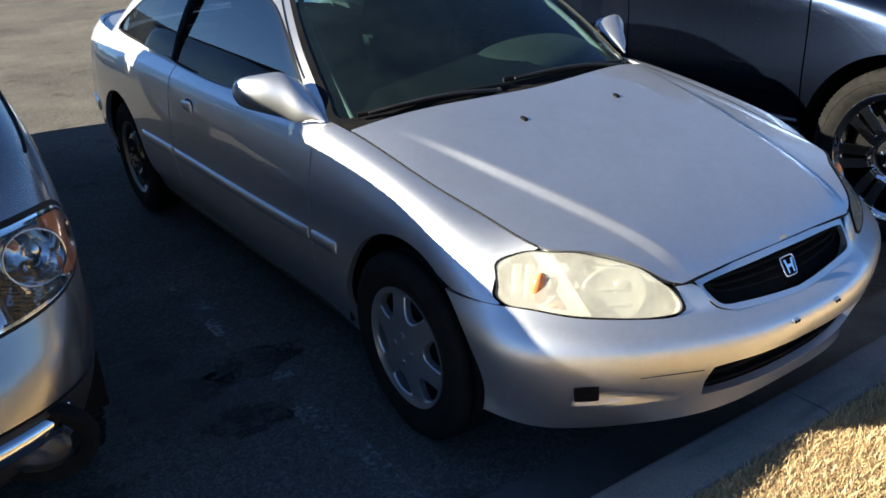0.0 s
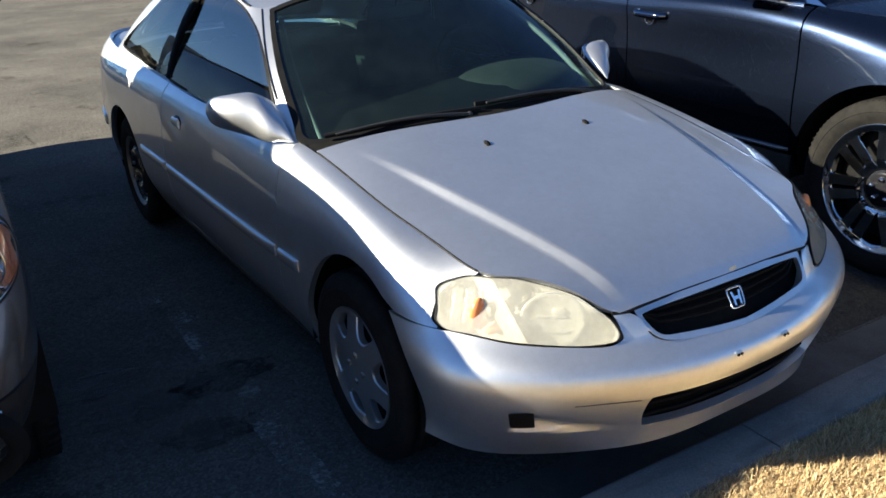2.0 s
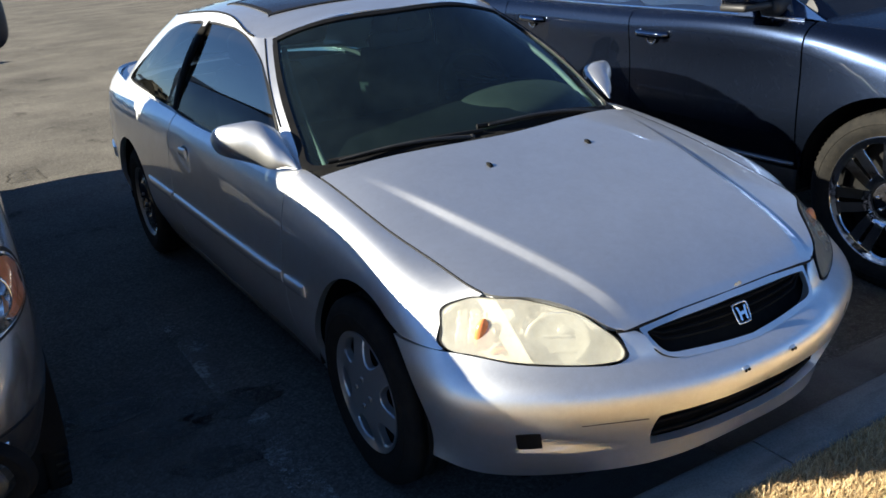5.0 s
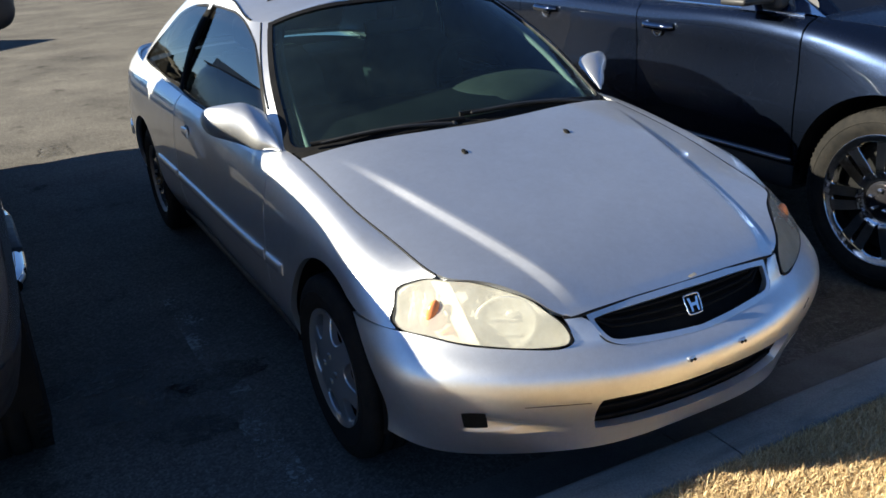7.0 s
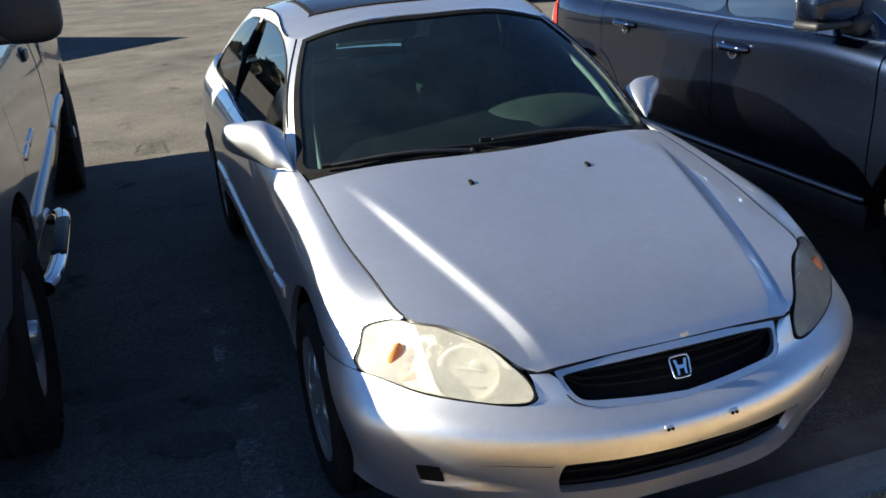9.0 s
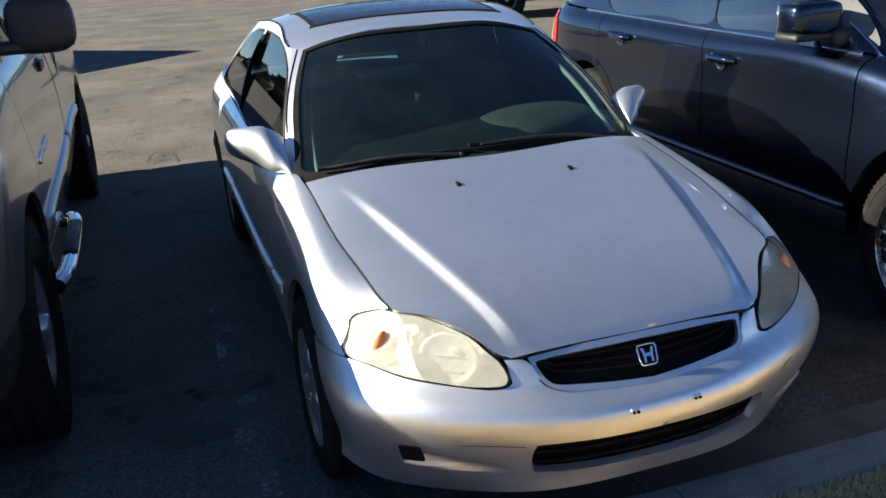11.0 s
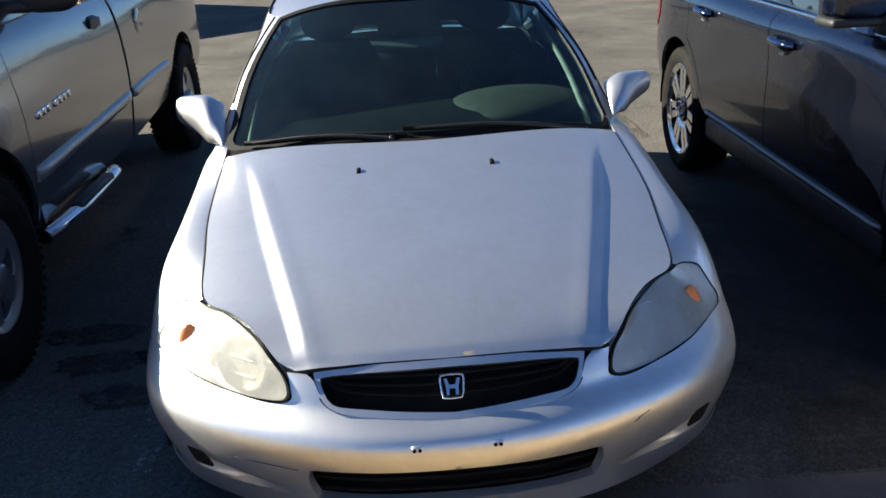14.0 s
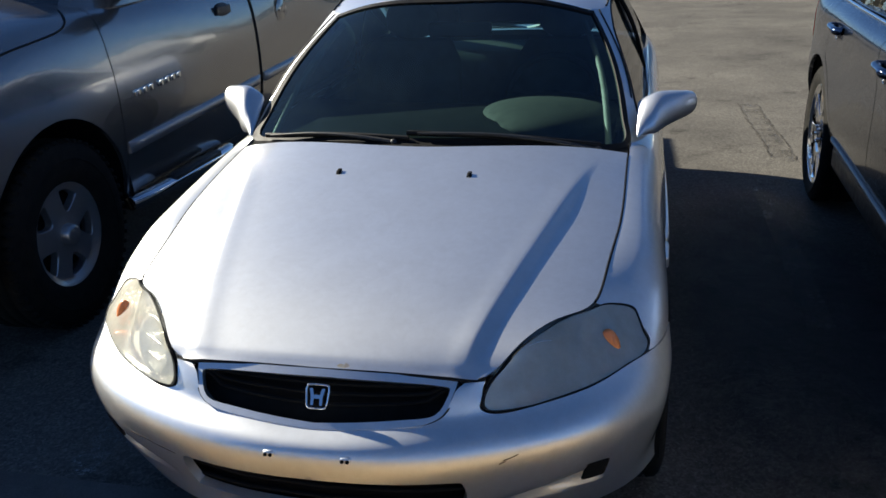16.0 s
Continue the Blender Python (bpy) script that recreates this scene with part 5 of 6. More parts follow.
def disc(radius, holes, prof, thick, step=.014, n=96):
    """A wheel face: a pierced disc dished by prof(r), outer side towards -x."""
    out = np.stack([radius * np.cos(np.linspace(0, 2 * np.pi, n, False)), radius * np.sin(np.linspace(0, 2 * np.pi, n, False))], 1)

    def place(q):
        r = np.hypot(q[:, 0], q[:, 1])
        return np.stack([prof(r), q[:, 0], q[:, 1]], 1)

    def outward(q):
        return np.tile((-1.0, 0, 0), (len(q), 1))

    g = region(out, holes, step, place, outward, 0.0)
    loops = [dense(thin(h, step * 0.12), step * 1.3) for h in (out, *holes)]
    for k, h in enumerate(loops):
        c = h.mean(0)
        inner = h if k == 0 else c + (h - c) * (1 - .0035 / np.linalg.norm(h - c, axis=1).mean())
        rows_ = [place(h), place(inner) + (.0035, 0, 0), place(inner) + (thick, 0, 0)]
        m = len(h)
        for r0, r1 in zip(rows_[:-1], rows_[1:]):
            quads = [(i, m + i, m + (i + 1) % m, (i + 1) % m) for i in range(m)]
            ccw = ((h[:, 0] * np.roll(h[:, 1], -1) - np.roll(h[:, 0], -1) * h[:, 1]).sum() > 0) == (k == 0)
            g.add(np.concatenate([r0, r1]), quads if ccw else [tuple(reversed(w)) for w in quads], False)
    g.f = [tuple(reversed(q)) for q in g.f]
    return g


def polar(pts, turn, n=5):
    p = [(r * math.cos(a + turn), r * math.sin(a + turn)) for r, a in pts]
    return bend(p, n, True)


def cover_holes():
    return [polar([(.102, -.12), (.102, .12), (.122, .26), (.150, .315), (.170, .30), (.176, 0), (.170, -.30), (.150, -.315), (.122, -.26)], 2 * math.pi * k / 6) for k in range(6)]


C_RAD = 0.293
tyre_me = tyre_geo(C_RAD, .186, .185).mesh("tyre", TYRE)
cover_prof = lambda r: -.088 + .020 * np.clip((r - .05) / .13, 0, 1) ** 1.5 - .018 * np.clip((r - .165) / .025, 0, 1) + .004 * np.clip(1 - r / .03, 0, 1)
cover_me = disc(.188, cover_holes(), cover_prof, .022).mesh("wheel_cover", ALLOY, 1e-5)
barrel_me = lathe([(-.082, .190), (-.078, .182), (-.02, .165), (.08, .17), (.085, .188)], 48).mesh("rim", STEEL)
hubback_me = lathe([(-.045, .001), (-.045, .172), (-.02, .175)], 40).mesh("brake", UNDER)
nut_me = rbox(-.094, -.080, -.008, .008, -.008, .008, .003).mesh("wheel_nut", STEEL)
steel_me = disc(.185, [polar([(.125, -.09), (.125, .09), (.150, .10), (.150, -.10)], 2 * math.pi * k / 12 + .1, 4) for k in range(12)],
                lambda r: -.05 - .03 * np.exp(-((r - .10) / .035) ** 2) - .02 * np.clip((r - .16) / .02, 0, 1), .01).mesh("steel_disc", GLOSS_BLACK, 1e-5)
for y in (FW, RW):
    for sgn in (1, -1):
        m = hub_m(sgn * (.695 if y == FW else .688), y, C_RAD, sgn, .838 * -sgn)
        tw = part("wheel", tyre_me, None, CAR, "black tyre", m)
        for nm, me in (("rim", barrel_me), ("brake", hubback_me)):
            part(nm, me, None, tw)
        for k in range(4):
            part("wheel_nut", nut_me, None, tw, "", Matrix.Rotation(math.pi / 4 + k * math.pi / 2, 4, "X") @ Matrix.Translation((0, .045, 0)))
        if y == FW:
            part("wheel_cover", cover_me, None, tw, "silver six-hole wheel cover")
        else:
            part("steel_disc", steel_me, None, tw, "bare black steel wheel disc")

# The coupe stands a little askew in its bay.
yaw = radians(0.75)
CAR.rotation_euler = (0, 0, yaw)
CAR.location = (-math.sin(yaw) * 2.1, .3 + math.cos(yaw) * 2.1, 0)

# ---- pewter pickup with a long bed ----
TRUCK_LINES = [
    [(0, .80, .43), (.6, .83, .43), (.87, .98, .43), (.94, 1.2, .43), (.965, 1.65, .42), (.965, 2.12, .40), (.965, 2.9, .40), (.965, 3.72, .40), (.965, 4.5, .45), (.965, 5.22, .48), (.96, 5.9, .50), (.92, 6.18, .52), (0, 6.25, .52)],
    [(0, .69, .60), (.6, .72, .60), (.912, .90, .60), (.982, 1.17, .62), (1.008, 1.65, .64), (1.0, 2.12, .63), (1.0, 2.9, .63), (1.0, 3.72, .64), (1.0, 4.5, .66), (1.015, 5.22, .68), (1.0, 5.9, .68), (.95, 6.21, .68), (0, 6.28, .68)],
    [(0, .745, .78), (.6, .775, .78), (.93, .94, .79), (.99, 1.16, .83), (1.012, 1.65, .89), (1.006, 2.12, .88), (1.006, 2.9, .88), (1.006, 3.72, .88), (1.006, 4.5, .88), (1.02, 5.22, .89), (1.006, 5.9, .88), (.955, 6.21, .88), (0, 6.28, .88)],
    [(0, .76, .93), (.6, .80, .925), (.905, .965, .95), (.968, 1.18, 1.02), (.985, 1.65, 1.10), (.985, 2.12, 1.07), (.99, 2.9, 1.08), (.99, 3.72, 1.08), (.998, 4.5, 1.09), (1.0, 5.22, 1.09), (.995, 5.9, 1.09), (.95, 6.21, 1.09), (0, 6.27, 1.09)],
    [(0, .82, 1.05), (.55, .87, 1.045), (.85, 1.01, 1.072), (.91, 1.22, 1.128), (.93, 1.65, 1.205), (.945, 2.12, 1.22), (.965, 2.9, 1.19), (.965, 3.72, 1.19), (.985, 4.5, 1.19), (.985, 5.22, 1.185), (.985, 5.9, 1.185), (.94, 6.20, 1.185), (0, 6.26, 1.185)],
    [(0, .92, 1.12), (.5, .96, 1.115), (.745, 1.07, 1.130), (.80, 1.26, 1.188), (.82, 1.65, 1.26), (.87, 2.12, 1.265), (.93, 2.9, 1.255), (.935, 3.72, 1.255), (.955, 4.5, 1.285), (.955, 5.22, 1.28), (.955, 5.9, 1.28), (.91, 6.17, 1.28), (0, 6.23, 1.28)],
]
TS = Skin(TRUCK_LINES)
M_T = Matrix.Translation((-2.588, 1.65, 0)) @ Matrix.Rotation(radians(1.8), 4, "Z") @ Matrix.Translation((0, -1.65, 0))
TRUCK = thing("pickup_truck", (-2.65, 3.3, 0), "pewter grey regular-cab pickup with chrome side steps", "truck")
T_FW, T_RW, T_HUB, T_ARCH = 1.655, 5.22, .395, .475
near = lambda g: g.moved(M_T)
far = lambda g: g.mirrored().moved(M_T)


def tarch(yc, z0, z1, n=34):
    a0, a1 = math.pi - math.asin((z0 - T_HUB) / T_ARCH), math.asin((z1 - T_HUB) / T_ARCH)
    return TS.find([(1.0, yc + T_ARCH * math.cos(a), T_HUB + T_ARCH * math.sin(a)) for a in np.linspace(a0, a1, n)])


uy = lambda y: TS.find([(1.0, y, .88)])[0][0]
up = lambda sk, u, n=14, v0=0.0: np.stack([np.full(n, u), np.linspace(v0, sk.v1 - .002, n)], 1)
row = lambda u0, u1, v, n=30: np.stack([np.linspace(u0, u1, n), np.full(n, v)], 1)
lamp3 = [(.47, .80, .965), (.62, .83, .965), (.78, .89, .96), (.88, .97, .955), (.94, 1.03, .945), (.967, 1.06, .90), (.964, 1.03, .845), (.940, .955, .815), (.88, .868, .795), (.75, .79, .787), (.60, .76, .783), (.50, .75, .79), (.46, .77, .86)]
tl = bend(TS.find(lamp3), 6, True)
ta = tarch(T_FW, .44, .42)
v_low = TS.kv[1] + .01
ta = np.array([q for q in ta])
cut = ta[[q[1] > v_low or p[1] > T_FW for q, p in zip(ta, TS.at(ta))]]
wing_t = np.concatenate([row(0, cut[0][0], v_low, 40), cut, [(uy(2.115), .02)], up(TS, uy(2.115), 14, .03), row(uy(2.115), 0, TS.v1 - .002, 50), [(0, TS.v1 * .6)]])
front_geo = panel(TS, wing_t, [tl], .05, .02)
for f_ in (near, far):
    part("front_wing", f_(front_geo), PEWTER, TRUCK)
# Bumper: chrome blade over a dark valance with a round lamp.
blade = strip(TS, [(0, .70, .566), (.3, .71, .566), (.6, .735, .566), (.74, .785, .567), (.83, .855, .569)], .024, .020)
val = panel(TS, np.concatenate([row(0, uy(1.14), .0, 40), row(uy(1.14), 0, v_low - .006, 40)]), (), .05, .03, .002)
for f_ in (near, far):
    bb = part("bumper", f_(blade), CHROME, TRUCK, "chrome bumper blade")
    part("valance", f_(val), BLACK_PLASTIC, bb, "black bumper valance")
    c = TS.at(TS.find([(.765, .81, .512)]))[0]
    fl = lathe([(-.03, .001), (-.034, .03), (-.03, .052), (-.018, .062), (.03, .064)], 32).moved(Matrix.Translation(c) @ Matrix.Rotation(radians(62), 4, "Z") @ Matrix.Diagonal((1, 1.25, .85, 1)))
    fo = part("fog_lamp", f_(fl), LAMP_GLASS, bb, "round clear fog lamp")
    part("fog_bowl", f_(lathe([(.04, .001), (.03, .03), (.0, .056)], 28).moved(Matrix.Translation(c) @ Matrix.Rotation(radians(62), 4, "Z") @ Matrix.Diagonal((1, 1.25, .85, 1)))), CHROME, fo)
    part("fog_ring", f_(lathe([(.004, .064), (.002, .080), (-.006, .088), (-.004, .091), (.03, .094)], 36).moved(Matrix.Translation(c) @ Matrix.Rotation(radians(62), 4, "Z") @ Matrix.Diagonal((1, 1.3, 1.0, 1)))), UNDER, fo)
    hl = part("headlight", f_(panel(TS, slimmer(tl, .006), (), .03, .01, .004)), LAMP_GLASS, TRUCK, "clear headlight with an amber corner")
    part("reflector", f_(panel(TS, tl, (), .03, -.13, -.135)), CHROME, hl, "bright lamp housing")
    part("rim_seal", f_(panel(TS, tl, [slimmer(tl, .012)], .03, .02, .002)), CHROME, hl, "chrome lamp surround")
    part("lamp_gap", f_(panel(TS, slimmer(tl, -.014), [tl], .03, .004, .0015)), RUBBER, hl, "dark gap round the lamp")
    amb = bend(TS.find([(.905, .985, .945), (.940, 1.03, .938), (.960, 1.05, .90), (.957, 1.02, .848), (.928, .95, .812), (.935, .97, .87)]), 5, True)
    part("amber_corner", f_(panel(TS, amb, (), .02, .012, -.012)), AMBER, hl, "amber corner lens")
    for px, py, pz, r in ((.855, .93, .860, .064), (.70, .82, .852, .068)):
        c = TS.at(TS.find([(px, py, pz)]))[0]
        mm = Matrix.Translation(c) @ Matrix.Rotation(radians(94), 4, "Z") @ Matrix.Translation((.045, 0, 0))
        part("bowl", f_(lathe([(.06, .004), (.056, r * .30), (.050, r * .33), (.044, r * .60), (.037, r * .63), (.012, r * .95), (.004, r), (.010, r * 1.05), (.03, r * 1.06)], 28).moved(mm)), CHROME, hl, "round chrome lamp bowl")
        part("bulb", f_(blob(0, 0, 0, .022, .022, .022, 14, 8).moved(mm @ Matrix.Translation((.026, 0, .012)))), CHROME, hl, "chrome bulb cap")
        part("marker_bulb", f_(blob(0, 0, 0, .012, .010, .010, 10, 6).moved(mm @ Matrix.Translation((.03, r * .45, .03)))), AMBER, hl, "amber bulb")

# Bonnet, raised in the middle.
def tz(q):
    x, y = np.abs(q[:, 0]), q[:, 1]
    e = TS.at(np.stack([np.linspace(0, uy(2.115), 60), np.full(60, TS.v1)], 1))
    edge = np.interp(y, e[20:, 1], e[20:, 2])
    half = np.interp(y, e[20:, 1], e[20:, 0])
    z = edge + (np.interp(y, (1.0, 1.3, 1.7, 2.1), (.03, .085, .10, .07))) * (1 - np.clip(x / np.maximum(half, .1), 0, 1) ** 4)
    return np.stack([q[:, 0], y, z], 1)


e = TS.at(np.stack([np.linspace(0, uy(2.115), 50), np.full(50, TS.v1)], 1))
bl = np.concatenate([e[:, :2], [(.6, 2.0), (0, 1.9), (-.6, 2.0)], e[:0:-1, :2] * (-1, 1)])
bonnet = region(bl, [], .06, tz, lambda q: np.tile((0, 0, 1.0), (len(q), 1)), .03)
hood_t = part("bonnet", near(bonnet), PEWTER, TRUCK)
gap_uv = bend(TS.find([(.93, 1.10, 1.06), (.95, 1.22, 1.10), (.955, 1.38, 1.14), (.957, 1.55, 1.165), (.955, 1.68, 1.175), (.945, 1.84, 1.19), (.925, 1.93, 1.215), (.865, 2.0, 1.26)]), 6)
for f_ in (near, far):
    part("bonnet_gap", f_(tube(TS.at(gap_uv) + TS.normal(gap_uv) * .0005, .0045, 6)), RUBBER, hood_t, "dark gap round the bonnet")

dl_ = np.concatenate([row(uy(2.123), uy(3.70), .015), up(TS, uy(3.70), 14, .02), row(uy(3.70), uy(2.123), TS.v1 - .002), up(TS, uy(2.123), 14, .02)[::-1]])
tr = tarch(T_RW, .50, .52)
bed_l = np.concatenate([[(uy(3.745), .02), (tr[0][0] - .01, .02)], tr, [(tr[-1][0] + .01, .03), (TS.u1, .03)], up(TS, TS.u1, 10, .06), row(TS.u1, uy(3.745), TS.v1 - .002, 50), up(TS, uy(3.745), 14, .04)[::-1]])
door_t, bed_t = panel(TS, dl_, (), .05, .02), panel(TS, bed_l, (), .055, .025)


def tstrip(y0, y1, z0, z1, half=.028, proud=.022):
    return strip(TS, [(1.01, y, np.interp(y, (y0, y1), (z0, z1))) for y in np.linspace(y0, y1, 6)], half, proud)


TRIM_GREY = paint("light grey trim", (.30, .30, .31), (.36, .36, .37), .4, .5)
for f_ in (near, far):
    d = part("door", f_(door_t), PEWTER, TRUCK)
    part("rub_strip", f_(tstrip(2.14, 3.69, .640, .690)), TRIM_GREY, d, "light grey rubbing strip")
    c = TS.at(TS.find([(.99, 3.33, 1.13)]))[0]
    part("handle_cup", f_(blob(c[0] - .008, c[1], c[2], .014, .095, .048, 22, 10, 2.6)), BLACK_PLASTIC, d, "black handle recess")
    part("door_handle", f_(rbox(c[0] + .002, c[0] + .016, c[1] - .090, c[1] + .080, c[2] - .014, c[2] + .036, .007, 3)), BLACK_PLASTIC, d, "black pull handle")
    for k in range(7):
        y = 2.275 + k * .060 + (.04 if k > 2 else 0)
        p = TS.at(TS.find([(1.0, y, .868 + (y - 2.27) * .045)]))[0]
        part("badge_bar", f_(rbox(p[0] - .002, p[0] + .008, y - .022, y + .022, p[2] - .016, p[2] + .016, .003)), CHROME, d, "plain chrome badge bar")
    bedp = part("bed", f_(bed_t), PEWTER, TRUCK)
    part("rub_strip", f_(tstrip(3.76, T_RW - T_ARCH - .02, .692, .72)), TRIM_GREY, bedp, "light grey rubbing strip")
    c = TS.at(TS.find([(1.0, 4.17, 1.05)]))[0]
    part("fuel_flap", f_(lathe([(0, .001), (0, .084), (.002, .086), (.002, .088), (0, .090)], 32).moved(Matrix.Translation((c[0] + .003, c[1], c[2])) @ Matrix.Rotation(math.pi, 4, "Z"))), PEWTER, bedp, "round fuel flap")
    part("bed_rail", f_(rbox(.86, .965, 3.80, 6.20, 1.276, 1.294, .008)), BLACK_PLASTIC, bedp, "black bed rail cap")
    stp = bend([(.985, 2.10, .385), (1.012, 2.20, .39), (1.025, 2.45, .39), (1.025, 2.8, .39), (1.018, 3.06, .39), (1.0, 3.15, .386)], 6)
    sb = part("side_step", f_(tube(stp, .038, 14, True, .85)), CHROME, TRUCK, "chrome tubular side step")
    for ya, yb in ((2.42, 2.95),):
        part("step_pad", f_(rbox(.995, 1.058, ya, yb, .385, .431, .014, 2)), BLACK_PLASTIC, sb, "black step pad")
    for y in (2.3, 3.05):
        part("step_bracket", f_(rbox(.70, 1.01, y - .02, y + .02, .37, .39, .004)), UNDER, sb)
    mh = part("door_mirror", f_(blob(1.10, 2.40, 1.385, .130, .055, .115, 24, 14, 3.2)), BLACK_PLASTIC, TRUCK, "large black door mirror")
    part("mirror_arm", f_(rbox(.88, 1.04, 2.36, 2.43, 1.275, 1.33, .02)), BLACK_PLASTIC, mh)
    part("mirror_face", f_(rbox(.99, 1.21, 2.448, 2.456, 1.29, 1.48, .003)), CHROME, mh, "mirror glass")
part("tailgate", near(rbox(-.92, .92, 6.19, 6.25, .60, 1.28, .015)), PEWTER, TRUCK)
part("bed_floor", near(rbox(-.95, .95, 3.78, 6.20, .62, .70, .01)), UNDER, TRUCK, "dark bed floor")
part("bed_front", near(rbox(-.94, .94, 3.76, 3.80, .62, 1.27, .01)), PEWTER, TRUCK)

# Cab.
CAB_LINES = [
    [(0, 1.86, 1.29), (.5, 1.93, 1.285), (.86, 2.10, 1.25), (.925, 2.6, 1.255), (.93, 3.2, 1.255), (.915, 3.66, 1.26), (.5, 3.70, 1.27), (0, 3.71, 1.27)],
    [(0, 2.18, 1.58), (.48, 2.24, 1.575), (.78, 2.36, 1.55), (.86, 2.75, 1.56), (.86, 3.2, 1.56), (.84, 3.62, 1.56), (.46, 3.67, 1.57), (0, 3.68, 1.57)],
    [(0, 2.50, 1.83), (.44, 2.53, 1.825), (.68, 2.62, 1.80), (.75, 2.9, 1.825), (.755, 3.2, 1.83), (.73, 3.52, 1.815), (.4, 3.58, 1.825), (0, 3.59, 1.83)],
]
CB = Skin(CAB_LINES)
cw_ = bend(CB.find([(.83, 2.34, 1.33), (.80, 2.52, 1.56), (.74, 2.74, 1.74), (.76, 2.85, 1.765), (.77, 3.3, 1.765), (.79, 3.46, 1.74), (.90, 3.52, 1.32), (.92, 3.48, 1.295), (.92, 3.0, 1.285), (.91, 2.42, 1.285)]), 6, True)
cu = CB.ku[2]
cab_l = np.concatenate([row(cu - .05, CB.u1, .002, 60), row(CB.u1, cu - .05, CB.v1, 60)])
cabg = panel(CB, cab_l, [cw_], .06, .015)
for f_ in (near, far):
    part("cab_side", f_(cabg), PEWTER, TRUCK)
    part("door_glass", f_(panel(CB, cw_, (), .08, 0, -.006)), SIDE_GLASS, TRUCK, "dark side window")
wl = np.concatenate([row(-cu + .05, cu - .05, .006, 40), row(cu - .05, -cu + .05, CB.v1 - .01, 40)])
part("windscreen", near(panel(CB, wl, (), .08, 0, -.004)), SIDE_GLASS, TRUCK, "dark windscreen")
ct = CB.at(np.stack([np.linspace(0, CB.u1, 80), np.full(80, CB.v1)], 1))
ro = np.concatenate([ct[:, :2], ct[-2:0:-1, :2] * (-1, 1)])
part("roof", near(region(ro, [], .08, lambda q: np.stack([q[:, 0], q[:, 1], 1.825 + .045 * (1 - np.clip(np.abs(q[:, 0]) / .76, 0, 1) ** 2) * np.clip((q[:, 1] - 2.5) / .3, 0, 1) * np.clip((3.6 - q[:, 1]) / .3, 0, 1)], 1), lambda q: np.tile((0, 0, 1.0), (len(q), 1)), .02)), PEWTER, TRUCK)
part("cabin_block", near(rbox(-.80, .80, 2.2, 3.62, .5, 1.27, .05)), INTERIOR, TRUCK, "dark cabin trim")
part("frame", near(rbox(-.62, .62, .95, 6.15, .34, .62, .03)), UNDER, TRUCK, "black chassis frame")
part("engine_block", near(rbox(-.62, .62, 1.0, 2.1, .5, 1.02, .05)), UNDER, TRUCK, "dark engine bay")
for f_ in (near, far):
    for yc in (T_FW, T_RW):
        part("wheel_liner", f_(rings([[(x, yc + (T_ARCH + .02) * math.cos(a), T_HUB + (T_ARCH + .02) * math.sin(a)) for a in np.linspace(-.1, math.pi + .1, 22)] for x in (.6, .985)], False, False)), UNDER, TRUCK, "black wheel arch liner")

T_RAD = .395
t_tyre = tyre_geo(T_RAD, .222, .265).merge(tread_blocks(T_RAD, .265, 56)).mesh("tyre", TYRE)
t_holes = [polar([(.098, -.12), (.098, .12), (.13, .26), (.172, .33), (.186, .28), (.190, 0), (.186, -.28), (.172, -.33), (.13, -.26)], 2 * math.pi * k / 5) for k in range(5)]
t_face = disc(.224, t_holes, lambda r: -.085 - .02 * np.clip((r - .19) / .03, 0, 1) - .012 * np.clip(1 - r / .09, 0, 1), .035).mesh("wheel_face", ALLOY, 1e-5)
t_cap = lathe([(-.128, .001), (-.128, .034), (-.122, .042), (-.085, .046)], 28).mesh("hub_cap", ALLOY)
t_bar = lathe([(-.105, .226), (-.10, .216), (-.03, .20), (.11, .205), (.115, .224)], 48).mesh("rim", STEEL)
t_back = lathe([(-.03, .001), (-.03, .19), (0, .20)], 40).mesh("brake", UNDER)
for sgn in (1, -1):
    for y in (T_FW, T_RW):
        m = M_T @ hub_m(sgn * (.865 if y == T_FW else .905), y, T_RAD, sgn, .4 * y)
        w = part("wheel", t_tyre, None, TRUCK, "black all-terrain tyre", m)
        for nm, me, lb in (("wheel_face", t_face, "five-spoke alloy face"), ("hub_cap", t_cap, ""), ("rim", t_bar, ""), ("brake", t_back, "")):
            part(nm, me, None, w, lb)

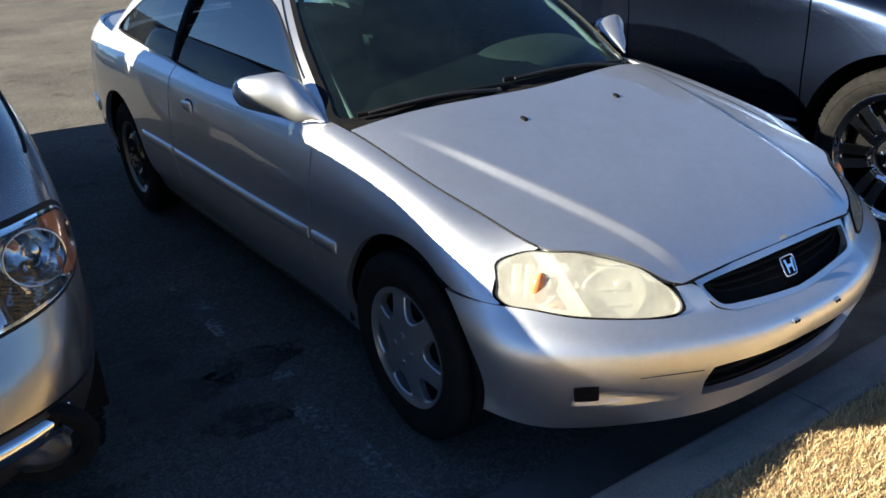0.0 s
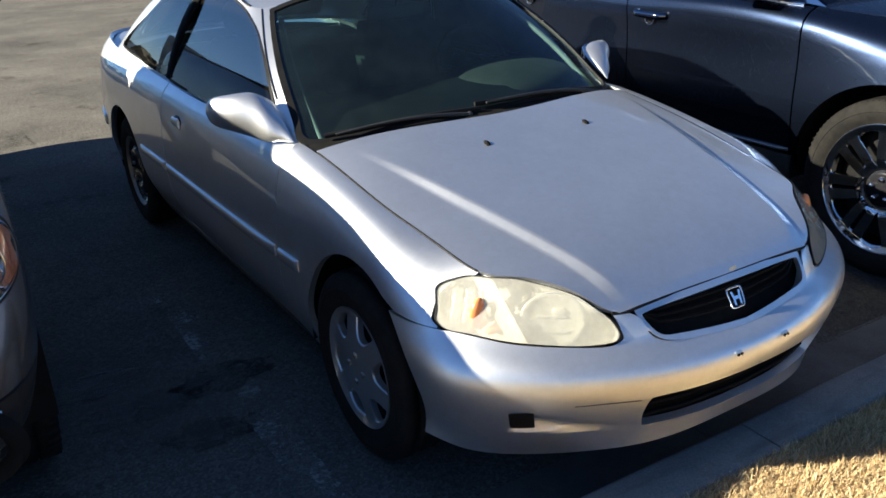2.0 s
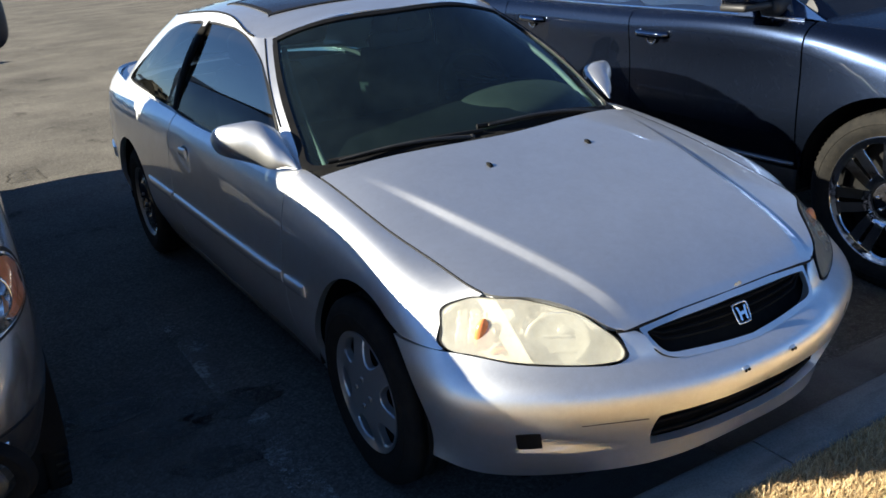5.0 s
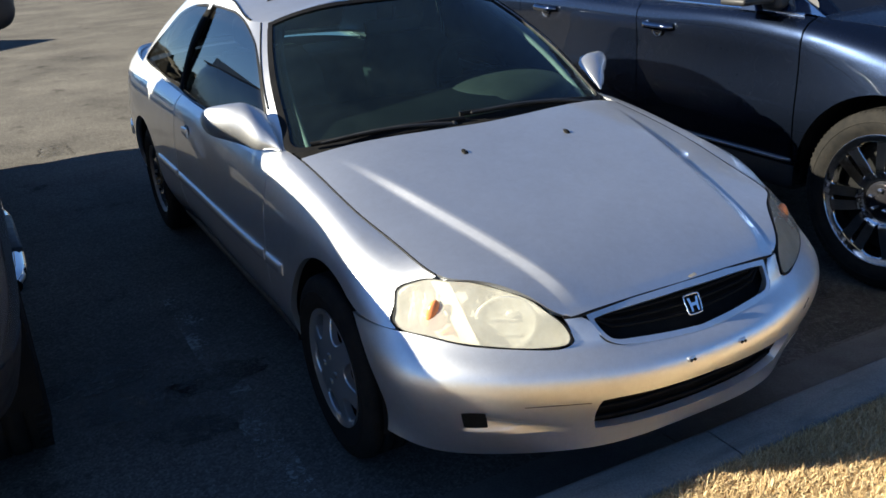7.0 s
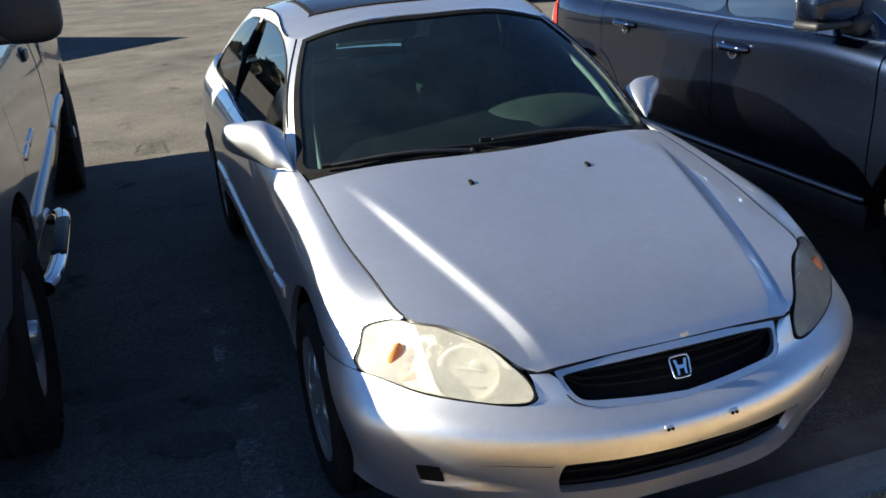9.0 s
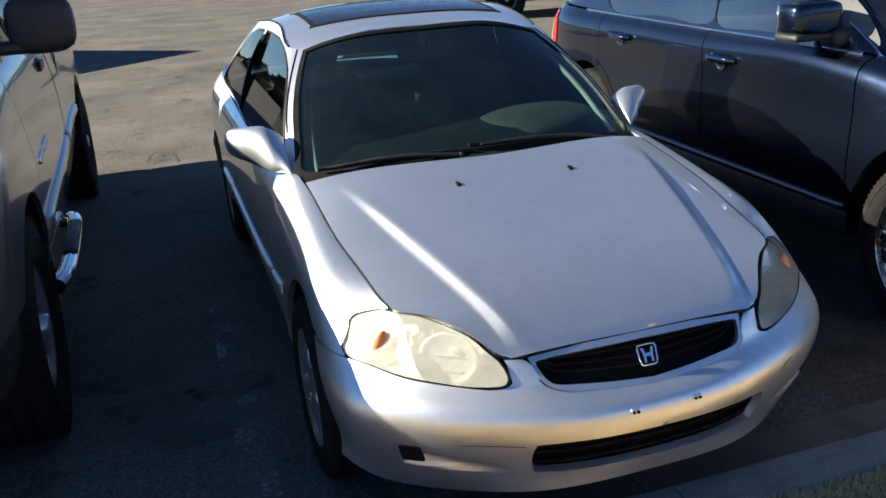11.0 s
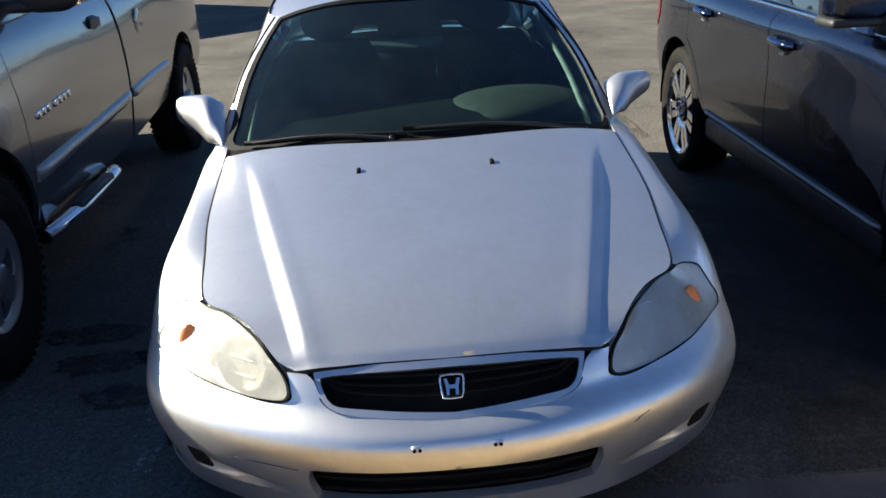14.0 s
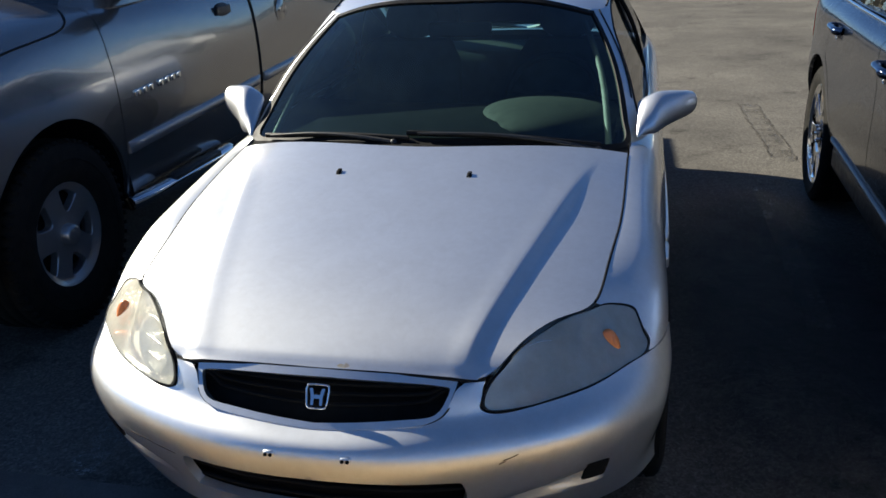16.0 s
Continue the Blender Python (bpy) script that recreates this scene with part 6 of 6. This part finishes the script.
# ---- dark blue grey crossover ----
SUV_LINES = [
    [(0, .10, .33), (.55, .15, .33), (.80, .33, .33), (.885, .52, .34), (.90, .908, .35), (.90, 1.36, .36), (.90, 2.44, .37), (.90, 3.2, .38), (.90, 3.80, .40), (.885, 4.25, .42), (.76, 4.62, .44), (0, 4.70, .44)],
    [(0, .03, .48), (.55, .08, .48), (.83, .29, .48), (.925, .50, .49), (.948, .908, .50), (.940, 1.36, .50), (.935, 2.44, .50), (.938, 3.2, .52), (.950, 3.80, .54), (.925, 4.25, .55), (.79, 4.66, .56), (0, 4.74, .56)],
    [(0, .03, .68), (.55, .08, .68), (.83, .30, .68), (.93, .51, .69), (.962, .908, .71), (.95, 1.36, .70), (.945, 2.44, .70), (.95, 3.2, .71), (.965, 3.80, .74), (.94, 4.25, .74), (.80, 4.67, .74), (0, 4.75, .74)],
    [(0, .07, .84), (.54, .12, .84), (.81, .34, .85), (.905, .54, .86), (.938, .908, .88), (.943, 1.36, .90), (.945, 2.44, .91), (.950, 3.2, .92), (.955, 3.80, .92), (.93, 4.25, .92), (.79, 4.65, .92), (0, 4.73, .92)],
    [(0, .14, .94), (.52, .20, .93), (.76, .42, .93), (.84, .60, .95), (.88, .908, .98), (.930, 1.36, 1.025), (.944, 2.44, 1.046), (.948, 3.2, 1.058), (.945, 3.80, 1.066), (.915, 4.25, 1.07), (.76, 4.61, 1.06), (0, 4.68, 1.06)],
    [(0, .22, .98), (.48, .28, .98), (.66, .48, .98), (.72, .66, 1.0), (.76, .908, 1.03), (.86, 1.36, 1.07), (.885, 2.44, 1.095), (.89, 3.2, 1.11), (.88, 3.80, 1.12), (.85, 4.25, 1.13), (.72, 4.57, 1.14), (0, 4.64, 1.14)],
]
SV = Skin(SUV_LINES)
M_S = Matrix.Translation((2.488, .908, 0)) @ Matrix.Rotation(radians(-1.1), 4, "Z") @ Matrix.Translation((0, -.908, 0))
SUV = thing("crossover", (2.5, 2.4, 0), "dark blue grey crossover with chrome wheels, parked alongside", "car")
S_FW, S_RW, S_HUB, S_ARCH = .908, 3.80, .376, .435
sn = lambda g: g.mirrored().moved(M_S)
sf = lambda g: g.moved(M_S)


def sarch(yc, z0, z1, n=34):
    a0, a1 = math.pi - math.asin((z0 - S_HUB) / S_ARCH), math.asin((z1 - S_HUB) / S_ARCH)
    return SV.find([(.95, yc + S_ARCH * math.cos(a), S_HUB + S_ARCH * math.sin(a)) for a in np.linspace(a0, a1, n)])


su = lambda y: SV.find([(.95, y, .70)])[0][0]
ft = SV.v1 - .002
fa_ = sarch(S_FW, .37, .385)
ra_ = sarch(S_RW, .405, .42)
s_front = panel(SV, np.concatenate([row(0, fa_[0][0] - .01, .0, 30), fa_, [(su(1.352), .01)], up(SV, su(1.352), 14, .03), row(su(1.352), 0, ft, 40), [(0, ft * .5)]]), (), .05, .02)
s_door1 = panel(SV, np.concatenate([row(su(1.360), su(2.440), .07), up(SV, su(2.440), 14, .08), row(su(2.440), su(1.360), ft), up(SV, su(1.360), 14, .08)[::-1]]), (), .05, .02)
# The rear door is cut back round the wheel arch.
arc2 = SV.find([(.95, S_RW + (S_ARCH + .055) * math.cos(a), S_HUB + (S_ARCH + .055) * math.sin(a)) for a in np.linspace(math.pi - .06, math.pi * .62, 14)])
s_door2 = panel(SV, np.concatenate([row(su(2.448), arc2[0][0], .07), arc2, [(su(3.60), SV.kv[4]), (su(3.62), ft)], row(su(3.62), su(2.448), ft)[1:], up(SV, su(2.448), 14, .08)[::-1]]), (), .05, .02)
arc3 = SV.find([(.95, S_RW + (S_ARCH + .048) * math.cos(a), S_HUB + (S_ARCH + .048) * math.sin(a)) for a in np.linspace(math.pi - .06, math.pi * .62, 14)])
s_rear = panel(SV, np.concatenate([ra_, [(ra_[-1][0] + .01, .0), (SV.u1, 0)], up(SV, SV.u1, 10, .03), row(SV.u1, su(3.628), ft, 40), [(su(3.607), SV.kv[4])], arc3[::-1], [(arc3[0][0], .02)]]), (), .05, .02)
for f_ in (sn, sf):
    part("front_wing", f_(s_front), NAVY, SUV)
    d1 = part("front_door", f_(s_door1), NAVY, SUV)
    d2 = part("rear_door", f_(s_door2), NAVY, SUV)
    rq = part("rear_quarter", f_(s_rear), NAVY, SUV)
    for d, y, z in ((d1, 2.262, .972), (d2, 3.30, 1.0)):
        c = SV.at(SV.find([(.94, y, z)]))[0]
        part("handle_cup", f_(blob(c[0] - .006, c[1] + .01, c[2] - .012, .012, .06, .035, 20, 10)), GLOSS_BLACK, d, "dark handle recess")
        bar = bend([(c[0] + .004, c[1] - .105, c[2] + .004), (c[0] + .034, c[1] - .08, c[2] + .006), (c[0] + .038, c[1], c[2] + .008), (c[0] + .034, c[1] + .07, c[2] + .010), (c[0] + .004, c[1] + .095, c[2] + .010)], 5)
        part("door_handle", f_(tube(bar, .0165, 12, True, 1.15)), DARK_CHROME, d, "dark chrome door handle")
        part("cup_rim", f_(tube([(c[0] + .008, c[1] + .034 * math.cos(a), c[2] - .006 + .040 * math.sin(a)) for a in np.linspace(math.pi * 1.05, math.pi * 1.95, 14)], .0032, 8)), CHROME, d, "bright rim of the handle recess")
    part("sill_strip", f_(strip(SV, [(.945, y, .448 + (y - 1.36) * .008) for y in np.linspace(1.37, 3.32, 8)], .008, .016)), STEEL, SUV, "dull metal sill strip")
    part("sill", f_(rbox(.80, .915, 1.36, 3.36, .30, .44, .03)), BLACK_PLASTIC, SUV, "black sill")
    belt = [SV.at(np.array([(su(y), ft)]))[0] + (0.004, 0, .004) for y in np.linspace(1.40, 3.9, 14)]
    part("belt_trim", f_(tube(belt, .009, 8)), CHROME, SUV, "chrome belt trim")
    part("tail_lamp", f_(panel(SV, bend(SV.find([(.86, 4.40, 1.09), (.80, 4.52, 1.09), (.79, 4.58, .92), (.80, 4.60, .80), (.86, 4.50, .80), (.89, 4.38, .86), (.90, 4.34, .98)]), 5, True), (), .03, .012, .006)), RED_LENS, rq, "red wrap-round tail lamp")
    part("reversing_lamp", f_(panel(SV, bend(SV.find([(.805, 4.515, 1.075), (.845, 4.455, 1.075), (.862, 4.44, .95), (.852, 4.49, .82), (.805, 4.585, .82), (.795, 4.57, .93)]), 5, True), (), .03, .012, .009)), TRIM_PALE, rq, "white reversing lamp strip")
    mh = part("door_mirror", f_(blob(.975, 1.615, 1.212, .122, .075, .070, 28, 18, 4.6)), NAVY, SUV, "dark blue door mirror")
    part("mirror_base", f_(rbox(.855, 1.095, 1.540, 1.690, 1.124, 1.156, .014, 3)), BLACK_PLASTIC, mh, "black mirror underside")
    part("mirror_arm", f_(rbox(.79, .92, 1.515, 1.625, 1.09, 1.17, .025, 3)), BLACK_PLASTIC, mh)
    part("mirror_glass", f_(rbox(.87, 1.08, 1.685, 1.695, 1.150, 1.272, .004)), CHROME, mh, "mirror glass")
    part("sail_panel", f_(rings([[(.868 + k * .006, 1.30, 1.075), (.862 + k * .006, 1.56, 1.10), (.80 + k * .006, 1.60, 1.20)] for k in (0, 1)], True, True, False)), CHROME, SUV, "bright mirror sail panel")

# Bonnet.
e2 = SV.at(np.stack([np.linspace(0, su(1.352), 60), np.full(60, SV.v1)], 1))


def sz(q):
    x, y = np.abs(q[:, 0]), q[:, 1]
    edge, half = np.interp(y, e2[18:, 1], e2[18:, 2]), np.interp(y, e2[18:, 1], e2[18:, 0])
    return np.stack([q[:, 0], y, edge + .055 * (1 - np.clip(x / np.maximum(half, .1), 0, 1) ** 3)], 1)


sbl = np.concatenate([e2[:, :2], [(.5, 1.25), (0, 1.18), (-.5, 1.25)], e2[:0:-1, :2] * (-1, 1)])
part("bonnet", sf(region(sbl, [], .07, sz, lambda q: np.tile((0, 0, 1.0), (len(q), 1)), .02)), NAVY, SUV)
SGH = Skin([
    [(0, 1.12, 1.07), (.5, 1.18, 1.07), (.82, 1.36, 1.075), (.875, 2.2, 1.095), (.88, 3.2, 1.115), (.86, 3.9, 1.13), (.75, 4.45, 1.15), (.4, 4.56, 1.15), (0, 4.58, 1.15)],
    [(0, 1.55, 1.36), (.47, 1.60, 1.355), (.72, 1.78, 1.34), (.80, 2.3, 1.38), (.80, 3.2, 1.40), (.79, 3.8, 1.40), (.68, 4.3, 1.40), (.36, 4.42, 1.41), (0, 4.44, 1.41)],
    [(0, 1.98, 1.60), (.44, 2.02, 1.595), (.62, 2.15, 1.58), (.69, 2.6, 1.63), (.69, 3.2, 1.64), (.68, 3.7, 1.62), (.58, 4.1, 1.60), (.3, 4.2, 1.61), (0, 4.21, 1.61)],
])
swf = bend(SGH.find([(.85, 1.66, 1.125), (.78, 1.88, 1.30), (.70, 2.18, 1.50), (.68, 2.35, 1.56), (.68, 2.44, 1.565), (.78, 2.46, 1.35), (.87, 2.47, 1.13), (.87, 2.1, 1.118)]), 6, True)
swr = bend(SGH.find([(.87, 2.53, 1.13), (.78, 2.52, 1.35), (.69, 2.52, 1.57), (.69, 3.0, 1.59), (.69, 3.5, 1.575), (.76, 3.66, 1.40), (.87, 3.62, 1.15), (.87, 3.0, 1.135)]), 6, True)
a_u = SGH.ku[2]
sgl = np.concatenate([row(a_u - .06, SGH.u1, .002, 60), row(SGH.u1, a_u - .06, SGH.v1, 60)])
sg = panel(SGH, sgl, [swf, swr], .06, .012)
for f_ in (sn, sf):
    fr_ = part("side_frame", f_(sg), NAVY, SUV)
    # Sun glare on sail and pillar foot, put in as a pale-coloured panel.
    part("pillar_pale", f_(panel(SGH, bend(SGH.find([(.85, 1.50, 1.10), (.82, 1.60, 1.18), (.76, 1.76, 1.30), (.735, 1.72, 1.325), (.74, 1.56, 1.22), (.80, 1.40, 1.09)]), 5, True), (), .03, .008, .005)), TRIM_PALE, fr_, "pale panel standing in for sun glare at the pillar foot")
    for nm, lp in (("front_door_glass", swf), ("rear_door_glass", swr)):
        part(nm, f_(panel(SGH, lp, (), .08, 0, -.005)), CABIN_GLASS, SUV, "tinted side window")
part("windscreen", sf(panel(SGH, np.concatenate([row(-a_u + .06, a_u - .06, .006, 40), row(a_u - .06, -a_u + .06, SGH.v1 - .01, 40)]), (), .08, 0, -.004)), SIDE_GLASS, SUV, "dark windscreen")
st_ = SGH.at(np.stack([np.linspace(0, SGH.u1, 80), np.full(80, SGH.v1)], 1))
sro = np.concatenate([st_[:, :2], st_[-2:0:-1, :2] * (-1, 1)])
part("roof", sf(region(sro, [], .08, lambda q: np.stack([q[:, 0], q[:, 1], 1.60 + .07 * (1 - np.clip(np.abs(q[:, 0]) / .7, 0, 1) ** 2) * np.clip((q[:, 1] - 1.95) / .4, 0, 1) * np.clip((4.25 - q[:, 1]) / .4, 0, 1)], 1), lambda q: np.tile((0, 0, 1.0), (len(q), 1)), .02)), NAVY, SUV)
part("cabin_block", sf(rbox(-.82, .82, 1.45, 4.5, .5, 1.05, .05)), INTERIOR, SUV, "dark cabin trim")
part("floor_pan", sf(rbox(-.66, .66, .3, 4.5, .24, .55, .03)), UNDER, SUV, "black underbody")
part("engine_block", sf(rbox(-.62, .62, .3, 1.4, .5, .90, .05)), UNDER, SUV, "dark engine bay")
for f_ in (sn, sf):
    for yc in (S_FW, S_RW):
        part("wheel_liner", f_(rings([[(x, yc + (S_ARCH + .012) * math.cos(a), S_HUB + (S_ARCH + .012) * math.sin(a)) for a in np.linspace(-.1, math.pi + .1, 24)] for x in (.62, .925)], False, False)), UNDER, SUV, "black wheel arch liner")
S_RAD = .376
s_tyre = tyre_geo(S_RAD, .272, .245).merge(tread_blocks(S_RAD - .0028, .245, 90, .32)).mesh("tyre", TYRE)
s_holes = []
for k in range(7):
    t = 2 * math.pi * k / 7
    s_holes.append(polar([(.104, -.03), (.104, .03), (.17, .145), (.232, .205), (.246, .17), (.250, 0), (.246, -.17), (.232, -.205), (.17, -.145)], t))
    s_holes.append(polar([(.120, -.055), (.118, .0), (.120, .055), (.18, .050), (.232, .046), (.240, 0), (.232, -.046), (.18, -.050)], t + math.pi / 7))
s_face = disc(.270, s_holes, lambda r: -.092 + .014 * np.clip((.115 - r) / .02, 0, 1) - .012 * np.clip((r - .248) / .018, 0, 1), .030, .011, 120).mesh("wheel_face", WHEEL_CHROME, 1e-5)
s_cap = lathe([(-.090, .001), (-.090, .064), (-.086, .076), (-.074, .080)], 32).mesh("hub_cap", GLOSS_BLACK)
s_nut = lathe([(-.108, .001), (-.108, .007), (-.10, .0095), (-.09, .0095)], 8).mesh("wheel_nut", CHROME)
s_bar = lathe([(-.102, .276), (-.107, .274), (-.105, .268), (-.03, .250), (.10, .254), (.105, .272)], 72).mesh("rim", CHROME)
s_back = lathe([(-.02, .001), (-.02, .235), (.02, .250)], 40).mesh("brake", UNDER)
for sgn in (1, -1):
    for y in (S_FW, S_RW):
        m = M_S @ hub_m(sgn * .822, y, S_RAD, sgn, .3 * y)
        w = part("wheel", s_tyre, None, SUV, "black low-profile tyre", m)
        for nm, me, lb in (("wheel_face", s_face, "chrome multi-spoke wheel face"), ("hub_cap", s_cap, "black hub cap"), ("rim", s_bar, ""), ("brake", s_back, "")):
            part(nm, me, None, w, lb)
        for k in range(5):
            part("wheel_nut", s_nut, None, w, "", Matrix.Rotation(2 * math.pi * k / 5, 4, "X") @ Matrix.Translation((0, .044, 0)))


# ---- a white van standing far across the lot ----
WHITE = paint("white van paint", (0.72, 0.71, 0.68), (0.78, 0.77, 0.75), 0.35, 0.0, 0.10, 0.6)
VY = 17.2
VAN = thing("van", (7.9, VY, 0), "white van with alloy wheels, standing across the lot", "van")


def van_body():
    loops = []
    for x, w, low, belt, roof in ((5.42, .70, .48, .70, .80), (5.50, .86, .42, .82, .96), (5.80, .95, .38, .98, 1.08), (6.75, .98, .37, 1.08, 1.18),
                                  (7.45, .98, .37, 1.12, 1.78), (8.2, .98, .37, 1.12, 1.86), (10.1, .98, .37, 1.12, 1.86), (10.38, .96, .40, 1.12, 1.80), (10.50, .90, .46, 1.05, 1.35)):
        c = .80 * w
        half = [(0, low), (w * .9, low), (w, low + .06), (w * 1.01, (low + belt) / 2), (w * .985, belt), (c, roof - .05), (c - .09, roof)]
        loops.append([(x, VY - a, z) for a, z in half] + [(x, VY + a, z) for a, z in reversed(half[1:])])
    return rings(loops, True, True)


part("body", van_body(), WHITE, VAN, "white painted body")
for s_ in (-1, 1):
    part("sill", rbox(6.75, 9.2, VY + s_ * .955 - .03, VY + s_ * .955 + .03, .33, .42, .012), BLACK_PLASTIC, VAN, "black sill")
    for x0, x1 in ((7.60, 8.32), (8.40, 9.25), (9.33, 10.05)):
        tilt = Matrix.Translation(((x0 + x1) / 2, VY + s_ * .895, 1.44)) @ Matrix.Rotation(s_ * .265, 4, "X")
        part("side_window", rbox((x0 - x1) / 2, (x1 - x0) / 2, -.012, .012, -.24, .24, .01).moved(tilt), GLOSS_BLACK, VAN, "dark side window")
    for x0 in (6.36, 9.55):
        hub = Matrix.Translation((x0, VY + s_ * .84, T_RAD - .03)) @ Matrix.Rotation(s_ * -math.pi / 2, 4, "Z")
        part("wheel_arch", lathe([(-.158, .001), (-.158, .422), (-.150, .436), (.10, .436)], 40).moved(hub), UNDER, VAN, "dark wheel arch")
        w = part("wheel", t_tyre, None, VAN, "black tyre", Matrix.Translation((x0, VY + s_ * .90, T_RAD)) @ Matrix.Rotation(s_ * -math.pi / 2, 4, "Z"))
        for nm, me in (("wheel_face", t_face), ("hub_cap", t_cap), ("rim", t_bar)):
            part(nm, me, None, w)
part("front_bumper", rbox(5.36, 5.56, VY - .78, VY + .78, .40, .62, .06, 3), BLACK_PLASTIC, VAN)
part("rear_bumper", rbox(10.42, 10.60, VY - .80, VY + .80, .42, .64, .05, 3), BLACK_PLASTIC, VAN)
VAN.location.x -= 0.35
